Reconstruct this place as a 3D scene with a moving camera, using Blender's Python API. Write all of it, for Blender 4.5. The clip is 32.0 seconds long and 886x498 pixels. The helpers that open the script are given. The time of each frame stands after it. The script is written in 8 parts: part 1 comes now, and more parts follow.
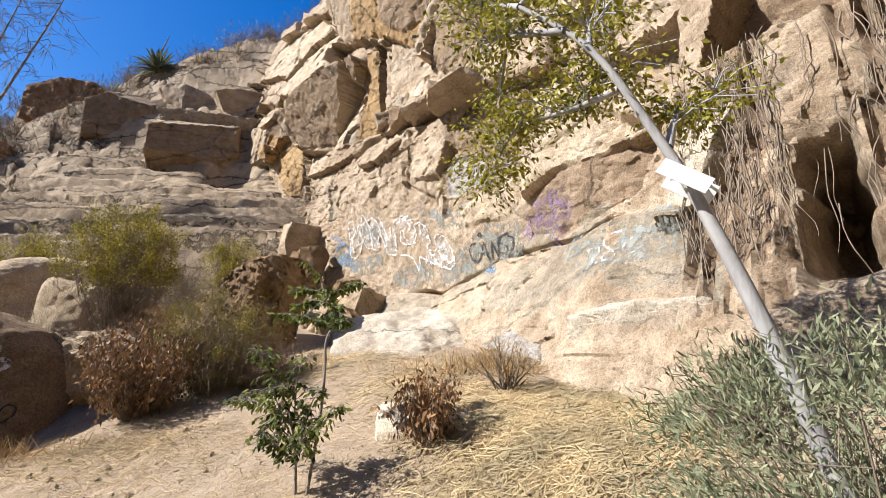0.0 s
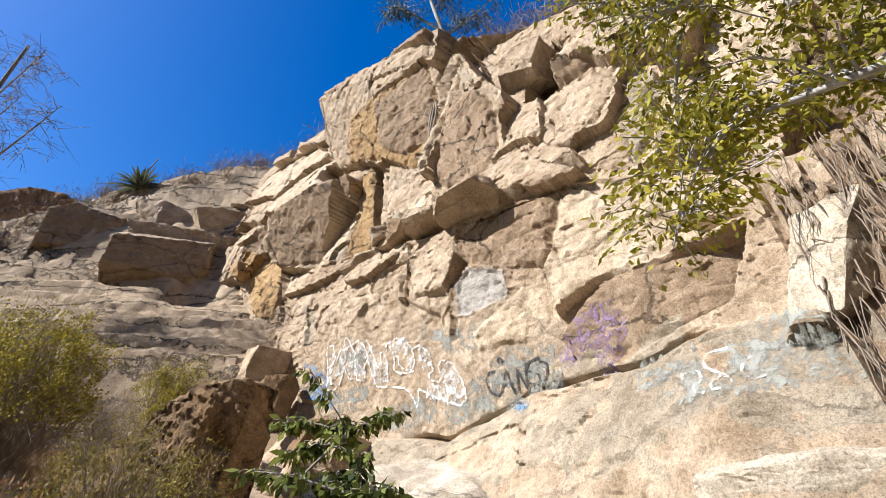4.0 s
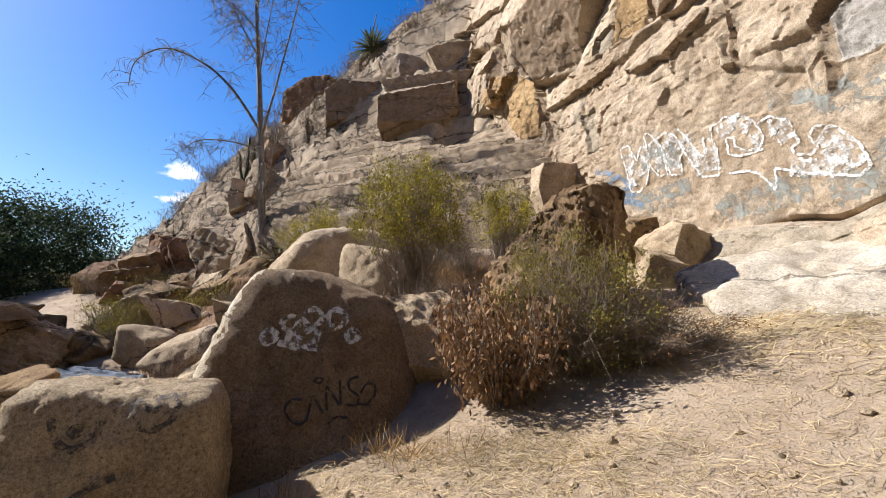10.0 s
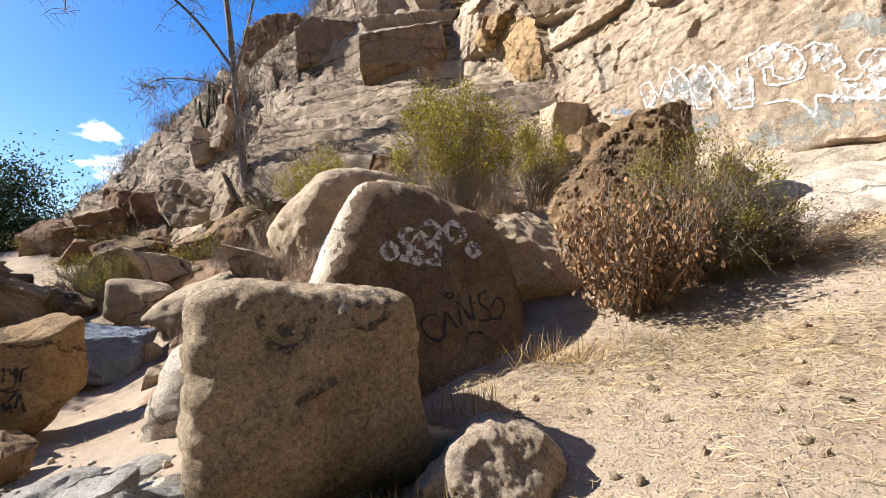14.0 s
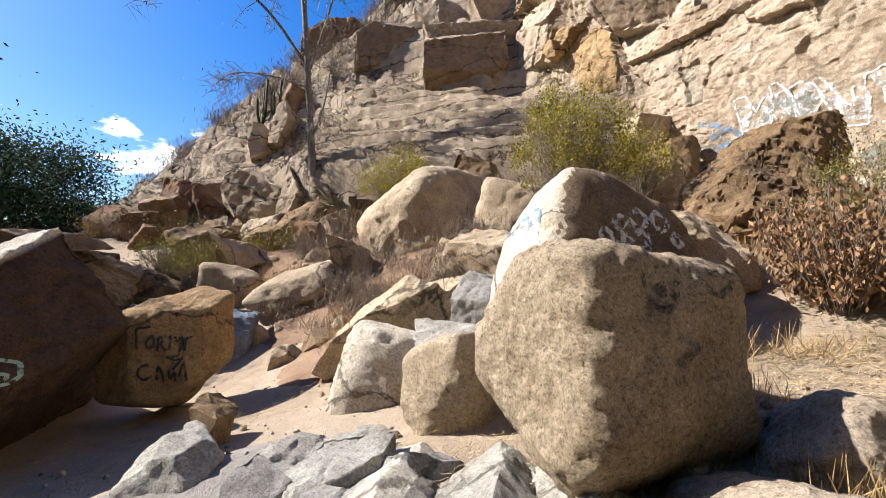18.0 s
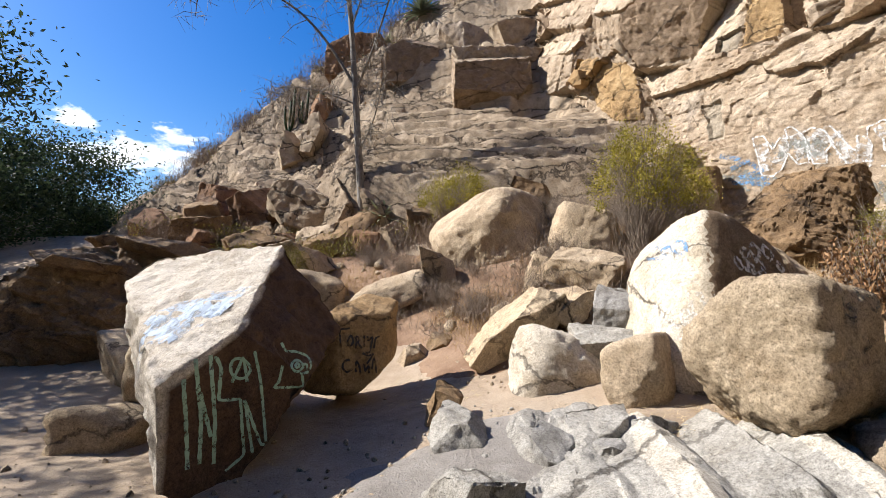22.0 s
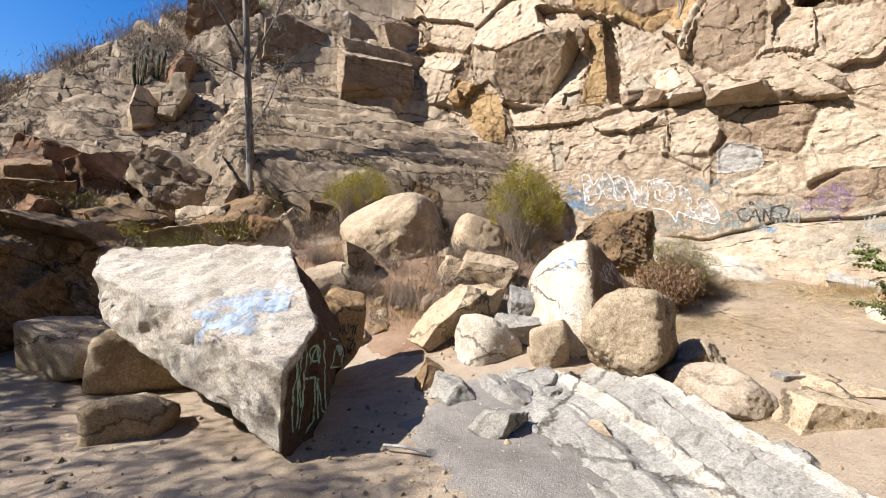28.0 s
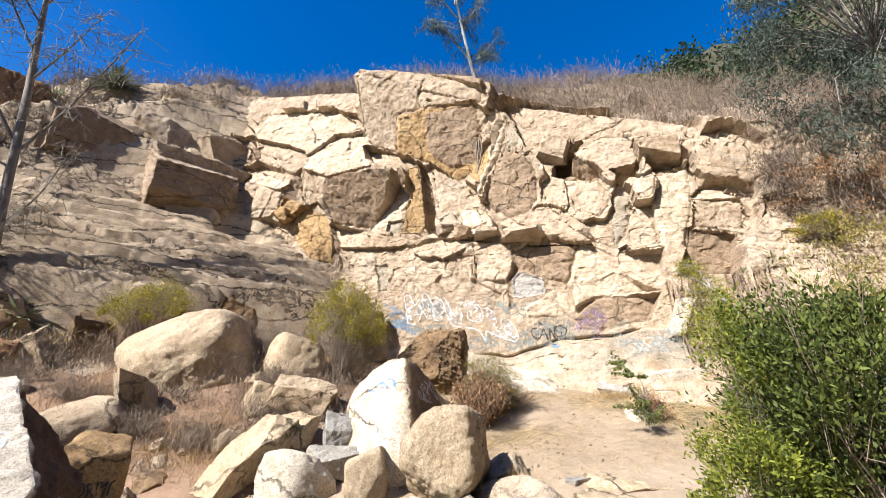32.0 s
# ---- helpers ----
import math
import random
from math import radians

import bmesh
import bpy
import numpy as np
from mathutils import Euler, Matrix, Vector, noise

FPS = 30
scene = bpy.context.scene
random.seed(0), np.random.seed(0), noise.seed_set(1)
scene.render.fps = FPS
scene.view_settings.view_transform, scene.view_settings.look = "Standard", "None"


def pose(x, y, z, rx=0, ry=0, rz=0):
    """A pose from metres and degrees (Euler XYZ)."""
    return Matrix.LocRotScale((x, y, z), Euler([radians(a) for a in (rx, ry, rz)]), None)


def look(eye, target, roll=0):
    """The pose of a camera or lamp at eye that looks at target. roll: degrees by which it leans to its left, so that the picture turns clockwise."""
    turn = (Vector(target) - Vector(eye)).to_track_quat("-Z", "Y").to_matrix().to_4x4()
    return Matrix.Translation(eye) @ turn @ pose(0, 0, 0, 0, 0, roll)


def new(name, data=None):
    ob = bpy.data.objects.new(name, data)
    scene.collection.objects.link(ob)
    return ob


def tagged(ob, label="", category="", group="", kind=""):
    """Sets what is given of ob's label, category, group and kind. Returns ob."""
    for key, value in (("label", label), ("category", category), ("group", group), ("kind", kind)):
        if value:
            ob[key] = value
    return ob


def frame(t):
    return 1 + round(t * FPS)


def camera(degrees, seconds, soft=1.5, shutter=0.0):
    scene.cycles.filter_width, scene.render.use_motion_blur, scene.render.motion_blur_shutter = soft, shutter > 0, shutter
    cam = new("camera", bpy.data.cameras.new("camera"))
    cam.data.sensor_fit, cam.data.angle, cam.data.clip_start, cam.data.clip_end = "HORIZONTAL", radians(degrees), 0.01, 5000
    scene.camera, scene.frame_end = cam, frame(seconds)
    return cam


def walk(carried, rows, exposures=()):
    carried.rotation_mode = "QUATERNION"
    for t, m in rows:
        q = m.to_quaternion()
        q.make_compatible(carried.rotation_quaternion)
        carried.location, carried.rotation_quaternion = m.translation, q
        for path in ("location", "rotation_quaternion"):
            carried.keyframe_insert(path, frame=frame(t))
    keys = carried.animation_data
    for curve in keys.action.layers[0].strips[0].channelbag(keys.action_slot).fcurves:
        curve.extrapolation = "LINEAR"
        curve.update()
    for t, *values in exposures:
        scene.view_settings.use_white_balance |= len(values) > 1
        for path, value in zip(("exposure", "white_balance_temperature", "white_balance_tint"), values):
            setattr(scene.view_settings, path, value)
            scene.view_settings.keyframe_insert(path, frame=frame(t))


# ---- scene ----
cam = camera(92.8, 32.0, 0.75)
PATH = [
    (0, (0.097, -0.419, 1.533), (0.065, 1.518, 2.033), 0.2),
    (0.5, (0.114, -0.311, 1.531), (0.103, 1.614, 2.071), 0.1),
    (1, (0.101, -0.102, 1.549), (0.144, 1.815, 2.118), -0.4),
    (1.5, (-0.006, 0.056, 1.529), (0.038, 1.971, 2.104), -0.2),
    (2, (-0.190, 0.267, 1.540), (-0.133, 2.183, 2.112), -1.4),
    (2.5, (-0.290, 0.410, 1.545), (-0.220, 2.328, 2.107), -1.3),
    (3, (-0.389, 0.600, 1.553), (-0.330, 2.473, 2.253), -0.9),
    (3.5, (-0.473, 0.807, 1.615), (-0.408, 2.577, 2.543), -0.9),
    (5.5, (-0.945, 1.204, 1.811), (-0.665, 2.744, 3.057), 3.2),
    (6, (-1.011, 1.316, 1.802), (-0.721, 2.888, 3.004), 1.5),
    (6.5, (-1.132, 1.311, 1.744), (-1.123, 3.107, 2.624), 4.0),
    (7, (-1.262, 1.258, 1.729), (-1.412, 3.122, 2.439), 3.1),
    (7.5, (-1.357, 1.233, 1.714), (-1.684, 3.129, 2.260), 1.6),
    (8, (-1.459, 1.171, 1.677), (-2.057, 3.030, 2.106), 1.2),
    (8.5, (-1.594, 1.171, 1.665), (-2.369, 2.981, 2.020), 1.1),
    (9, (-1.766, 1.174, 1.657), (-2.646, 2.940, 1.987), 0.5),
    (9.5, (-1.968, 1.123, 1.630), (-2.861, 2.882, 1.960), 0.2),
    (10, (-2.206, 1.070, 1.615), (-3.092, 2.836, 1.928), -0.8),
    (10.5, (-2.346, 1.066, 1.587), (-3.132, 2.881, 1.884), -0.4),
    (11, (-2.516, 1.075, 1.572), (-3.272, 2.910, 1.820), -1.9),
    (11.5, (-2.648, 1.004, 1.562), (-3.467, 2.821, 1.727), -1.9),
    (12, (-2.798, 0.924, 1.541), (-3.609, 2.746, 1.688), -2.3),
    (12.5, (-2.970, 0.825, 1.525), (-3.712, 2.677, 1.662), -1.7),
    (13, (-3.164, 0.767, 1.453), (-3.913, 2.618, 1.568), -0.9),
    (13.5, (-3.456, 0.778, 1.325), (-4.188, 2.637, 1.428), -2.0),
    (15.5, (-4.266, 0.655, 1.103), (-4.712, 2.572, 1.461), 0.0),
    (16, (-4.407, 0.593, 1.081), (-4.698, 2.528, 1.492), 3.0),
    (16.5, (-4.536, 0.483, 1.118), (-4.581, 2.428, 1.579), 4.6),
    (16.9, (-4.685, 0.371, 1.122), (-4.882, 2.308, 1.581), 4.8),
    (17, (-4.758, 0.356, 1.106), (-5.043, 2.288, 1.541), 4.5),
    (17.5, (-5.024, 0.283, 1.051), (-5.592, 2.183, 1.315), 1.4),
    (18, (-5.276, 0.207, 1.022), (-5.988, 2.066, 1.215), 0.5),
    (18.5, (-5.506, 0.025, 0.984), (-6.204, 1.893, 1.144), -0.2),
    (19, (-5.720, -0.212, 0.967), (-6.385, 1.670, 1.103), -0.9),
    (19.5, (-5.944, -0.435, 0.933), (-6.608, 1.448, 1.054), -1.4),
    (20, (-6.136, -0.715, 0.936), (-6.827, 1.158, 1.060), -0.7),
    (20.5, (-6.304, -1.079, 0.940), (-6.998, 0.793, 1.055), -0.1),
    (21, (-6.487, -1.294, 0.956), (-7.186, 0.577, 1.071), 1.5),
    (21.5, (-6.807, -1.390, 0.970), (-7.393, 0.518, 1.093), 1.7),
    (22, (-6.962, -1.479, 1.066), (-7.542, 0.423, 1.277), 1.2),
    (22.5, (-7.198, -1.562, 1.052), (-7.491, 0.404, 1.274), 0.6),
    (23, (-7.489, -1.687, 1.067), (-7.699, 0.290, 1.285), 1.9),
    (23.5, (-7.728, -1.759, 1.041), (-7.834, 0.228, 1.248), 1.4),
    (24, (-7.923, -1.868, 1.029), (-7.907, 0.125, 1.193), -0.3),
    (24.5, (-8.068, -2.024, 1.019), (-7.813, -0.053, 1.243), -0.9),
    (25, (-8.217, -2.339, 1.013), (-8.030, -0.360, 1.227), -0.1),
    (25.5, (-8.425, -2.555, 0.985), (-8.273, -0.572, 1.197), -0.0),
    (27.5, (-8.856, -3.079, 1.186), (-8.686, -1.092, 1.334), 1.8),
    (28, (-8.781, -3.104, 1.236), (-8.555, -1.122, 1.387), 2.9),
    (28.5, (-8.615, -3.058, 1.251), (-7.991, -1.166, 1.427), 2.9),
    (29, (-8.569, -3.074, 1.262), (-7.749, -1.260, 1.452), 1.7),
    (29.5, (-8.522, -3.071, 1.267), (-7.465, -1.392, 1.519), 0.5),
    (30, (-8.490, -3.101, 1.271), (-7.302, -1.556, 1.720), -0.1),
    (30.5, (-8.534, -3.134, 1.257), (-7.385, -1.661, 1.970), -0.3),
    (31, (-8.562, -3.144, 1.242), (-7.490, -1.684, 2.090), -1.5),
    (31.5, (-8.581, -3.112, 1.219), (-7.540, -1.590, 1.991), -1.7),
    (32, (-8.622, -3.134, 1.198), (-7.704, -1.507, 1.913), -1.1),
]
EXPO = [(0, 1.02), (3, 1.02), (6, 1.1), (9, 0.9), (12, 1.2), (16, 1.25), (20, 1.1), (25, 0.95), (28, 1.0), (30, 1.0), (32, 1.2)]
walk(cam, [(t, look(eye, target, roll)) for t, eye, target, roll in PATH], EXPO)

# ---- daylight ----
SUN = Vector((-1.0, -0.27, 0.90)).normalized()
world = bpy.data.worlds.new("sky")
scene.world = world
world.use_nodes = True
wn, wl = world.node_tree.nodes, world.node_tree.links
sky = wn.new("ShaderNodeTexSky")
sky.sky_type, sky.sun_disc = "NISHITA", False
sky.sun_elevation = math.asin(SUN.z)
sky.sun_rotation = math.atan2(SUN.x, SUN.y)
sky.air_density, sky.dust_density, sky.ozone_density = 1.3, 0.7, 3.0
deep = wn.new("ShaderNodeHueSaturation")
deep.inputs["Saturation"].default_value, deep.inputs["Hue"].default_value = 1.5, 0.515
wl.new(sky.outputs[0], deep.inputs["Color"])
# small fair-weather clouds low over the far side: direction, half width and height
wco = wn.new("ShaderNodeTexCoord")
cn = wn.new("ShaderNodeTexNoise")
cn.inputs["Scale"].default_value, cn.inputs["Detail"].default_value, cn.inputs["Roughness"].default_value = 17.0, 9, 0.62
cmap = wn.new("ShaderNodeMapping")
cmap.inputs["Scale"].default_value = (1.0, 1.0, 2.2)
wl.new(wco.outputs["Generated"], cmap.inputs[0])
wl.new(cmap.outputs[0], cn.inputs["Vector"])


def world_math(how, a, b):
    q = wn.new("ShaderNodeMath")
    q.operation = how
    for sock, v in ((q.inputs[0], a), (q.inputs[1], b)):
        if isinstance(v, (int, float)):
            sock.default_value = v
        else:
            wl.new(v, sock)
    return q.outputs[0]


cover = 0.0
for way, wide, tall in (((-0.79, 0.555, 0.245), 0.14, 0.065), ((-0.82, 0.49, 0.29), 0.05, 0.03), ((-0.74, 0.62, 0.26), 0.12, 0.07), ((-0.845, 0.481, 0.235), 0.06, 0.02)):
    cm = wn.new("ShaderNodeMapping")
    cm.vector_type = "TEXTURE"
    cm.inputs["Location"].default_value = way
    cm.inputs["Rotation"].default_value = (0, 0, math.atan2(way[1], way[0]))
    cm.inputs["Scale"].default_value = (0.2, wide, tall)
    wl.new(wco.outputs["Generated"], cm.inputs[0])
    ln = wn.new("ShaderNodeVectorMath")
    ln.operation = "LENGTH"
    wl.new(cm.outputs[0], ln.inputs[0])
    cover = world_math("MAXIMUM", cover, world_math("SUBTRACT", 1.0, ln.outputs["Value"]))
cr = wn.new("ShaderNodeMapRange")
cr.inputs[1].default_value, cr.inputs[2].default_value = 0.66, 0.84
wl.new(world_math("ADD", world_math("MULTIPLY", cover, 0.42), cn.outputs["Fac"]), cr.inputs[0])
both = wn.new("ShaderNodeMath")
both.operation = "MULTIPLY"
wl.new(cr.outputs[0], both.inputs[0])
wl.new(world_math("GREATER_THAN", cover, 0.0), both.inputs[1])
cmix = wn.new("ShaderNodeMix")
cmix.data_type = "RGBA"
wl.new(both.outputs[0], cmix.inputs[0])
wl.new(deep.outputs[0], cmix.inputs[6])
cmix.inputs[7].default_value = (9.5, 9.7, 10.0, 1)
wl.new(cmix.outputs[2], wn["Background"].inputs[0])
wn["Background"].inputs[1].default_value = 0.082
sun = new("sun", bpy.data.lights.new("sun", "SUN"))
sun.data.energy, sun.data.angle, sun.data.color = 5.0, radians(0.5), (1.0, 0.965, 0.925)
sun.rotation_mode = "QUATERNION"
sun.rotation_quaternion = SUN.to_track_quat("Z", "Y")

# ---- materials ----
def nodes_of(name):
    m = bpy.data.materials.new(name)
    m.use_nodes = True
    return m, m.node_tree.nodes, m.node_tree.links, m.node_tree.nodes["Principled BSDF"]


def ramp_node(n, stops):
    r = n.new("ShaderNodeValToRGB")
    e = r.color_ramp.elements
    e[0].position, e[0].color = stops[0][0], (*stops[0][1], 1)
    e[1].position, e[1].color = stops[-1][0], (*stops[-1][1], 1)
    for p, c in stops[1:-1]:
        k = e.new(p)
        k.color = (*c, 1)
    return r


def noise_node(n, l, co, scale, detail=8, rough=0.6, dist=0.0):
    t = n.new("ShaderNodeTexNoise")
    t.inputs["Scale"].default_value, t.inputs["Detail"].default_value = scale, detail
    t.inputs["Roughness"].default_value, t.inputs["Distortion"].default_value = rough, dist
    l.new(co, t.inputs["Vector"])
    return t


def mix_node(n, l, fac, a, b, how="MIX"):
    m = n.new("ShaderNodeMix")
    m.data_type, m.blend_type = "RGBA", how
    for sock, v in ((m.inputs[0], fac), (m.inputs[6], a), (m.inputs[7], b)):
        if isinstance(v, (int, float)):
            sock.default_value = v
        elif isinstance(v, tuple):
            sock.default_value = (*v, 1)
        else:
            l.new(v, sock)
    return m.outputs[2]


def math_node(n, l, how, a, b=0.0, clamp=False):
    m = n.new("ShaderNodeMath")
    m.operation, m.use_clamp = how, clamp
    for sock, v in ((m.inputs[0], a), (m.inputs[1], b)):
        if isinstance(v, (int, float)):
            sock.default_value = v
        else:
            l.new(v, sock)
    return m.outputs[0]


def world_co(n):
    return n.new("ShaderNodeNewGeometry").outputs["Position"]


def rock_material(name, stops, grey=0.35, grey_col=(0.30, 0.29, 0.27), stain=0.3, stain_col=(0.12, 0.085, 0.055), bump=0.8, pit=1.0, crackle=0.5, lines=(0.55, 0.55, 1.1), line_scale=0.8, line_w=0.016, line_dark=0.75, grains=0.75, stained_shaded=()):
    """Weathered granite: large patches of tint, grain, dark streaks and fine cracks."""
    m, n, l, b = nodes_of(name)
    co = world_co(n)
    big = noise_node(n, l, co, 0.55, 5, 0.62, 0.6)
    mid = noise_node(n, l, co, 3.1, 9, 0.68, 0.3)
    fine = noise_node(n, l, co, 26.0, 8, 0.8)
    base = ramp_node(n, stops)
    l.new(math_node(n, l, "ADD", math_node(n, l, "MULTIPLY", big.outputs["Fac"], 0.62), math_node(n, l, "MULTIPLY", mid.outputs["Fac"], 0.38)), base.inputs[0])
    gm = n.new("ShaderNodeMapRange")
    gm.inputs[1].default_value, gm.inputs[2].default_value, gm.inputs[4].default_value = 0.56, 0.70, grey
    g2 = noise_node(n, l, co, 0.9, 7, 0.6, 1.0)
    l.new(g2.outputs["Fac"], gm.inputs[0])
    col = mix_node(n, l, gm.outputs[0], base.outputs[0], grey_col)
    # streaks that run down the face
    mp = n.new("ShaderNodeMapping")
    mp.inputs["Scale"].default_value = (2.4, 2.4, 0.35)
    l.new(co, mp.inputs[0])
    st = noise_node(n, l, mp.outputs[0], 1.5, 8, 0.7, 0.4)
    sm = n.new("ShaderNodeMapRange")
    sm.inputs[1].default_value, sm.inputs[2].default_value, sm.inputs[4].default_value = 0.58, 0.74, stain
    l.new(st.outputs["Fac"], sm.inputs[0])
    col = mix_node(n, l, sm.outputs[0], col, stain_col)
    # thin dark joints, wavering
    lm = n.new("ShaderNodeMapping")
    lm.inputs["Scale"].default_value = lines
    lm.inputs["Rotation"].default_value = (0.0, 0.22, 0.0)
    lw = n.new("ShaderNodeVectorMath")
    lw.operation = "MULTIPLY_ADD"
    l.new(mid.outputs["Color"], lw.inputs[0])
    lw.inputs[1].default_value = (0.5, 0.5, 0.5)
    l.new(co, lw.inputs[2])
    l.new(lw.outputs[0], lm.inputs[0])
    lv = n.new("ShaderNodeTexVoronoi")
    lv.feature = "DISTANCE_TO_EDGE"
    lv.inputs["Scale"].default_value = line_scale
    l.new(lm.outputs[0], lv.inputs["Vector"])
    lr = n.new("ShaderNodeMapRange")
    lr.inputs[1].default_value, lr.inputs[2].default_value, lr.inputs[3].default_value, lr.inputs[4].default_value = line_w * 0.3, line_w, 1.0, 0.0
    l.new(lv.outputs["Distance"], lr.inputs[0])
    lk = math_node(n, l, "MULTIPLY", lr.outputs[0], math_node(n, l, "MULTIPLY", g2.outputs["Fac"], 1.6 * line_dark, True))
    col = mix_node(n, l, lk, col, (0.045, 0.034, 0.026))
    # mineral grain
    gr = ramp_node(n, [(0.32, (0.30, 0.28, 0.26)), (0.47, (0.95, 0.95, 0.95)), (0.56, (1.05, 1.05, 1.05)), (0.70, (1.45, 1.43, 1.38))])
    l.new(fine.outputs["Fac"], gr.inputs[0])
    col = mix_node(n, l, 0.8, col, gr.outputs[0], "MULTIPLY")
    md = ramp_node(n, [(0.30, (0.70, 0.66, 0.60)), (0.55, (1.0, 1.0, 1.0)), (0.75, (1.15, 1.13, 1.1))])
    l.new(mid.outputs["Fac"], md.inputs[0])
    col = mix_node(n, l, 0.8, col, md.outputs[0], "MULTIPLY")
    sp = ramp_node(n, [(0.30, (0.42, 0.40, 0.38)), (0.46, (0.95, 0.95, 0.95)), (0.58, (1.05, 1.05, 1.05)), (0.74, (1.35, 1.34, 1.32))])
    speck = noise_node(n, l, co, 110.0, 3, 0.7)
    l.new(speck.outputs["Fac"], sp.inputs[0])
    col = mix_node(n, l, 0.9, col, sp.outputs[0], "MULTIPLY")
    gn = noise_node(n, l, co, 48.0, 6, 0.85, 0.2)
    gc = ramp_node(n, [(0.36, (0.34, 0.32, 0.29)), (0.47, (0.92, 0.91, 0.89)), (0.56, (1.12, 1.12, 1.10)), (0.68, (1.5, 1.48, 1.44))])
    l.new(gn.outputs["Fac"], gc.inputs[0])
    col = mix_node(n, l, grains, col, gc.outputs[0], "MULTIPLY")
    # a broken side stained brown, darkened further to carry its shade
    for way, off in stained_shaded[:1]:
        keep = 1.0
        for w_, o_ in stained_shaded:
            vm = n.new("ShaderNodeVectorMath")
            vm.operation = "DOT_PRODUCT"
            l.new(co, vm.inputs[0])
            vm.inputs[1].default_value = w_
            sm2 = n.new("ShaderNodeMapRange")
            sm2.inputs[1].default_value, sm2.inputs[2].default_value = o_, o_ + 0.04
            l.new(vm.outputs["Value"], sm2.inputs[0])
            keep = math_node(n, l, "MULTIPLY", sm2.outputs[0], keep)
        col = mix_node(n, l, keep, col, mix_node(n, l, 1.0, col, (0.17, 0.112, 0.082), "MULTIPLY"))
    oi = n.new("ShaderNodeObjectInfo")
    tv = ramp_node(n, [(0.0, (0.86, 0.85, 0.86)), (1.0, (1.1, 1.07, 1.02))])
    l.new(oi.outputs["Random"], tv.inputs[0])
    col = mix_node(n, l, 1.0, col, tv.outputs[0], "MULTIPLY")
    l.new(col, b.inputs["Base Color"])
    b.inputs["Roughness"].default_value = 0.92
    b.inputs["Specular IOR Level"].default_value = 0.25
    vo = n.new("ShaderNodeTexVoronoi")
    vo.feature = "DISTANCE_TO_EDGE"
    vo.inputs["Scale"].default_value = 1.3
    wob = n.new("ShaderNodeVectorMath")
    wob.operation = "ADD"
    l.new(co, wob.inputs[0])
    l.new(mid.outputs["Color"], wob.inputs[1])
    l.new(wob.outputs[0], vo.inputs["Vector"])
    cr = n.new("ShaderNodeMapRange")
    cr.inputs[1].default_value, cr.inputs[2].default_value = 0.0, 0.035
    l.new(vo.outputs["Distance"], cr.inputs[0])
    grit = noise_node(n, l, co, 75.0, 4, 0.75)
    hgt = math_node(n, l, "ADD", math_node(n, l, "MULTIPLY", mid.outputs["Fac"], 0.30), math_node(n, l, "MULTIPLY", fine.outputs["Fac"], 0.26 * pit))
    hgt = math_node(n, l, "ADD", hgt, math_node(n, l, "MULTIPLY", grit.outputs["Fac"], 0.07 * pit))
    hgt = math_node(n, l, "ADD", hgt, math_node(n, l, "MULTIPLY", cr.outputs[0], 0.12 * crackle))
    hgt = math_node(n, l, "SUBTRACT", hgt, math_node(n, l, "MULTIPLY", lk, 0.5))
    hgt = math_node(n, l, "SUBTRACT", hgt, math_node(n, l, "MULTIPLY", gn.outputs["Fac"], -0.16 * grains))
    bp = n.new("ShaderNodeBump")
    bp.inputs["Strength"].default_value, bp.inputs["Distance"].default_value = bump, 0.085
    l.new(hgt, bp.inputs["Height"])
    l.new(bp.outputs[0], b.inputs["Normal"])
    return m


TAN = [(0.25, (0.23, 0.163, 0.108)), (0.42, (0.38, 0.295, 0.21)), (0.55, (0.48, 0.39, 0.295)), (0.75, (0.58, 0.495, 0.395))]
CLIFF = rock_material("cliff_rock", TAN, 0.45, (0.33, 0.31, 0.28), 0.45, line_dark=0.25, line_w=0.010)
COARSE = rock_material("coarse_granite", [(0.25, (0.34, 0.26, 0.175)), (0.5, (0.50, 0.40, 0.285)), (0.75, (0.61, 0.52, 0.395))], 0.25, (0.40, 0.37, 0.33), 0.25, bump=0.9, pit=1.1, crackle=0.2, line_dark=0.15, grains=0.8)
ROCK = rock_material("tan_granite", [(0.25, (0.31, 0.235, 0.155)), (0.5, (0.48, 0.38, 0.265)), (0.75, (0.58, 0.48, 0.35))], 0.3, (0.34, 0.32, 0.29), 0.3, bump=0.85)
SLABROCK = rock_material("grey_tan_slab", [(0.25, (0.30, 0.225, 0.15)), (0.5, (0.44, 0.35, 0.25)), (0.75, (0.53, 0.44, 0.33))], 0.3, (0.36, 0.33, 0.28), 0.4, lines=(0.12, 1.0, 0.8), line_scale=1.2, line_w=0.028, line_dark=1.0)
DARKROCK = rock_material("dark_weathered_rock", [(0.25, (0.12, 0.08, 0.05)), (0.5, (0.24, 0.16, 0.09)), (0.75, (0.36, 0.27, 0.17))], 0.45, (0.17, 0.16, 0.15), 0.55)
REDROCK = rock_material("red_brown_rock", [(0.25, (0.17, 0.085, 0.045)), (0.5, (0.30, 0.175, 0.10)), (0.75, (0.40, 0.27, 0.17))], 0.5, (0.17, 0.165, 0.165), 0.4)
GREYROCK = rock_material("blue_grey_ledge", [(0.25, (0.20, 0.195, 0.19)), (0.5, (0.32, 0.31, 0.29)), (0.75, (0.44, 0.42, 0.38))], 0.3, (0.22, 0.22, 0.22), 0.2, pit=0.6)
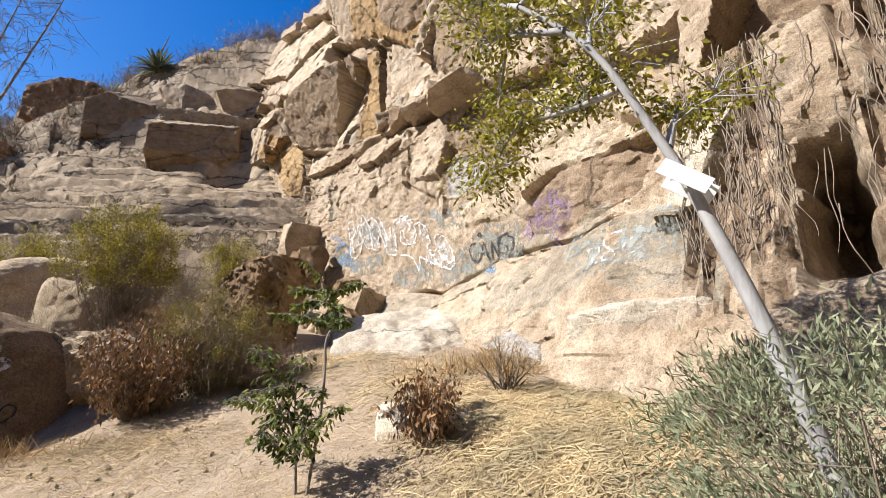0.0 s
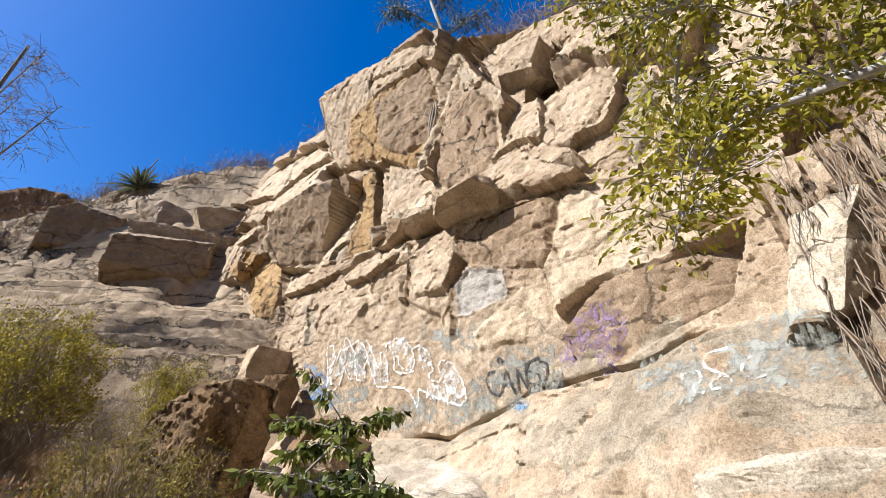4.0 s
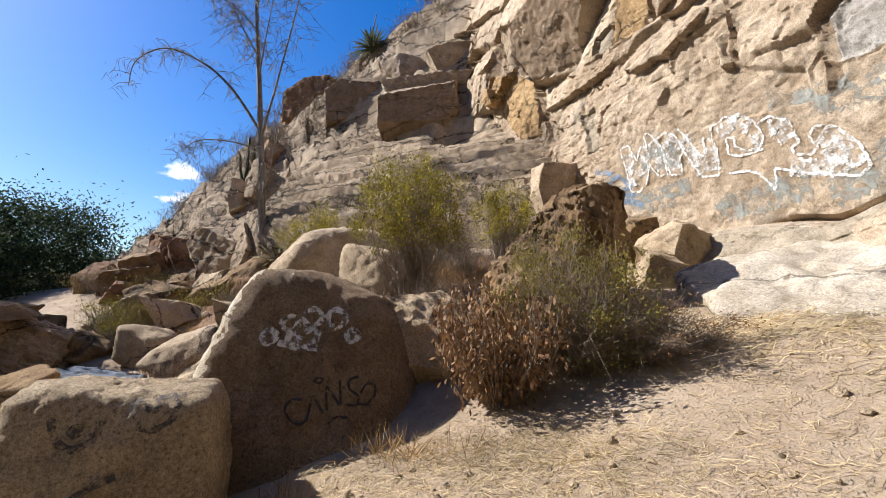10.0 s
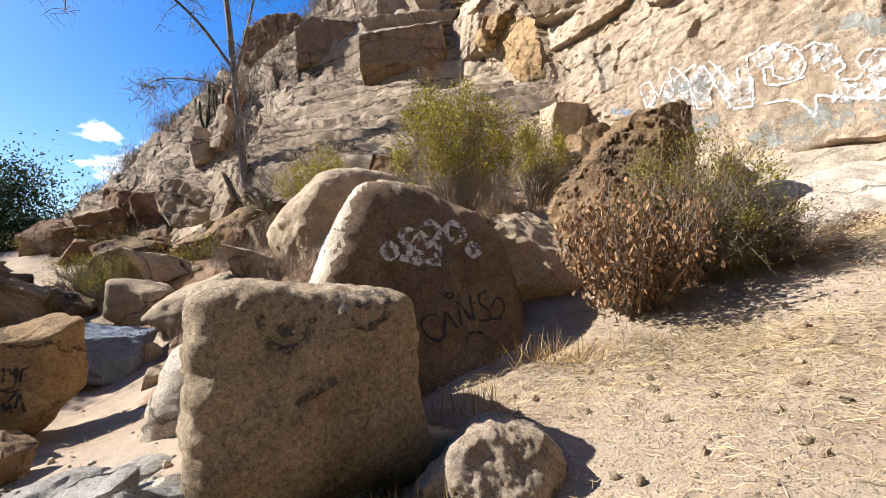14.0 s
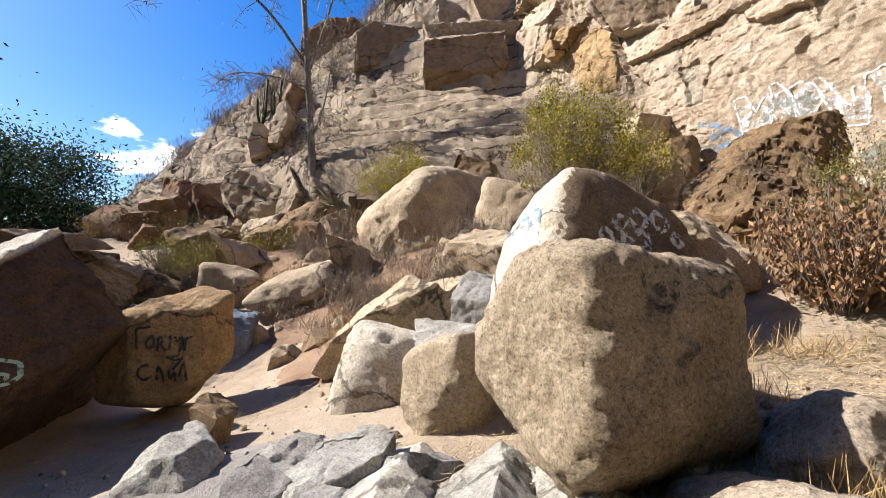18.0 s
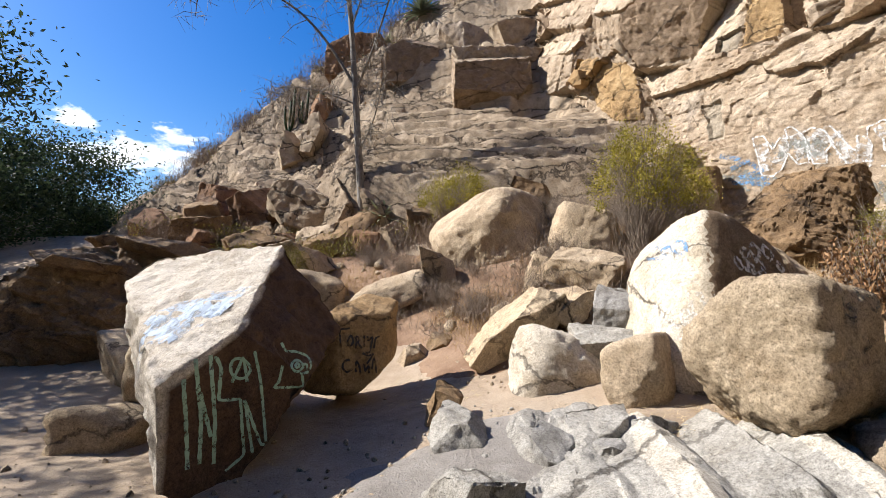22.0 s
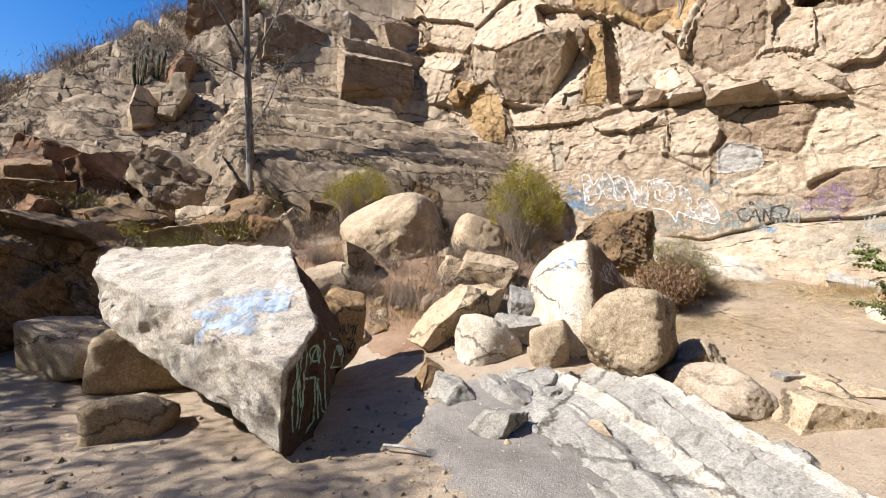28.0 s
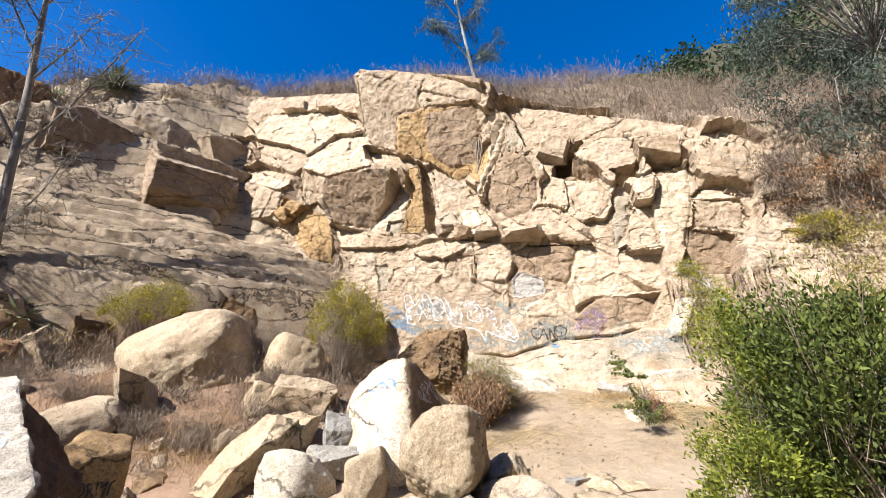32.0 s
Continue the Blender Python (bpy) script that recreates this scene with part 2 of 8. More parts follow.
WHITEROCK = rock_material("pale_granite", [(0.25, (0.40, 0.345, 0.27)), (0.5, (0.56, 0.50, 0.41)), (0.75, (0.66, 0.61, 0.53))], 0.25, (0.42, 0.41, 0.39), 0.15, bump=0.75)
PALEGREY = rock_material("pale_grey_ledge", [(0.25, (0.34, 0.32, 0.285)), (0.5, (0.47, 0.44, 0.39)), (0.75, (0.58, 0.55, 0.49))], 0.3, (0.30, 0.30, 0.29), 0.15, bump=0.7, pit=0.7)
# darkened to carry the shade on the tagged boulder's near face
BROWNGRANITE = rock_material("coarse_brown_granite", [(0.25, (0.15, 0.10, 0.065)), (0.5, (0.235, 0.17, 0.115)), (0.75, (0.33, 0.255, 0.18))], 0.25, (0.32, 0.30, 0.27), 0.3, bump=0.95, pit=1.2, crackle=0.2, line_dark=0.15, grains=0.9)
BIGROCK = rock_material("pale_granite_brown_side", [(0.25, (0.50, 0.44, 0.36)), (0.5, (0.66, 0.60, 0.51)), (0.75, (0.75, 0.70, 0.62))], 0.2, (0.50, 0.49, 0.46), 0.1, bump=0.8, grains=0.8, line_dark=0.15, stained_shaded=[((0.142, 0.571, -0.809), -1.185), ((0.8, 0.6, 0.0), -7.23)])
DARKGRANITE = rock_material("dark_coarse_granite", [(0.25, (0.29, 0.22, 0.145)), (0.5, (0.455, 0.36, 0.25)), (0.75, (0.58, 0.48, 0.355))], 0.25, (0.32, 0.295, 0.25), 0.3, bump=1.0, pit=1.4, crackle=0.2, line_dark=0.1, grains=1.0)
PALEFACE = rock_material("pale_tan_face", [(0.25, (0.38, 0.30, 0.21)), (0.5, (0.54, 0.445, 0.335)), (0.75, (0.66, 0.575, 0.46))], 0.35, (0.40, 0.38, 0.34), 0.3, line_dark=0.3)
CHALKED = rock_material("grey_chalked_face", [(0.25, (0.30, 0.285, 0.265)), (0.5, (0.42, 0.40, 0.375)), (0.75, (0.52, 0.50, 0.475))], 0.35, (0.36, 0.36, 0.36), 0.2, line_dark=0.2)
GREYFACE = rock_material("grey_tan_face", [(0.25, (0.24, 0.20, 0.15)), (0.5, (0.36, 0.31, 0.24)), (0.75, (0.46, 0.405, 0.325))], 0.4, (0.26, 0.25, 0.225), 0.3, line_dark=0.3)
OCHRE = rock_material("ochre_rock", [(0.25, (0.24, 0.145, 0.07)), (0.5, (0.42, 0.285, 0.145)), (0.75, (0.52, 0.39, 0.225))], 0.12, (0.3, 0.27, 0.23), 0.3)
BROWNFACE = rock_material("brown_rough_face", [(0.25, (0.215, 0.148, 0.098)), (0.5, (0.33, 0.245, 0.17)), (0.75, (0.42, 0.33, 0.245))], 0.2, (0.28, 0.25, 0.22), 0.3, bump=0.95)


def soil_material(name="dry_soil", stops=((0.34, (0.20, 0.145, 0.10)), (0.48, (0.345, 0.265, 0.19)), (0.66, (0.44, 0.355, 0.265)))):
    m, n, l, b = nodes_of(name)
    co = world_co(n)
    big = noise_node(n, l, co, 0.45, 6, 0.6, 0.5)
    mid = noise_node(n, l, co, 5.0, 8, 0.7)
    fine = noise_node(n, l, co, 60.0, 5, 0.8)
    base = ramp_node(n, list(stops))
    l.new(math_node(n, l, "ADD", math_node(n, l, "MULTIPLY", big.outputs["Fac"], 0.6), math_node(n, l, "MULTIPLY", mid.outputs["Fac"], 0.4)), base.inputs[0])
    gr = ramp_node(n, [(0.3, (0.35, 0.33, 0.30)), (0.45, (0.95, 0.95, 0.95)), (0.56, (1.05, 1.05, 1.05)), (0.72, (1.5, 1.47, 1.4))])
    l.new(fine.outputs["Fac"], gr.inputs[0])
    col = mix_node(n, l, 0.75, base.outputs[0], gr.outputs[0], "MULTIPLY")
    vo = n.new("ShaderNodeTexVoronoi")
    vo.inputs["Scale"].default_value = 34.0
    l.new(co, vo.inputs["Vector"])
    pb = n.new("ShaderNodeMapRange")
    pb.inputs[1].default_value, pb.inputs[2].default_value, pb.inputs[3].default_value, pb.inputs[4].default_value = 0.12, 0.30, 0.5, 0.0
    l.new(vo.outputs["Distance"], pb.inputs[0])
    pk = math_node(n, l, "MULTIPLY", pb.outputs[0], mid.outputs["Fac"])
    col = mix_node(n, l, pk, col, (0.30, 0.26, 0.21))
    l.new(col, b.inputs["Base Color"])
    b.inputs["Roughness"].default_value = 0.97
    b.inputs["Specular IOR Level"].default_value = 0.15
    bp = n.new("ShaderNodeBump")
    bp.inputs["Strength"].default_value, bp.inputs["Distance"].default_value = 0.9, 0.035
    hh = math_node(n, l, "ADD", mid.outputs["Fac"], math_node(n, l, "MULTIPLY", fine.outputs["Fac"], 0.35))
    l.new(math_node(n, l, "ADD", hh, math_node(n, l, "MULTIPLY", pb.outputs[0], 0.5)), bp.inputs["Height"])
    l.new(bp.outputs[0], b.inputs["Normal"])
    return m


def leaf_material(name, a, c, trans=0.25, rough=0.6):
    """Leaves with a tint that differs from leaf to leaf; light passes through a little."""
    m, n, l, b = nodes_of(name)
    g = n.new("ShaderNodeNewGeometry")
    r = ramp_node(n, [(0.0, a), (1.0, c)])
    l.new(g.outputs["Random Per Island"], r.inputs[0])
    nz = noise_node(n, l, g.outputs["Position"], 2.2, 3, 0.5)
    tv = ramp_node(n, [(0.3, (0.7, 0.72, 0.7)), (0.7, (1.25, 1.2, 1.1))])
    l.new(nz.outputs["Fac"], tv.inputs[0])
    col = mix_node(n, l, 1.0, r.outputs[0], tv.outputs[0], "MULTIPLY")
    l.new(col, b.inputs["Base Color"])
    b.inputs["Roughness"].default_value = rough
    b.inputs["Specular IOR Level"].default_value = 0.15
    tr = n.new("ShaderNodeBsdfTranslucent")
    l.new(col, tr.inputs[0])
    mx = n.new("ShaderNodeMixShader")
    mx.inputs[0].default_value = trans
    l.new(b.outputs[0], mx.inputs[1])
    l.new(tr.outputs[0], mx.inputs[2])
    l.new(mx.outputs[0], n["Material Output"].inputs[0])
    return m


def bark_material(name, a, c, scale=14.0):
    m, n, l, b = nodes_of(name)
    co = world_co(n)
    mp = n.new("ShaderNodeMapping")
    mp.inputs["Scale"].default_value = (1, 1, 0.25)
    l.new(co, mp.inputs[0])
    t = noise_node(n, l, mp.outputs[0], scale, 8, 0.7, 0.5)
    r = ramp_node(n, [(0.35, a), (0.65, c)])
    l.new(t.outputs["Fac"], r.inputs[0])
    l.new(r.outputs[0], b.inputs["Base Color"])
    b.inputs["Roughness"].default_value = 0.9
    bp = n.new("ShaderNodeBump")
    bp.inputs["Strength"].default_value, bp.inputs["Distance"].default_value = 0.5, 0.02
    l.new(t.outputs["Fac"], bp.inputs["Height"])
    l.new(bp.outputs[0], b.inputs["Normal"])
    return m


def paint_material(name, col, worn=0.35, scale=16.0):
    """Sprayed paint, worn through to the rock in small flecks."""
    m, n, l, b = nodes_of(name)
    co = world_co(n)
    t = noise_node(n, l, co, scale, 8, 0.75)
    b.inputs["Base Color"].default_value = (*col, 1)
    b.inputs["Roughness"].default_value = 0.8
    mr = n.new("ShaderNodeMapRange")
    mr.inputs[1].default_value, mr.inputs[2].default_value = worn, worn + 0.14
    l.new(t.outputs["Fac"], mr.inputs[0])
    tp = n.new("ShaderNodeBsdfTransparent")
    mx = n.new("ShaderNodeMixShader")
    l.new(mr.outputs[0], mx.inputs[0])
    l.new(tp.outputs[0], mx.inputs[1])
    l.new(b.outputs[0], mx.inputs[2])
    l.new(mx.outputs[0], n["Material Output"].inputs[0])
    return m


SOIL = soil_material()
REDSOIL = soil_material("red_brown_scree_soil", ((0.34, (0.13, 0.075, 0.047)), (0.48, (0.225, 0.14, 0.09)), (0.66, (0.33, 0.225, 0.15))))
GRAVEL = soil_material("grey_gravel", ((0.34, (0.13, 0.112, 0.095)), (0.48, (0.23, 0.205, 0.18)), (0.66, (0.34, 0.31, 0.275))))
BARK = bark_material("grey_bark", (0.10, 0.085, 0.07), (0.28, 0.25, 0.215))
PALEBARK = bark_material("pale_smooth_bark", (0.22, 0.21, 0.21), (0.40, 0.39, 0.38), 9.0)
TWIG = bark_material("dry_twig", (0.13, 0.095, 0.07), (0.30, 0.24, 0.185), 20.0)
LEAF_OLIVE = leaf_material("olive_leaf", (0.12, 0.11, 0.025), (0.31, 0.265, 0.07))
LEAF_GREEN = leaf_material("green_leaf", (0.022, 0.038, 0.010), (0.21, 0.245, 0.06))
LEAF_YELLOW = leaf_material("yellow_green_leaf", (0.17, 0.155, 0.02), (0.44, 0.37, 0.07))
LEAF_GREY = leaf_material("grey_green_leaf", (0.105, 0.135, 0.08), (0.35, 0.37, 0.25))
LEAF_TREE = leaf_material("olive_yellow_leaf", (0.12, 0.125, 0.014), (0.38, 0.34, 0.05), 0.3)
LEAF_DEAD = leaf_material("dead_brown_leaf", (0.13, 0.066, 0.034), (0.37, 0.225, 0.12), 0.15)
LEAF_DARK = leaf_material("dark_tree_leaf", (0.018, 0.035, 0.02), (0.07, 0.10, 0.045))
LEAF_BLUE = leaf_material("eucalyptus_leaf", (0.03, 0.046, 0.04), (0.13, 0.16, 0.13))
LEAF_BUSH = leaf_material("dark_green_leaf", (0.018, 0.032, 0.009), (0.155, 0.19, 0.048))
LEAF_SPRAY = leaf_material("yellow_green_spray_leaf", (0.07, 0.095, 0.015), (0.30, 0.33, 0.055), 0.35)
LEAF_AGAVE = leaf_material("agave_leaf", (0.05, 0.07, 0.045), (0.16, 0.18, 0.12))
STRAW = leaf_material("straw", (0.32, 0.24, 0.14), (0.60, 0.49, 0.31), 0.15, 0.75)
DRYGRASS = leaf_material("dry_grass", (0.26, 0.16, 0.075), (0.48, 0.34, 0.17), 0.15, 0.8)
DRYBRUSH = leaf_material("dry_brush", (0.12, 0.09, 0.072), (0.30, 0.235, 0.19), 0.05, 0.85)

# ---- shape helpers ----
def mesh_of(name, verts, faces, smooth=True):
    me = bpy.data.meshes.new(name)
    verts = np.asarray(verts, dtype=np.float32)
    me.vertices.add(len(verts))
    me.vertices.foreach_set("co", verts.ravel())
    faces = np.asarray(faces, dtype=np.int32)
    k = faces.shape[1]
    me.loops.add(faces.size)
    me.loops.foreach_set("vertex_index", faces.ravel())
    me.polygons.add(len(faces))
    me.polygons.foreach_set("loop_start", np.arange(0, faces.size, k, dtype=np.int32))
    me.update(calc_edges=True)
    me.validate()
    me.polygons.foreach_set("use_smooth", np.full(len(me.polygons), bool(smooth), dtype=bool))
    if smooth == 2:
        me.set_sharp_from_angle(angle=radians(34))
    return me


def put(name, verts, faces, mat, parent=None, label="", category="", kind="", group="", smooth=True):
    ob = new(name, mesh_of(name, verts, faces, smooth))
    ob.data.materials.append(mat)
    if parent is not None:
        ob.parent = parent
    return tagged(ob, label, category, group, kind)


def step(a, b, x):
    t = np.clip((x - a) / (b - a), 0, 1)
    return t * t * (3 - 2 * t)


def hash2(i, j, k):
    v = np.sin(i * 127.1 + j * 311.7 + k * 74.7) * 43758.5453
    return v - np.floor(v)


def vnoise(p, seed=0.0):
    """Smooth value noise of points (n, 3), in -1 to 1."""
    p = np.asarray(p) + seed * 17.13
    f = np.floor(p)
    w = p - f
    w = w * w * (3 - 2 * w)
    out = 0
    for a in (0, 1):
        for b in (0, 1):
            for c in (0, 1):
                g = f + (a, b, c)
                v = np.sin(g[:, 0] * 127.1 + g[:, 1] * 311.7 + g[:, 2] * 74.7) * 43758.5453
                v = v - np.floor(v)
                out = out + v * np.where(a, w[:, 0], 1 - w[:, 0]) * np.where(b, w[:, 1], 1 - w[:, 1]) * np.where(c, w[:, 2], 1 - w[:, 2])
    return out * 2 - 1


def fbm(p, seed=0.0, octaves=4, gain=0.5):
    out, a, p = 0, 1.0, np.asarray(p, dtype=float)
    for k in range(octaves):
        out = out + a * vnoise(p, seed + k)
        p, a = p * 2.03, a * gain
    return out


def facets(u, v, seed, tilt=0.5, square=1.0):
    """Broken rock: cells with a flat, tilted face each. Returns the relief and the distance to the nearest joint."""
    iu, iv = np.floor(u), np.floor(v)
    best, second, val = np.full(u.shape, 9.0), np.full(u.shape, 9.0), np.zeros(u.shape)
    for a in (-1, 0, 1):
        for b in (-1, 0, 1):
            ci, cj = iu + a, iv + b
            du, dv = u - (ci + hash2(ci, cj, seed)), v - (cj + hash2(ci, cj, seed + 1))
            dist = square * np.maximum(np.abs(du * 0.94 + dv * 0.34), np.abs(dv * 0.94 - du * 0.34)) + (1.25 - square) * np.sqrt(du * du + dv * dv)
            h = (hash2(ci, cj, seed + 2) - 0.5) + tilt * ((hash2(ci, cj, seed + 3) - 0.5) * du + (hash2(ci, cj, seed + 4) - 0.5) * dv)
            nearer = dist < best
            second = np.where(nearer, best, np.minimum(second, dist))
            val = np.where(nearer, h, val)
            best = np.where(nearer, dist, best)
    return val, second - best


def sphere_mesh(sub):
    bm = bmesh.new()
    bmesh.ops.create_icosphere(bm, subdivisions=sub, radius=1)
    v = np.array([x.co[:] for x in bm.verts])
    f = np.array([[x.index for x in y.verts] for y in bm.faces])
    bm.free()
    return v, f


SPHERES = {k: sphere_mesh(k) for k in (2, 3, 4, 5, 6)}


def block_shape(size, planes, rough, seed, chips, grain, sub):
    """A broken block: a box cut by flat faces, its edges chipped and rounded, its faces roughened."""
    rng = np.random.default_rng(seed)
    size = np.array(size, dtype=float)
    cuts = []
    for k in range(3):
        for sg in (-1, 1):
            q = np.zeros(3)
            q[k] = sg
            cuts.append((q + rng.normal(0, 0.16 if chips else 0.05, 3), rng.uniform(0.88, 1.0) if chips else 1.0))
    for k in range(chips + 3 if chips else 0):
        q = rng.normal(0, 1, 3)
        cuts.append((q, rng.uniform(0.84, 1.12)))
    cuts += [(np.array(q, dtype=float), o) for q, o in planes]
    bm = bmesh.new()
    bmesh.ops.create_cube(bm, size=3.0)
    for q, o in cuts:
        q = Vector(q / np.linalg.norm(q))
        bmesh.ops.bisect_plane(bm, geom=bm.verts[:] + bm.edges[:] + bm.faces[:], dist=1e-5, plane_co=q * o, plane_no=q, clear_outer=True)
        rim = [e for e in bm.edges if e.is_boundary]
        if rim:
            bmesh.ops.holes_fill(bm, edges=rim, sides=0)
    for x in bm.verts:
        x.co = Vector(np.array(x.co) * size)
    m = float(size.mean())
    bmesh.ops.remove_doubles(bm, verts=bm.verts, dist=0.01 * m)
    bmesh.ops.dissolve_degenerate(bm, edges=bm.edges, dist=0.01 * m)
    bmesh.ops.bevel(bm, geom=bm.edges[:], offset=min(0.035 * m, 0.04), segments=2, profile=0.6, affect="EDGES", clamp_overlap=True)
    bmesh.ops.triangulate(bm, faces=bm.faces)
    goal = 0.04 if sub > 5 else max(m / 11, 0.025) if sub > 4 else max(m / 7, 0.03)
    for _ in range(6):
        long = [e for e in bm.edges if e.calc_length() > goal * 1.4]
        if not long or len(bm.faces) > (26000 if sub > 5 else 14000):
            break
        bmesh.ops.subdivide_edges(bm, edges=long, cuts=1)
        bmesh.ops.triangulate(bm, faces=[x for x in bm.faces if len(x.verts) > 3])
    bm.normal_update()
    p = np.array([x.co[:] for x in bm.verts])
    nr = np.array([x.normal[:] for x in bm.verts])
    bm.verts.index_update()
    f = np.array([[x.index for x in y.verts] for y in bm.faces])
    bm.free()
    d = fbm(p / m * 1.6, seed * 1.37, 5, 0.6) * rough * m * 0.55 - np.abs(fbm(p / m * 4.0, seed * 0.77, 4, 0.6)) * rough * m * 0.35
    d = d + fbm(p * 2.8, seed * 5.3, 4, 0.65) * 0.036 * min(1.0, m)
    d = d + (fbm(p * 9.0, seed * 2.1, 3, 0.65) * 0.017) * min(1.0, grain / 0.35)
    if grain > 2:
        # torn along its bedding
        q = p @ np.array(((0.9, 0.0, 1.6), (0.0, 1.0, 0.6), (-0.7, 0.0, 3.4)))
        d = d - np.abs(fbm(q * 1.5, seed * 1.9, 4, 0.6)) * 0.075 + fbm(q * 4.0, seed * 2.3, 2, 0.5) * 0.02
    return p + nr * d[:, None], f


def rock_shape(size, planes=(), sharp=9.0, rough=0.04, seed=1, sub=5, chips=5, grain=0.35, skew=0.0):
    """A boulder: half sizes, extra flat faces (direction, share of the half size), and how sharp its edges are."""
    if sharp >= 12:
        return block_shape(size, planes, rough, seed, chips, grain, sub)
    v, f = SPHERES[sub]
    rng = np.random.default_rng(seed)
    size = np.array(size, dtype=float)
    ns, os_ = [], []
    for a in range(3):
        for sg in (-1, 1):
            q = np.zeros(3)
            q[a] = sg
            q += rng.normal(0, 0.10, 3)
            ns.append(q / np.linalg.norm(q))
            os_.append(1.0)
    for c in range(chips + (2 if chips else 0)):
        q = rng.normal(0, 1, 3)
        ns.append(q / np.linalg.norm(q))
        os_.append(rng.uniform(0.86, 1.15))
    for q, o in planes:
        q = np.array(q, dtype=float)
        ns.append(q / np.linalg.norm(q))
        os_.append(o)
    ns, os_ = np.array(ns), np.array(os_)
    k = np.maximum(v @ ns.T, 0) / os_
    sharp = sharp if sharp < 10 else min(sharp * 1.8, 60)
    r = (k ** sharp).sum(1) ** (-1.0 / sharp)
    p = v * r[:, None]
    if skew:
        p[:, 0] += skew * p[:, 2]
    p = p * size
    m = float(size.mean())
    d = fbm(p / m * 1.7, seed * 1.37, 5, 0.55) * rough * m
    d += (0.5 - np.abs(fbm(p / m * 4.6, seed * 4.1, 4, 0.6))) * 0.016 * m * min(1.0, rough / 0.04)
    d -= np.abs(fbm(p / m * 2.3, seed * 0.77, 3, 0.5)) * rough * m * 0.7
    d += (fbm(p * 8.0, seed * 2.1, 2, 0.6) * 0.002 + fbm(p * 19.0, seed * 2.9, 2, 0.7) * 0.0065 + fbm(p * 47.0, seed * 3.3, 2, 0.7) * 0.003) * grain
    p = p + v * d[:, None]
    return p, f


def rock(name, at, size, turn=(0, 0, 0), mat=None, label="", category="boulder", parent=None, group="", **kw):
    v, f = rock_shape(size, **kw)
    ob = put(name, v, f, mat or ROCK, parent, label, category if parent is None else "", "", group, 2 if kw.get("sharp", 9.0) >= 12 else 1)
    ob.matrix_basis = pose(*at, *turn)
    return ob


def tube(points, radii, sides=6):
    pts = [Vector(p) for p in points]
    vs, fs = [], []
    for i, p in enumerate(pts):
        d = (pts[min(i + 1, len(pts) - 1)] - pts[max(i - 1, 0)])
        d = d.normalized() if d.length > 1e-6 else Vector((0, 0, 1))
        x = d.cross(Vector((0.31, 0.77, 0.55)))
        x = x.normalized() if x.length > 1e-4 else Vector((1, 0, 0))
        y = d.cross(x)
        for k in range(sides):
            a = 2 * math.pi * k / sides
            vs.append(p + (x * math.cos(a) + y * math.sin(a)) * radii[i])
    for i in range(len(pts) - 1):
        for k in range(sides):
            a, b = i * sides + k, i * sides + (k + 1) % sides
            fs.append((a, b, b + sides, a + sides))
    return [tuple(v) for v in vs], fs


class Bag:
    """Collects pieces into one mesh."""
    def __init__(self):
        self.v, self.f = [], []

    def add(self, v, f):
        o = len(self.v)
        self.v += [tuple(x) for x in v]
        self.f += [tuple(i + o for i in q) for q in f]


def leaves(rng, centres, dirs, length, width, droop=0.0):
    """One folded leaf (four corners) at each centre along each direction. Returns vertices and faces."""
    c, d = np.asarray(centres), np.asarray(dirs, dtype=float)
    d = d + (0, 0, -droop)
    d /= np.linalg.norm(d, axis=1)[:, None] + 1e-9
    r = rng.normal(0, 1, d.shape)
    s = np.cross(d, r)
    s /= np.linalg.norm(s, axis=1)[:, None] + 1e-9
    ln = (length * rng.uniform(0.6, 1.3, len(c)))[:, None]
    wd = (width * rng.uniform(0.6, 1.2, len(c)))[:, None]
    v = np.stack([c, c + d * ln * 0.5 + s * wd * 0.5, c + d * ln, c + d * ln * 0.5 - s * wd * 0.5], 1).reshape(-1, 3)
    f = np.arange(len(v)).reshape(-1, 4)
    return v, f


def in_clumps(rng, n, size, clumps, spread=0.35, low=-0.2):
    """Points in an uneven crown: clumps within an ellipsoid, each a small cloud."""
    cc = []
    while len(cc) < clumps:
        q = rng.uniform(-1, 1, 3)
        if 0.2 < np.linalg.norm(q) < 1 and q[2] > low:
            cc.append(q)
    cc = np.array(cc)
    w = rng.integers(0, clumps, n)
    return (cc[w] + rng.normal(0, spread, (n, 3)) * rng.uniform(0.4, 1, (clumps, 1))[w]) * size, cc * size


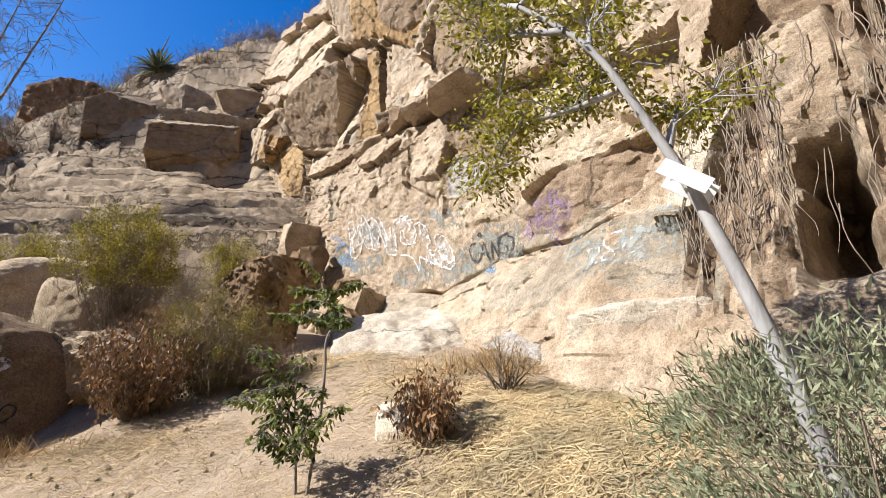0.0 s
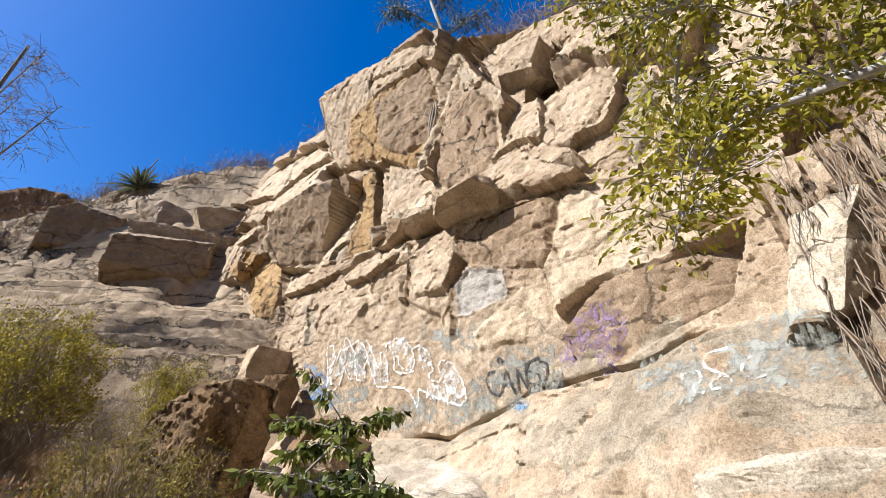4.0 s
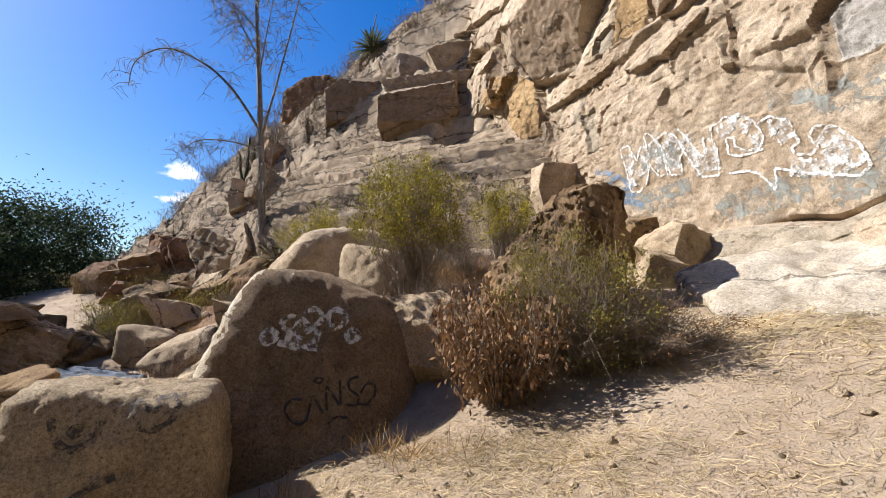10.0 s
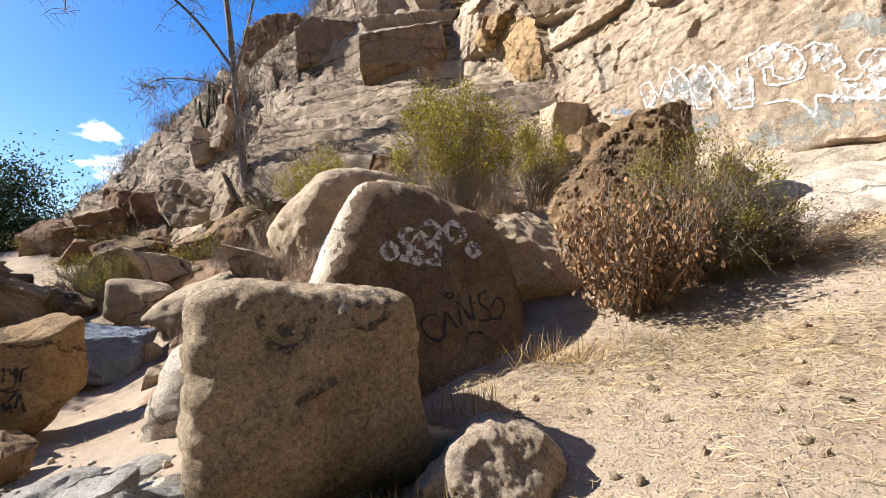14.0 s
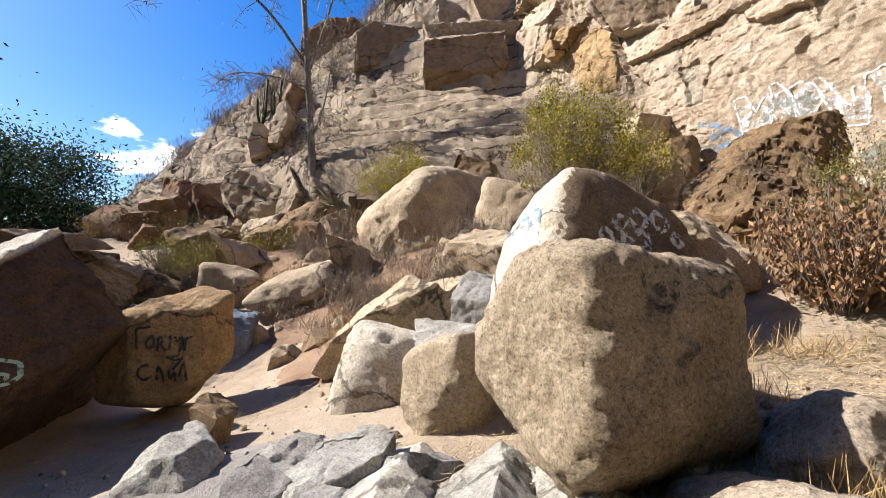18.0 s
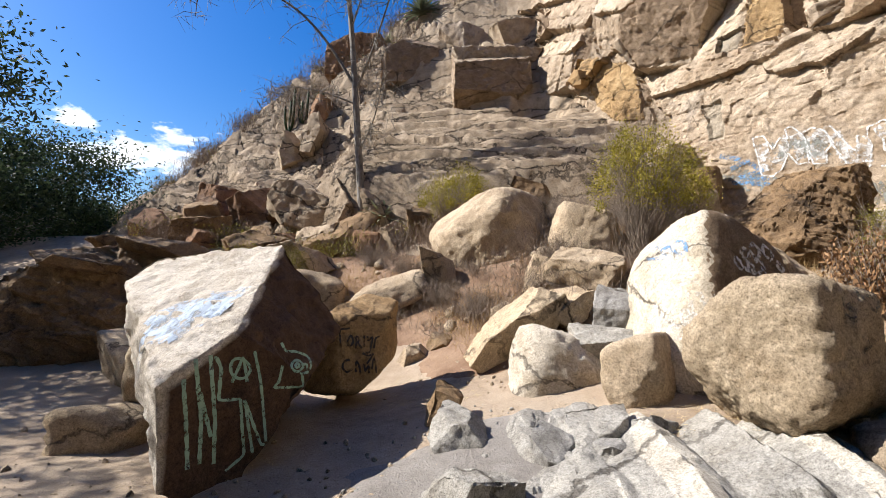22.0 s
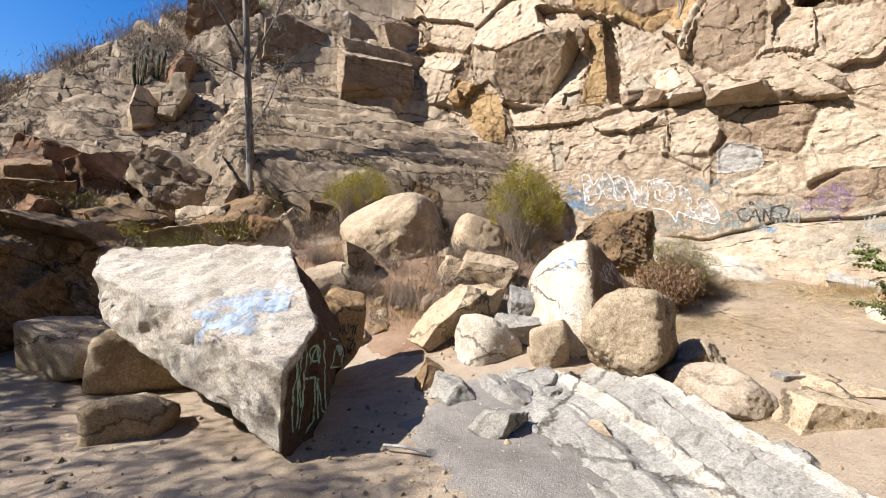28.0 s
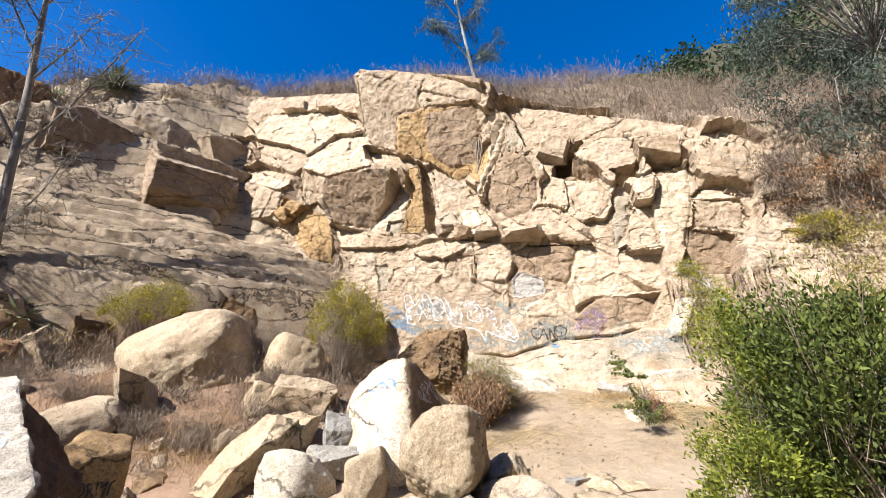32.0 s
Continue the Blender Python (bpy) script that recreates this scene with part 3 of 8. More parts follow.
def shrub(name, at, size, leaf_mat, twig_mat, count, length, width, label, category="bush", seed=1, clumps=40, spread=0.2, droop=0.0, twigs=60, stem=0.012, bare=0.0, group="", low=-0.2):
    """A bush: twigs that fan out of the ground and carry a crown of single leaves."""
    rng = np.random.default_rng(seed)
    sx, sy, sz = size
    top = tagged(new(name), label, category, group)
    top.matrix_basis = pose(*at)
    pts, cc = in_clumps(rng, count, (sx, sy, sz * 0.55), clumps, spread, low)
    pts[:, 2] += sz * 0.5
    cc[:, 2] += sz * 0.5
    keep = pts[:, 2] > 0.02
    pts = pts[keep]
    out = pts - (0, 0, sz * 0.1)
    out = out / (np.linalg.norm(out, axis=1)[:, None] + 1e-6) + rng.normal(0, 0.6, pts.shape)
    v, f = leaves(rng, pts, out, length, width, droop)
    put("foliage", v, f, leaf_mat, top)
    bag = Bag()
    for k in range(twigs):
        e = cc[k % clumps] * rng.uniform(0.7, 1.15) + rng.normal(0, 0.12, 3) * size
        e[2] = max(e[2], 0.08)
        b = np.array([rng.normal(0, 0.1 * sx), rng.normal(0, 0.1 * sy), -0.06])
        m1 = b * 0.6 + e * 0.4 + rng.normal(0, 0.05, 3) * sz + (0, 0, 0.08 * sz)
        bag.add(*tube([b, m1, e], [stem, stem * 0.7, stem * 0.25], 4))
        for q in range(int(3 * (1 + bare))):
            t0 = rng.uniform(0.3, 0.9)
            p0 = m1 * (1 - t0) + e * t0
            bag.add(*tube([p0, p0 + rng.normal(0, 0.16, 3) * size + (0, 0, 0.05 * sz)], [stem * 0.45, stem * 0.15], 3))
    put("twig_tangle", bag.v, bag.f, twig_mat, top, "", "", "stuff")
    return top


def grass_patch(name, spots, blades, length, width, mat, label, zfun, seed=1, lie=0.3, kind="stuff", category="grass"):
    """Dry blades: spots are (x, y, radius x, radius y, share). lie: 0 upright, 1 flat on the ground."""
    rng = np.random.default_rng(seed)
    share = np.array([s[4] for s in spots], dtype=float)
    which = rng.choice(len(spots), blades, p=share / share.sum())
    sp = np.array([s[:4] for s in spots])[which]
    xy = sp[:, :2] + rng.normal(0, 0.5, (blades, 2)) * sp[:, 2:]
    mid = xy[rng.integers(0, blades, blades // 14 + 1)]
    pick = rng.random(blades) < 0.55
    xy[pick] = mid[rng.integers(0, len(mid), pick.sum())] + rng.normal(0, 0.07, (pick.sum(), 2))
    z = zfun(xy[:, 0], xy[:, 1]) + 0.004
    a = rng.uniform(0, 2 * np.pi, blades)
    up = np.clip(rng.normal(1 - lie, 0.3, blades), 0.03, 1)
    d = np.stack([np.cos(a) * (1.1 - up), np.sin(a) * (1.1 - up), up], 1)
    c = np.stack([xy[:, 0], xy[:, 1], z], 1)
    v, f = leaves(rng, c, d, length, width)
    return put(name, v, f, mat, None, label, category, kind)

# ---- ground ----
GX = np.array([-20, -15, -11.5, -9.5, -8, -6.5, -5, -3.5, -2, 0, 2, 5])
GY = np.array([-5, -1, 1, 2.5, 4, 5.5, 7.5, 10])
GZ = np.array([
    (-0.61, -0.54, -0.41, -0.36, -0.36, -0.38, -0.37, -0.30, -0.19, -0.01, 0.15, 0.41),
    (-0.36, -0.57, -0.51, -0.46, -0.46, -0.47, -0.41, -0.26, -0.15, -0.02, 0.32, 0.79),
    (-0.12, -0.51, -0.51, -0.47, -0.34, -0.35, -0.28, -0.01, 0.13, 0.32, 0.69, 1.11),
    (0.18, -0.33, -0.44, -0.39, -0.21, -0.13, 0.06, 0.30, 0.46, 0.76, 1.07, 1.35),
    (0.61, 0.01, -0.33, -0.33, -0.03, 0.26, 0.50, 0.60, 0.84, 1.25, 1.41, 1.54),
    (1.21, 0.56, 0.10, 0.18, 0.69, 0.99, 1.15, 1.31, 1.39, 1.62, 1.61, 1.69),
    (2.10, 1.48, 1.28, 1.74, 2.07, 2.17, 2.12, 2.06, 1.91, 1.97, 1.79, 1.88),
    (3.07, 2.37, 2.59, 3.14, 3.37, 3.29, 3.03, 2.72, 2.41, 2.24, 2.19, 2.24)])
FX, FY = np.arange(-26, 8.01, 0.25), np.arange(-9, 14.01, 0.25)
FZ = np.array([np.interp(FX, GX, row) for row in GZ])
FZ = np.array([np.interp(FY, GY, FZ[:, k]) for k in range(len(FX))]).T
for _ in range(4):
    q = np.pad(FZ, 1, mode="edge")
    FZ = sum(q[a:a + FZ.shape[0], b:b + FZ.shape[1]] for a in range(3) for b in range(3)) / 9


def ground_z(x, y, rough=True):
    x, y = np.asarray(x, dtype=float), np.asarray(y, dtype=float)
    u = np.clip((x - FX[0]) / 0.25, 0, len(FX) - 1.001)
    v = np.clip((y - FY[0]) / 0.25, 0, len(FY) - 1.001)
    i, j = u.astype(int), v.astype(int)
    a, b = u - i, v - j
    z = (FZ[j, i] * (1 - a) + FZ[j, i + 1] * a) * (1 - b) + (FZ[j + 1, i] * (1 - a) + FZ[j + 1, i + 1] * a) * b
    if rough:
        p = np.stack([x.ravel(), y.ravel(), np.zeros(x.size)], 1)
        near = np.exp(-((x.ravel() + 4) ** 2 + (y.ravel() - 2) ** 2) / 500)
        z = z + (fbm(p * 1.3, 3, 4) * 0.028 + fbm(p * 7.0, 5, 3) * 0.010 * near).reshape(x.shape)
    return z


def gz(x, y):
    return float(ground_z(np.array([x]), np.array([y]))[0])


gx = np.concatenate([-np.geomspace(900, 22, 26), np.arange(-20, 6, 0.09), np.geomspace(7, 900, 26)])
gy = np.concatenate([-np.geomspace(900, 9, 26), np.arange(-7, 11, 0.09), np.geomspace(12, 900, 22)])
mx, my = np.meshgrid(gx, gy)
mz = ground_z(mx, my)
idx = np.arange(mx.size).reshape(mx.shape)
quads = np.stack([idx[:-1, :-1], idx[:-1, 1:], idx[1:, 1:], idx[1:, :-1]], -1).reshape(-1, 4)
ground = put("ground", np.stack([mx, my, mz], -1).reshape(-1, 3), quads, SOIL, None, "bare dry sandy soil strewn with straw and pebbles", "ground", "structure")



def soil_patch(name, cx, cy, rx, ry, turn, mat, label, seed):
    """A thin spread of other soil whose ragged edge runs out into the ground."""
    u, v = np.meshgrid(np.arange(-1.15, 1.151, 0.12 / rx), np.arange(-1.15, 1.151, 0.12 / ry))
    ca, sa = math.cos(radians(turn)), math.sin(radians(turn))
    x, y = cx + u * rx * ca - v * ry * sa, cy + u * rx * sa + v * ry * ca
    p = np.stack([x.ravel(), y.ravel(), np.zeros(x.size)], 1)
    edge = np.sqrt(u * u + v * v) + 0.22 * fbm(p * 1.1, seed, 4).reshape(x.shape)
    z = ground_z(x, y) + 0.035 - 0.09 * step(0.7, 1.05, edge) + 0.012 * fbm(p * 5, seed + 3, 3).reshape(x.shape)
    i = np.arange(x.size).reshape(x.shape)
    q = np.stack([i[:-1, :-1], i[:-1, 1:], i[1:, 1:], i[1:, :-1]], -1).reshape(-1, 4)
    return put(name, np.stack([x, y, z], -1).reshape(-1, 3), q, mat, None, label, "ground", "structure")


soil_patch("scree_soil", -7.9, 7.3, 4.2, 2.2, 6, REDSOIL, "red-brown scree soil below the slabs", 61)
soil_patch("scree_soil", -13.5, 8.2, 3.8, 1.7, 0, REDSOIL, "red-brown scree soil below the slabs", 62)
soil_patch("scree_soil", -8.0, 5.2, 1.5, 1.3, 0, REDSOIL, "red-brown soil between the boulders", 64)
soil_patch("gravel", -7.2, 1.35, 1.35, 1.7, -20, GRAVEL, "grey rock grit beside the ledge", 63)

# ---- the graffiti wall ----
WO, WD, WN = np.array((2.7, 3.5)), np.array((-0.69, 0.724)), np.array((-0.724, -0.69))
WALL_TURN = math.degrees(math.atan2(-WD[1], -WD[0]))


def wall_xyz(s, d, h):
    """Along the wall (to the far end), out of it, and up."""
    s, d, h = np.broadcast_arrays(np.asarray(s, float), np.asarray(d, float), np.asarray(h, float))
    return np.stack([WO[0] + s * WD[0] + d * WN[0], WO[1] + s * WD[1] + d * WN[1], h], -1)


TOP_S = (-12, -9, -6, -4.25, -3.3, -2, -0.5, 1.2, 3.4, 5, 7.6, 10.7, 11.1, 15.6, 20)
TOP_H = (7.0, 8.2, 8.9, 9.3, 9.8, 10.4, 11.2, 11.9, 12.9, 13.7, 15.0, 15.9, 15.5, 16.6, 18.0)


CLIFF_MATS = (CLIFF, OCHRE, PALEFACE, BROWNFACE, GREYFACE, CHALKED)
# flat joint faces: rock, how far out, slant along, slant up, corners (along, up)
# rock 3 also paints shaded sides dark, rock 2 lit edges pale
FACES = []


def face(mat, d, ss, sh, *corners):
    FACES.append((mat, d, ss, sh, corners))


face(0, -1.35, 0.05, -0.30, (18.49, 14.69), (19.47, 19.46), (15.80, 19.46), (11.94, 17.72), (10.93, 14.08), (12.03, 13.99), (16.25, 14.96), (16.57, 13.77))
face(0, -0.75, 0.20, -0.20, (15.09, 15.34), (13.94, 15.19), (13.80, 14.31), (14.98, 14.57))
face(0, -0.80, 0.20, -0.20, (13.26, 15.13), (12.38, 14.47), (12.53, 14.15), (13.11, 14.41))
face(2, -0.75, 0.12, -0.30, (16.53, 13.98), (15.89, 14.92), (12.25, 14.35), (10.87, 12.98), (11.46, 12.68), (13.04, 11.73), (13.83, 12.15), (15.99, 13.20))
face(0, -0.60, 0.10, -0.30, (16.44, 13.41), (14.04, 12.32), (13.22, 11.87), (13.39, 11.09), (15.96, 12.53))
face(2, -0.55, 0.12, -0.42, (12.98, 11.53), (12.02, 12.76), (10.66, 12.60), (10.05, 11.36), (10.00, 10.44), (11.73, 10.08), (12.96, 10.78))
face(0, -0.35, -0.35, 0.20, (13.16, 10.92), (11.80, 10.09), (12.05, 9.45), (13.26, 10.14))
face(3, -0.52, 0.28, 0.42, (11.64, 9.93), (9.92, 10.26), (8.70, 10.18), (8.54, 9.80), (9.25, 8.87), (10.13, 8.02), (11.62, 8.22), (11.90, 9.30))  # brown block
face(0, -1.30, 0.10, -0.40, (10.66, 11.95), (8.87, 11.27), (8.41, 10.67), (8.85, 10.48), (10.29, 10.89))
face(2, -0.35, 0.00, -0.40, (16.85, 11.26), (16.05, 11.63), (13.60, 10.14), (13.83, 9.79))
face(0, -0.20, -0.02, -0.05, (16.59, 10.98), (13.98, 9.91), (13.99, 9.05), (15.82, 9.27), (16.57, 10.42))
face(3, -0.35, 0.60, 0.10, (13.96, 9.91), (13.34, 10.40), (13.51, 9.61), (14.04, 9.10))
face(1, -0.35, 0.10, -0.10, (13.85, 9.61), (12.98, 9.27), (12.96, 8.73), (14.07, 8.89))
face(0, -0.60, -0.20, -0.20, (17.45, 13.06), (16.38, 12.85), (16.06, 11.82), (16.93, 12.08))
face(3, -0.70, 0.40, 0.10, (16.33, 12.81), (15.73, 12.83), (15.89, 12.24), (16.35, 12.05))
face(1, -0.70, 0.15, -0.05, (13.62, 8.52), (13.10, 9.16), (12.22, 8.81), (11.81, 8.13), (11.55, 6.57), (12.60, 6.88), (13.34, 7.75))  # ochre block
face(3, -0.95, 0.60, 0.20, (11.74, 8.12), (11.54, 7.95), (11.48, 7.32), (11.72, 6.81))
face(0, -0.90, 0.00, -0.35, (11.96, 8.37), (10.30, 7.65), (8.89, 7.16), (9.19, 6.89), (11.32, 7.21))
face(0, -0.95, 0.00, -0.10, (11.43, 7.26), (9.08, 6.94), (9.26, 6.29), (10.94, 6.49))
face(2, -1.30, -0.05, -0.35, (8.98, 10.44), (8.76, 9.33), (8.86, 8.10), (9.31, 7.69), (10.07, 7.97), (9.54, 9.14))
face(4, -1.15, -0.10, -0.30, (9.47, 8.21), (8.91, 8.17), (8.98, 7.63), (9.50, 7.77))
face(1, -1.22, 0.30, 0.00, (8.64, 10.45), (8.24, 10.55), (8.07, 9.65), (7.94, 7.90), (8.24, 7.62), (8.90, 7.64), (8.83, 8.21), (8.56, 9.10))  # ochre pillar
face(3, -1.75, 0.90, 0.00, (8.19, 10.59), (7.69, 8.83), (7.80, 7.91), (8.03, 7.81), (8.12, 9.75))
face(0, -0.75, -0.10, 0.33, (10.82, 15.18), (9.24, 14.57), (7.92, 13.94), (8.03, 13.01), (9.10, 13.06), (9.33, 11.57), (10.35, 11.95), (10.72, 12.66), (10.78, 14.04))  # upper face
face(1, -0.95, 0.08, 0.25, (8.95, 12.71), (7.89, 12.83), (5.64, 12.68), (5.55, 11.33), (5.91, 10.03), (6.63, 9.63), (7.70, 10.50), (9.12, 11.17))
face(3, -0.98, 0.12, 0.24, (7.73, 12.58), (5.65, 12.66), (5.59, 11.47), (5.93, 10.26), (6.84, 10.13), (7.75, 10.98))
face(0, -0.45, 0.05, 0.00, (10.80, 15.41), (9.24, 15.19), (7.25, 14.31), (5.38, 13.32), (5.42, 12.55), (7.94, 13.77), (9.27, 14.58))
face(3, -0.60, 0.00, -0.20, (11.00, 16.28), (9.55, 16.23), (6.78, 14.77), (5.28, 13.42), (5.33, 13.10), (7.26, 14.43), (9.43, 15.69))
face(0, -1.30, 0.10, -0.10, (7.74, 10.61), (6.62, 9.56), (5.88, 8.83), (5.68, 8.20), (5.99, 7.65), (6.89, 7.75), (7.37, 8.46))
face(4, -1.00, -0.10, -0.35, (7.40, 8.05), (6.91, 8.27), (6.50, 7.62), (6.97, 7.35))
face(2, -1.00, -0.10, -0.40, (6.57, 8.19), (5.95, 8.26), (5.61, 7.29), (6.34, 7.41))
face(3, -0.92, -0.10, 0.20, (4.63, 10.27), (3.90, 9.81), (3.64, 9.22), (3.65, 8.14), (4.04, 7.73), (4.72, 7.67), (5.64, 8.29), (5.30, 9.06), (4.96, 9.79))  # leaning slab
face(2, -0.85, 0.45, 0.10, (4.57, 11.80), (4.50, 11.41), (5.21, 9.60), (5.71, 8.56), (5.85, 8.70), (5.21, 10.18))
face(4, -0.90, -0.20, 0.10, (4.48, 11.59), (4.07, 10.58), (4.35, 10.35), (4.64, 10.58))
face(1, -1.15, -0.30, -0.30, (6.16, 9.74), (5.45, 10.92), (5.26, 10.06), (5.76, 9.21))
face(0, -1.50, 0.00, -0.15, (4.48, 12.67), (3.11, 12.58), (1.12, 11.40), (-0.30, 11.57), (-1.67, 10.21), (-1.30, 9.35), (-0.05, 10.24), (2.45, 10.61), (3.93, 10.63))
face(0, -1.10, -0.20, 0.10, (3.34, 10.83), (2.63, 10.63), (2.71, 9.78), (3.04, 9.57), (3.40, 10.10))
face(3, -1.35, 0.70, 0.10, (2.61, 10.75), (2.21, 10.54), (2.35, 9.72), (2.71, 9.87))
face(3, -2.30, 0.00, 0.20, (3.01, 10.16), (2.32, 10.13), (1.95, 10.42), (2.45, 9.15), (2.94, 9.60))  # hollow, its shade put into the brown rock
face(3, -1.35, 0.10, 0.70, (2.31, 9.61), (1.51, 9.28), (1.07, 8.79), (1.88, 8.74), (2.43, 9.06))
face(0, -1.05, 0.05, -0.30, (2.25, 9.86), (1.24, 10.35), (0.26, 10.23), (0.22, 9.12), (0.42, 8.62), (1.24, 8.47), (1.61, 9.15))
face(3, -1.35, 0.10, 0.30, (1.20, 8.76), (0.33, 8.89), (0.18, 9.18), (0.12, 8.82), (0.42, 8.55), (0.95, 8.46))
face(3, -1.50, 0.30, 0.30, (0.20, 10.07), (-0.16, 10.14), (0.03, 9.63), (0.37, 9.68))
face(0, -0.60, 0.00, -0.20, (-0.02, 9.66), (-0.44, 9.34), (-1.04, 8.59), (-0.59, 9.10), (-0.04, 8.89), (0.31, 8.34))
face(3, -1.00, 0.00, 1.00, (0.14, 8.67), (-0.09, 9.00), (-0.61, 9.13), (-1.16, 8.82), (-1.11, 8.61), (-0.46, 8.63))  # overhang, the shade under it painted with brown rock
face(2, -0.50, -0.10, -0.20, (0.49, 8.15), (-0.13, 8.11), (0.11, 7.40), (0.45, 7.35), (0.59, 7.80))
face(2, -0.75, 0.00, -0.10, (-0.28, 8.29), (-1.16, 8.33), (-0.94, 7.08), (-0.30, 5.42), (0.15, 5.63), (0.10, 6.85))  # white panel
face(0, -1.00, -0.10, -0.15, (3.41, 8.66), (2.68, 8.52), (2.83, 7.79), (3.35, 8.01))
face(0, -0.95, -0.10, -0.20, (2.60, 8.54), (1.55, 8.51), (1.26, 7.82), (1.72, 7.12), (2.43, 7.47))
face(0, -0.85, 0.00, -0.35, (4.71, 7.54), (4.04, 7.68), (3.25, 7.73), (2.65, 6.82), (2.13, 6.22), (2.85, 6.29), (3.97, 7.05))
face(4, -0.98, 0.10, -0.10, (1.17, 7.84), (0.70, 7.86), (0.91, 6.68), (1.37, 5.99), (1.42, 6.73))
face(0, -0.90, -0.10, -0.15, (1.84, 6.95), (1.38, 6.73), (1.38, 5.89), (1.94, 6.24))
face(0, -0.90, 0.05, -0.10, (0.75, 7.21), (0.04, 7.19), (0.25, 5.95), (0.93, 5.84), (0.89, 6.64))
face(0, -0.90, 0.00, -0.30, (1.30, 5.87), (0.15, 5.66), (0.20, 4.63), (0.62, 4.83))
face(3, -0.85, 0.12, 0.05, (-0.68, 6.26), (-1.31, 6.11), (-1.91, 5.87), (-1.58, 4.43), (0.01, 4.62), (-0.32, 5.39))  # brown panel
face(0, -0.90, 0.10, -0.05, (-1.07, 7.31), (-2.40, 7.14), (-2.14, 6.12), (-0.95, 6.33))
face(2, -0.85, 0.00, -0.50, (-1.02, 7.33), (-2.09, 7.34), (-2.31, 7.06), (-1.26, 7.20))
face(0, -0.80, 0.10, -0.30, (-1.42, 9.10), (-2.45, 9.45), (-3.03, 8.74), (-2.58, 7.87), (-1.45, 8.31))
face(0, -0.84, 0.03, -0.08, (9.67, 6.73), (8.17, 6.55), (7.31, 6.31), (7.05, 5.80), (7.67, 5.44), (9.41, 5.72))
face(0, -0.72, 0.00, -0.40, (8.21, 6.60), (7.02, 6.77), (6.66, 6.57), (6.76, 6.28), (8.01, 6.39))
face(4, -0.92, 0.05, 0.00, (9.87, 6.36), (9.32, 6.35), (9.24, 5.21), (9.64, 5.24))
face(0, -0.88, 0.03, 0.05, (6.83, 6.31), (6.01, 6.28), (6.04, 5.43), (5.10, 4.78), (5.04, 4.27), (6.84, 4.61), (7.45, 5.41))
face(0, -0.76, -0.05, -0.10, (5.96, 6.30), (4.80, 6.30), (4.57, 5.72), (4.93, 5.12), (5.87, 5.33))
face(3, -0.95, 0.60, 0.00, (4.70, 5.93), (4.51, 5.66), (4.76, 5.13), (4.93, 5.16))
face(2, -0.72, 0.40, 0.00, (6.28, 5.99), (6.11, 6.03), (5.99, 5.38), (6.21, 5.29))
face(3, -0.95, -0.50, 0.00, (6.04, 6.10), (5.90, 5.38), (6.01, 5.37))
face(3, -0.90, -0.03, 0.12, (4.73, 6.20), (4.18, 6.40), (2.47, 6.24), (2.76, 5.67), (3.71, 5.60), (3.75, 5.23), (4.59, 5.55))  # dark curved panel
face(3, -0.88, -0.03, 0.08, (3.70, 5.58), (2.76, 5.66), (3.02, 4.98), (3.74, 5.25))
face(5, -0.92, 0.05, 0.00, (4.75, 5.12), (4.53, 5.53), (3.75, 5.18), (3.73, 4.64), (4.72, 4.61))
face(2, -0.90, 0.05, 0.02, (4.47, 4.30), (3.70, 4.58), (3.06, 4.91), (2.95, 4.12), (3.22, 3.83), (4.39, 3.95))
face(2, -0.82, 0.05, -0.08, (2.44, 6.23), (1.79, 5.60), (1.11, 4.78), (0.39, 4.30), (1.34, 4.38), (2.19, 4.33), (2.92, 4.00), (3.02, 4.92))  # white speckled dome
face(3, -0.80, -0.02, 0.10, (2.95, 3.81), (2.15, 4.33), (1.34, 4.37), (0.46, 4.26), (0.85, 3.51), (2.14, 3.25), (2.76, 3.49))
face(3, -1.00, 0.40, 0.00, (4.94, 4.80), (4.74, 4.61), (4.69, 4.26), (4.94, 4.19))
face(0, -0.12, 0.30, -0.15, (0.62, 2.89), (0.01, 3.65), (-0.33, 3.89), (-0.02, 3.23), (0.30, 2.85))


def in_face(s, h, corners):
    """For each place: inside the outline or not, and how far from its edge."""
    on = np.zeros(s.shape, dtype=bool)
    e = np.full(s.shape, 9.0)
    for (ax, ay), (bx, by) in zip(corners, corners[1:] + corners[:1]):
        px, py, ex, ey = s - ax, h - ay, bx - ax, by - ay
        t = np.clip((px * ex + py * ey) / (ex * ex + ey * ey), 0, 1)
        e = np.minimum(e, np.hypot(px - t * ex, py - t * ey))
        if ay != by:
            on ^= ((ay > h) != (by > h)) & (s < (h - ay) * ex / ey + ax)
    return on, e


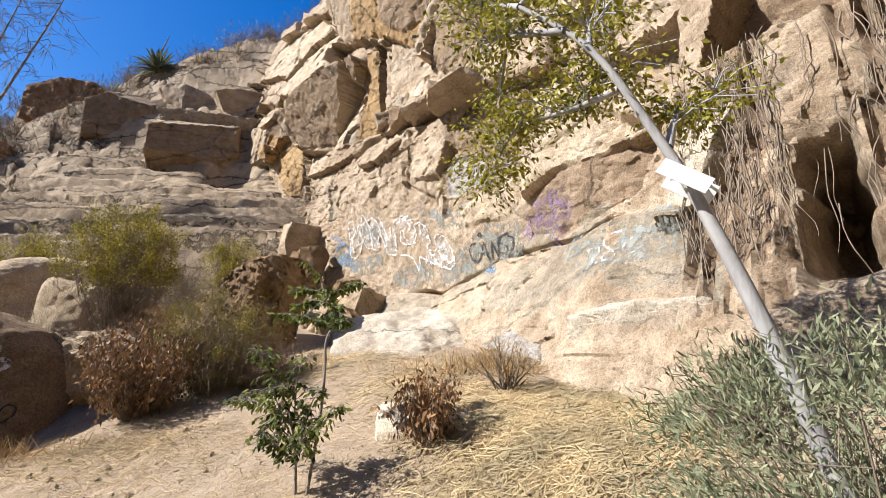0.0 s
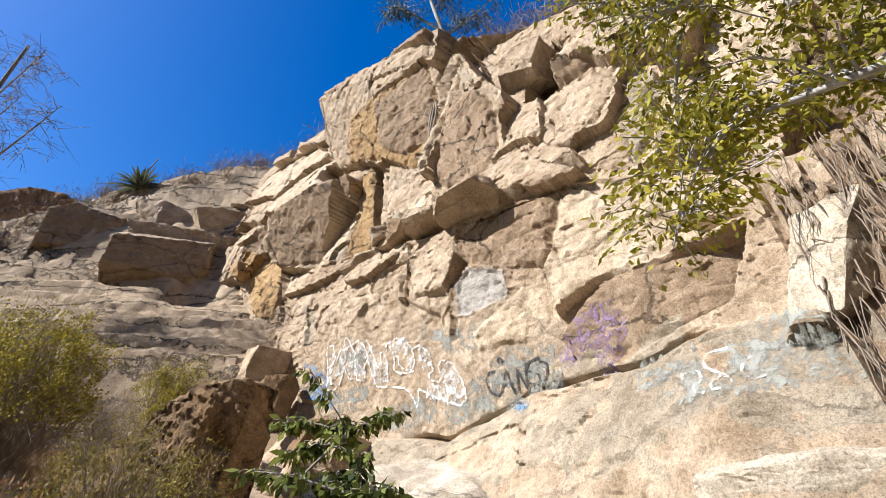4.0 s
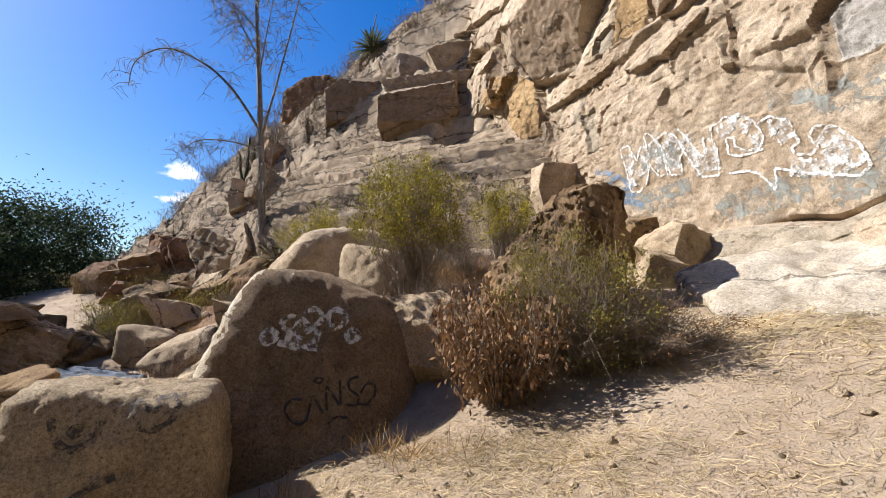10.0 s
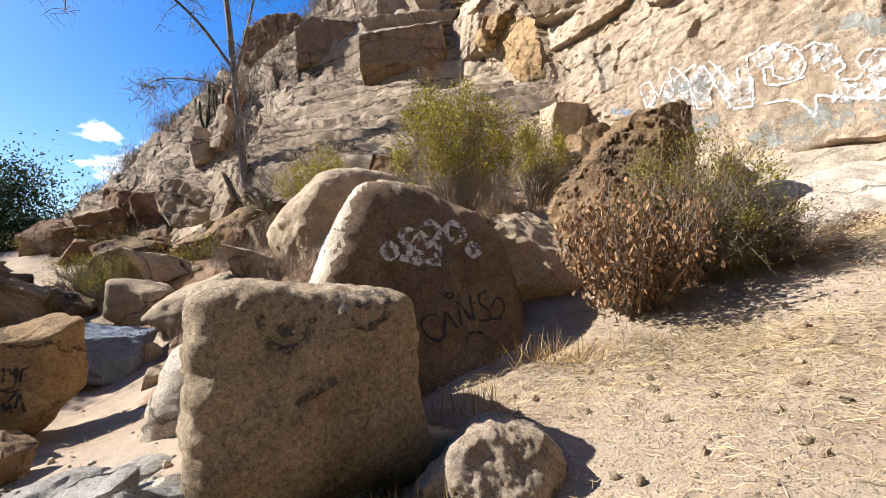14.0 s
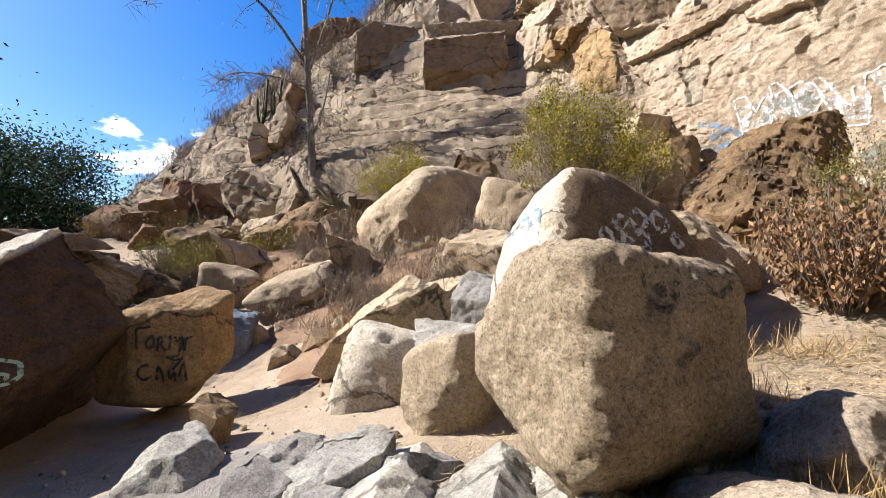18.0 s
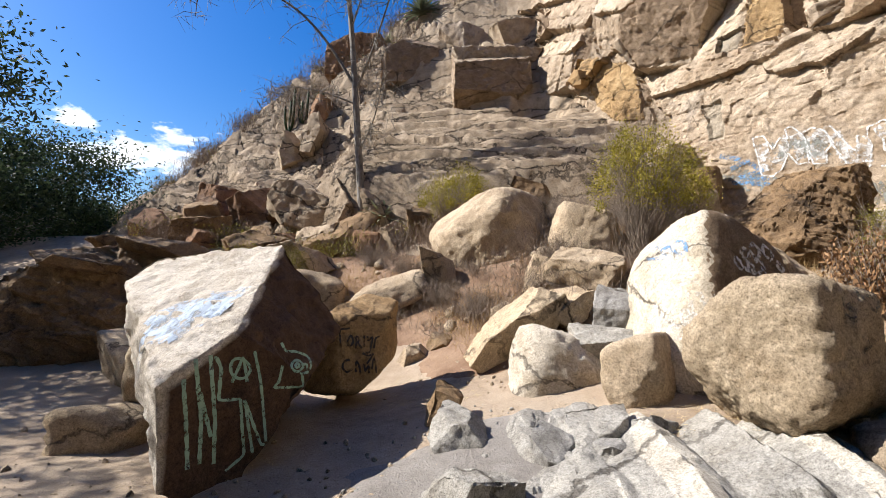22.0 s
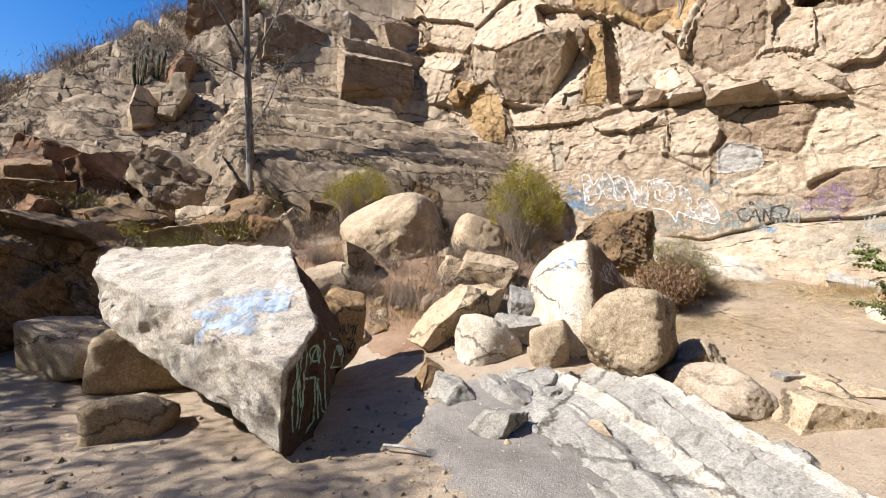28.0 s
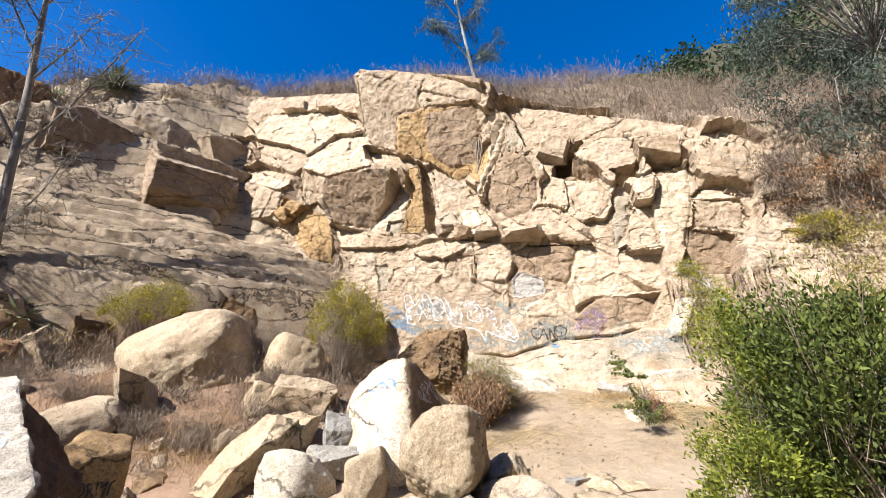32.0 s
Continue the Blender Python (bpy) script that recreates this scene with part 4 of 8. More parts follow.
def wall_d(s, h):
    """How far the rock face stands out at each place of the wall, and which rock it is."""
    p = np.stack([s.ravel(), h.ravel(), np.zeros(s.size)], 1)
    wob = fbm(p * 0.5, 11, 3).reshape(s.shape)
    jit = (fbm(p * 1.8, 13, 4)).reshape(s.shape)
    low = np.interp(s, (-6, -2, -0.4, 0.6, 1.3, 2.6, 3.5, 7.3, 8.6, 9.4, 12, 16), (0.6, 0.5, 0.15, -0.3, -0.55, -0.90, -1.10, -1.08, -0.98, -0.8, -1.0, -0.8))
    mid = np.interp(s, (-6, -2, -0.4, 0.4, 1.2, 2.5, 5, 7, 9, 12, 16), (0.3, 0.2, 0.0, -0.45, -0.75, -0.95, -0.85, -0.75, -0.85, -0.7, -0.4))
    upp = np.interp(s, (-6, -2, 1, 2.5, 5, 9.3, 10.5, 12, 13, 16), (-0.3, -0.6, -0.9, -1.15, -1.15, -1.2, -0.9, -0.7, -0.6, -0.2))
    hm = np.interp(s, (-6, 1, 3, 5, 8.5, 10, 16), (3.6, 4.4, 3.85, 4.3, 5.0, 5.2, 5.5)) + 0.15 * wob
    hl = np.interp(s, (-6, 0, 2.5, 4.5, 6, 9, 12, 16), (5.0, 5.6, 6.2, 6.35, 6.9, 7.5, 8.2, 9.0)) + 0.2 * wob
    d = low + (mid - low) * step(hm - 1.4, hm + 0.9, h)
    d = d + (upp - d) * step(hl - 0.1, hl + 0.25, h)
    hc = np.interp(s, (-6, 0.4, 1.1, 3.4, 5.2, 7.4, 9, 16), (2.2, 3.15, 3.2, 3.12, 2.75, 2.9, 3.2, 4.0)) + 0.04 * np.sin(s * 2.3) + 0.02 * np.sin(s * 5.9)
    top = np.interp(s, TOP_S, TOP_H)
    kind = np.zeros(s.shape, dtype=int)
    inside = np.zeros(s.shape)
    f3c, _ = facets(s / 0.22, h / 0.2, 77.0, 1.0, 0.2)
    fb, eb = facets(s / 0.55 + 0.3 * wob + 0.1 * jit, h / 0.42 + 0.25 * s, 71.0, 1.3, 0.1)
    su, hu = s + 0.05 * jit + 0.02 * f3c, h + 0.05 * np.roll(jit, 7, axis=1) + 0.02 * f3c
    gap = np.full(s.shape, 0.45)
    near_d = d.copy()
    for m, d0, ss, sh, corners in FACES:
        cs, ch = [q[0] for q in corners], [q[1] for q in corners]
        near = (su > min(cs) - 0.45) & (su < max(cs) + 0.45) & (hu > min(ch) - 0.45) & (hu < max(ch) + 0.45)
        if not near.any():
            continue
        on, e = in_face(su[near], hu[near], corners)
        small = min(1.0, min(max(cs) - min(cs), max(ch) - min(ch)) / 0.8)
        flat = d0 + ss * (s[near] - sum(cs) / len(cs)) + sh * (h[near] - sum(ch) / len(ch))
        flat = flat + (0.035 * fb[near] - 0.010 * np.exp(-(eb[near] / 0.05) ** 2)) * small
        groove = small * (0.015 + 0.015 * step(5.6, 7.0, sum(ch) / len(ch)))
        flat = flat - groove * np.exp(-(e / 0.03) ** 2) - 0.02 * np.exp(-(e / 0.09) ** 2)
        closer = (e < gap[near]) & ~on
        near_d[near] = np.where(closer, flat - 0.012 - 0.06 * np.clip(e, 0, 0.3), near_d[near])
        gap[near] = np.where(closer, e, gap[near])
        d[near] = np.where(on, d[near] + (flat - d[near]) * step(0.0, 0.08 if sum(ch) / len(ch) < 6.0 else 0.004, e), d[near])
        inside[near] = np.where(on, 1, inside[near])
        kind[near] = np.where(on, m, kind[near])
    fill = (inside == 0) & (gap < 0.45)
    blend = step(0.45, 0.3, gap) * step(5.5, 6.1, h)
    near_d = np.minimum(near_d, d + 0.05 + 0.5 * step(6.0, 7.0, h))
    d = np.where(fill, d + (near_d - d) * blend, d)
    inside = np.where(fill, 0.8 * blend, inside)
    # joints: large blocks, then smaller ones; the painted band is smooth
    paint = np.exp(-((h - 3.9 - 0.16 * (s - 5.5)) / 0.85) ** 4) * step(1.0, 2.2, s) * step(9.4, 8.6, s)
    calm = 1 - 0.88 * paint
    rest = (1 - 0.75 * inside) * calm * (1 - 0.85 * step(hc + 0.15, hc - 0.15, h))
    ra, rb = s * 0.88 - h * 0.47, s * 0.47 + h * 0.88
    f1, e1 = facets(ra / 2.3 + 0.35 * wob + 0.04 * jit, rb / 1.7 + 0.3 * wob + 0.04 * jit, 3.0, 1.9, 0.2)
    f2, e2 = facets((s + 0.4 * h) / 0.95 + 0.4 * wob + 0.08 * jit, h / 0.8 - s * 0.3 + 0.3 * wob, 8.0, 1.5, 0.1)
    f3, e3 = facets(s / 0.30 + 0.2 * jit, h / 0.24, 15.0, 1.2, 0.0)
    hi = 0.35 + 0.65 * step(5.4, 7.5, h)
    d = d + rest * hi * (0.23 * f1 + 0.10 * f2) + calm * (0.5 + 0.5 * rest) * 0.042 * f3
    d = d - rest * hi * (0.06 * np.exp(-(e1 / 0.02) ** 2) + 0.035 * np.exp(-(e2 / 0.03) ** 2)) - calm * 0.008 * np.exp(-(e3 / 0.06) ** 2)
    kind = np.where((kind == 0) & (rest > 0.5) & (hash2(np.round(f1 * 40), 3.0, 1.0) > 0.8) & (h > 5), 3, kind)
    # apron below the long crack, then the crack itself
    d = d + np.clip(hc - h, 0, 2.5) * 0.62 + 0.20 * step(hc + 0.07, hc - 0.05, h) * step(0.3, 1.2, s) * step(8.2, 7.4, s)
    d = d - 0.20 * np.exp(-((h - hc - 0.04) / 0.045) ** 2) * step(1.0, 1.4, s) * step(6.3, 5.6, s)
    fa, ea = facets(s / 1.6 + 0.3 * wob, (h + 0.08 * s) / 0.30, 33.0, 0.8)
    grey = (h < hc + np.where((s > 1.4) & (s < 4.7), 0.45, -0.03) + 0.15 * wob) & (h > hc - 1.05 + 0.35 * jit) & (s > -0.1) & (s < 8.2) & (jit + 0.6 * wob > -0.5)
    kind = np.where(grey, 4, kind)
    d = d + np.where(h < hc, 0.07 * fa - 0.02 * np.exp(-(ea / 0.07) ** 2), 0) * step(8.6, 8.0, s) * step(0.2, 1.0, s)
    d = d - 1.6 * np.clip(h - top + 0.35, 0, 2)
    cave = np.exp(-(((s + 0.84 + 0.10 * jit + 0.08 * (h - 2.6)) / 0.17) ** 4 + ((h - 2.62 + 0.25 * jit) / 0.55) ** 4))
    d = d - 1.5 * cave
    # the curtain of old roots on both sides of the hollow
    roots = (step(0.35, 0.2, s) * step(-0.62, -0.55, s) + step(-1.02, -1.1, s) * step(-2.6, -2.2, s)) * step(1.7, 2.0, h) * step(4.9, 4.3, h)
    cord = fbm(np.stack([s.ravel() * 7.0 + 0.6 * wob.ravel(), h.ravel() * 0.8, np.zeros(s.size)], 1), 91, 3).reshape(s.shape)
    d = d + roots * (0.20 * (0.5 - np.abs(cord)) - 0.09)
    kind = np.where((roots > 0.5) & (np.abs(cord) > 0.33), 3, kind)
    # chips and hackly fracture
    f5, e5 = facets(s / 0.15 + 0.3 * jit, h / 0.11 + 0.4 * s, 83.0, 1.6, 0.2)
    d = d + 0.014 * f5 * (0.35 + 0.65 * calm) + 0.015 * jit + 0.020 * fbm(p * 8.0, 25, 4, 0.65).reshape(s.shape)
    return d, kind


ws, wh = np.meshgrid(np.arange(-11, 18.6, 0.034), np.concatenate([np.arange(0.4, 7.5, 0.028), np.arange(7.5, 19.6, 0.045)]))
seam = np.interp(ws, (-6, 0.4, 1.1, 3.4, 5.2, 7.4, 9, 16), (2.2, 3.15, 3.2, 3.12, 2.75, 2.9, 3.2, 4.0)) + 0.04 * np.sin(ws * 2.3) + 0.02 * np.sin(ws * 5.9)
wh = wh + (seam - 3.0) * np.exp(-((wh - 3.0) / 1.05) ** 2)
wd, wk = wall_d(ws, wh)
below = (wh < np.interp(ws, TOP_S, TOP_H) + 0.25 + 0.25 * vnoise(np.stack([ws.ravel() * 1.3, ws.ravel() * 0, ws.ravel() * 0], 1)).reshape(ws.shape))[:-1, :-1].ravel()
idx = np.arange(ws.size).reshape(ws.shape)
quads = np.stack([idx[:-1, :-1], idx[1:, :-1], idx[1:, 1:], idx[:-1, 1:]], -1).reshape(-1, 4)[below]
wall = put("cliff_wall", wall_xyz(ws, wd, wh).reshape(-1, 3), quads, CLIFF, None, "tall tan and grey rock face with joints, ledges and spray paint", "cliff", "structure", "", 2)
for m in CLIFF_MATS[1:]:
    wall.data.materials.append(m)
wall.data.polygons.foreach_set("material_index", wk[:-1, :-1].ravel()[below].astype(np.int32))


def wall_pose(s, h, d, rx=0, ry=0, rz=0):
    x, y, z = wall_xyz(s, d, h)
    return pose(x, y, z, 0, 0, WALL_TURN) @ pose(0, 0, 0, rx, ry, rz)


def wall_rock(s, h, d, size, mat, turn=(0, 0, 0), **kw):
    v, f = rock_shape(size, **kw)
    ob = put("rock_block", v, f, mat, wall, smooth=2)
    ob.matrix_basis = wall_pose(s, h, d, *turn)
    return ob


# loose and jutting blocks on the ledges: along, up, out, half sizes
wall_rock(4.30, 6.72, -0.75, (0.75, 0.55, 0.20), CLIFF, (-6, 8, 0), planes=[((0.5, -0.5, -0.7), 0.8)], sharp=18, rough=0.05, seed=15, chips=2)
wall_rock(5.55, 7.05, -0.85, (0.42, 0.4, 0.17), CLIFF, (0, -4, 20), sharp=16, rough=0.06, seed=16, sub=4)
wall_rock(6.45, 7.15, -0.85, (0.28, 0.3, 0.22), BROWNFACE, (0, 10, 0), sharp=14, rough=0.06, seed=17, sub=4)
wall_rock(7.1, 7.45, -1.0, (0.35, 0.3, 0.20), CLIFF, (0, -8, 10), sharp=14, rough=0.06, seed=18, sub=4)
wall_rock(-0.35, 9.15, -1.15, (0.66, 0.75, 0.34), CLIFF, (-8, 14, 0), sharp=22, rough=0.05, seed=24, sub=5, chips=2)
wall_rock(2.95, 10.2, -1.3, (0.55, 0.55, 0.52), CLIFF, (0, 26, 10), sharp=26, rough=0.04, seed=22, sub=5, chips=2)
wall_rock(0.1, 8.05, -1.0, (0.38, 0.35, 0.28), WHITEROCK, (0, 10, 0), sharp=14, rough=0.05, seed=26, sub=4)
wall_rock(13.75, 8.8, -0.35, (0.30, 0.35, 0.30), OCHRE, (0, 20, 0), sharp=20, rough=0.05, seed=34, sub=4)
wall_rock(10.6, 4.6, -0.35, (0.42, 0.5, 0.7), CLIFF, (0, 8, 0), sharp=16, rough=0.06, seed=37, sub=4)
wall_rock(9.6, 3.9, -0.3, (0.4, 0.45, 0.5), DARKROCK, (0, -12, 0), sharp=16, rough=0.06, seed=38, sub=4)
wall_rock(0.05, 3.50, -0.28, (0.34, 0.42, 0.62), WHITEROCK, (0, 24, 0), planes=[((0.6, 0, -0.7), 0.8)], sharp=16, rough=0.06, seed=40, sub=5)
wall_rock(7.2, 2.75, -0.55, (0.55, 0.5, 0.35), ROCK, (0, 14, 10), sharp=14, rough=0.06, seed=42, sub=5)
wall_rock(8.0, 2.95, -0.5, (0.35, 0.35, 0.4), DARKROCK, (0, -10, 0), sharp=14, rough=0.06, seed=43, sub=4)
wall_rock(0.7, 1.95, 0.15, (0.7, 0.45, 0.2), WHITEROCK, (10, 0, 0), sharp=10, rough=0.07, seed=44, sub=5)

# ---- hill above the wall ----
def hill(name, s0, s1, ds, depth, label):
    a, b = np.meshgrid(np.arange(s0, s1, ds), np.concatenate([np.arange(0, 6, 0.2), np.geomspace(6, 60, 30)]))
    t = np.interp(a, TOP_S, TOP_H)
    p = np.stack([a.ravel(), b.ravel(), np.zeros(a.size)], 1)
    z = t - 0.35 + (1.1 + 0.4 * step(6, 0, a)) * np.minimum(b, 5 + 0.2 * b) * np.exp(-b / 30) + (0.28 * fbm(p * 0.6, 31, 4)).reshape(a.shape)
    i = np.arange(a.size).reshape(a.shape)
    q = np.stack([i[:-1, :-1], i[1:, :-1], i[1:, 1:], i[:-1, 1:]], -1).reshape(-1, 4)
    return put(name, wall_xyz(a, -2.2 - b, z).reshape(-1, 3), q, SOIL, wall, label)


hill("hilltop_soil", -14, 19, 0.25, 60, "dry brown soil on the cliff top")

# ---- rock slope with the long slabs ----
def slope_z(x, y):
    p = np.stack([x.ravel(), y.ravel(), np.zeros(x.size)], 1)
    wob = fbm(p * 0.35, 41, 3).reshape(x.shape)
    z = 6.2 + 1.05 * (y - 12) - 0.10 * (x + 10)
    z = z - 2.3 * step(-13.4, -17.5, x + 0.5 * wob) * step(15, 12, y)
    z = z + 1.9 * step(14.3, 15.2, y + 0.4 * wob) * step(-19, -15, x) + 0.9 * step(16.6, 17.2, y)
    z = z + 2.2 * step(15.7, 16.5, y + 0.3 * wob) * step(-15.5, -11, x)
    z = np.minimum(z, np.interp(x, (-20, -16, -14, -11, -9, -4), (13.2, 13.7, 14.8, 16.0, 17.2, 19.0)) + 0.55 * (y - 16.5))
    cap = np.interp(x, (-60, -40, -28, -26, -24, -22.5, -20.5, -19, -16, -14, -12), (0, 3.0, 7.4, 8.4, 9.5, 10.6, 12.2, 12.8, 13.8, 20, 40)) + np.where(y < 17, 0.95, 0.35) * (y - 17)
    z = np.minimum(z, cap + 0.25 * wob)
    # lower lip, broken off above the scree
    lip = np.interp(x, (-40, -22, -18, -14.6, -13.4, -12, -9.5, -7, -4), (8.5, 10.0, 10.2, 10.2, 10.0, 9.9, 10.3, 10.6, 11.0)) + 0.35 * wob
    z = z - 3.4 * step(lip + 0.45, lip - 0.15, y)
    z = z - 1.5 * np.exp(-(((x + 8.1) / 0.85) ** 4 + ((y - 14.6) / 1.0) ** 4))
    rough = step(-13.2, -14.6, x) * 0.85 + 0.08 + 0.6 * step(14.2, 15.0, y)
    f2, e2 = facets(x / 1.1, (y * 1.4 + 0.25 * x) / 0.8, 57.0, 0.9)
    z = z + rough * 0.55 * f2 - 0.10 * rough * np.exp(-(e2 / 0.05) ** 2)
    # long beds with broken edges
    for k, (wide, lean, high, run) in enumerate(((0.95, 0.10, 0.36, 2.6), (0.43, 0.16, 0.18, 1.7), (0.21, 0.05, 0.08, 1.1))):
        ph = (y * 1.4 - lean * x + 0.15 * wob) / wide + 7.0 * k
        ph = ph + 0.10 * fbm(p * 1.3, 45 + k, 3).reshape(x.shape)
        bed = np.floor(ph)
        r = np.stack([x.ravel() / run, bed.ravel() * 3.7, np.full(x.size, 1.0 + k)], 1)
        some = step(-0.3, 0.0, fbm(r, 5.0 + k, 2).reshape(x.shape))
        saw = ph - bed
        rise = 0.06 / wide
        z = z + high * some * np.where(saw < 1 - rise, 0.5 - saw / (1 - rise), (saw - 1 + rise) / rise - 0.5) - (0.42, 0.30, 0.0)[k] * some * np.exp(-(np.minimum(saw, 1 - saw) * wide / 0.055) ** 2)
    f4, e4 = facets(x / 0.5, y * 1.4 / 0.35, 67.0, 1.0)
    z = z + (0.05 + 0.12 * rough) * f4
    return z + (0.025 * fbm(p * 1.5, 43, 4) + 0.018 * fbm(p * 7, 47, 3)).reshape(x.shape)


sx, sy = np.meshgrid(np.concatenate([-np.geomspace(60, 26.2, 30), np.arange(-26, -3.5, 0.065)]), np.concatenate([np.arange(8.6, 15.6, 0.032), np.arange(15.6, 19, 0.07), np.geomspace(19.1, 70, 40)]))
sz = slope_z(sx, sy)
idx = np.arange(sx.size).reshape(sx.shape)
quads = np.stack([idx[:-1, :-1], idx[:-1, 1:], idx[1:, 1:], idx[1:, :-1]], -1).reshape(-1, 4)
slope = put("rock_slope", np.stack([sx, sy, sz], -1).reshape(-1, 3), quads, SLABROCK, None, "tilted grey rock slabs split by long cracks", "cliff", "structure", "", 2)


def slope_rock(at, size, mat, turn, **kw):
    v, f = rock_shape(size, **kw)
    ob = put("rock_block", v, f, mat, slope, smooth=2)
    ob.matrix_basis = pose(*at, *turn)
    return ob


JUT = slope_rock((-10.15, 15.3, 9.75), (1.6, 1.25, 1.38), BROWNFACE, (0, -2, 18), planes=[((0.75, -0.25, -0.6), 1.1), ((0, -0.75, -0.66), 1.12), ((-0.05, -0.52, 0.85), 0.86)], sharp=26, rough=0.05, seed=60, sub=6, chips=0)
# lit tops get paler rock than the shaded sides: light put into colour
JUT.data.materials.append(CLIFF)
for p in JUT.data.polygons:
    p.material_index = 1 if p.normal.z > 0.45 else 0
slope_rock((-10.1, 15.9, 11.2), (1.75, 1.2, 0.30), CLIFF, (14, -3, 18), sharp=26, rough=0.06, seed=160, sub=6, chips=0)
slope_rock((-13.75, 15.6, 11.45), (1.25, 0.95, 1.05), BROWNFACE, (4, -4, 16), planes=[((-0.5, -0.2, 0.85), 0.95), ((0.3, -0.5, 0.8), 0.95)], sharp=26, rough=0.05, seed=61, chips=0)
slope_rock((-17.0, 16.2, 12.35), (1.4, 0.95, 1.05), REDROCK, (4, 4, 12), planes=[((-0.55, -0.1, 0.8), 0.95)], sharp=26, rough=0.05, seed=62, chips=0)
slope_rock((-11.4, 16.4, 12.4), (1.3, 1.0, 0.7), CLIFF, (10, 8, 20), sharp=30, rough=0.05, seed=63)
slope_rock((-9.2, 16.6, 12.3), (1.2, 1.0, 1.0), CLIFF, (8, -12, 30), sharp=30, rough=0.05, seed=64)
slope_rock((-18.8, 14.0, 5.3), (1.7, 1.3, 0.75), SLABROCK, (38, 14, 12), planes=[((-0.6, -0.5, 0.5), 0.9), ((0.6, -0.4, 0.6), 0.95)], sharp=30, rough=0.06, seed=165, chips=2)
slope_rock((-17.6, 14.2, 8.6), (0.5, 0.6, 1.1), REDROCK, (0, 14, 24), sharp=30, rough=0.08, seed=69, sub=4)
slope_rock((-18.2, 13.2, 6.9), (0.5, 0.5, 0.8), SLABROCK, (0, -10, 14), sharp=30, rough=0.08, seed=70, sub=4)
slope_rock((-17.2, 13.3, 7.4), (0.4, 0.5, 0.9), SLABROCK, (0, 22, 4), sharp=30, rough=0.08, seed=71, sub=4)
slope_rock((-15.6, 11.0, 3.9), (1.35, 1.0, 0.9), SLABROCK, (10, 18, 20), sharp=30, rough=0.05, seed=65)
slope_rock((-14.1, 10.5, 3.0), (0.6, 0.6, 1.15), SLABROCK, (0, 16, 10), sharp=30, rough=0.05, seed=66)
slope_rock((-17.9, 11.3, 3.6), (1.0, 0.9, 1.1), REDROCK, (0, -14, 30), sharp=30, rough=0.07, seed=67)
slope_rock((-19.8, 11.6, 4.0), (1.2, 1.0, 0.9), REDROCK, (0, 12, 10), sharp=30, rough=0.07, seed=68)
slope_rock((-12.6, 10.3, 3.3), (0.35, 0.4, 0.9), SLABROCK, (0, -20, 10), sharp=20, rough=0.05, seed=72, sub=4)
slope_rock((-21.5, 11.0, 3.2), (1.2, 1.0, 0.8), DARKROCK, (0, 6, 30), sharp=30, rough=0.08, seed=73)

rng = np.random.default_rng(17)
for n_ in range(18):
    x = -21.5 + 12.0 * (n_ + rng.random()) / 18
    y = np.interp(x, (-21.5, -14, -9.5), (9.4, 9.5, 9.9)) + rng.normal(0, 0.45)
    w = rng.uniform(0.35, 1.25)
    rock("boulder", (x, y, gz(x, y) + w * 0.2), (w, w * rng.uniform(0.5, 0.8), w * rng.uniform(0.35, 0.8)), tuple(rng.uniform(-25, 25, 3) + (0, 0, rng.uniform(0, 180))), (DARKROCK, REDROCK, SLABROCK, DARKROCK)[n_ % 4], "angular block fallen from the slabs", group="fallen blocks below the slabs", sharp=28, rough=0.11, seed=200 + n_, sub=4, chips=4)

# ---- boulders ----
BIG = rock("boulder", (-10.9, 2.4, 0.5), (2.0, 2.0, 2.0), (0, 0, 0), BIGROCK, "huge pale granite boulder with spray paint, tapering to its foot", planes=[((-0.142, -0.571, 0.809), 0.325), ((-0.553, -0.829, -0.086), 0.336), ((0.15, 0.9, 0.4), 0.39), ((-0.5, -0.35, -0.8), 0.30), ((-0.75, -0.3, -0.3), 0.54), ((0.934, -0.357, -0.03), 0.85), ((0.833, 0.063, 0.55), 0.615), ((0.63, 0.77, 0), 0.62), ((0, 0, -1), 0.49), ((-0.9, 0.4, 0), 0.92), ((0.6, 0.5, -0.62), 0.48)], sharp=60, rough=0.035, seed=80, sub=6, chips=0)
FORB = rock("boulder", (-9.62, 3.52, 0.40), (0.45, 0.46, 0.64), (0, 0, 0), OCHRE, "ochre lettered boulder leaning on the huge one", planes=[((0.68, -0.72, 0.05), 0.70), ((0.2, -0.3, 0.95), 0.80), ((0.5, 0.2, -0.8), 0.85)], sharp=11, rough=0.05, seed=81, sub=6, chips=2)
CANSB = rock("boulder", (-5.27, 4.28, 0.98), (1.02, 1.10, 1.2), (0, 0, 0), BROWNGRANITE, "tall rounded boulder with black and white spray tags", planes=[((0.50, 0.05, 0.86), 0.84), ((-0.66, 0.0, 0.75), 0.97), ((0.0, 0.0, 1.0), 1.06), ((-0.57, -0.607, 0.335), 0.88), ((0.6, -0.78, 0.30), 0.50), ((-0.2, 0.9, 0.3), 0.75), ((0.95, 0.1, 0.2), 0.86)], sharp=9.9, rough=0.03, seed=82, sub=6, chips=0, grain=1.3)
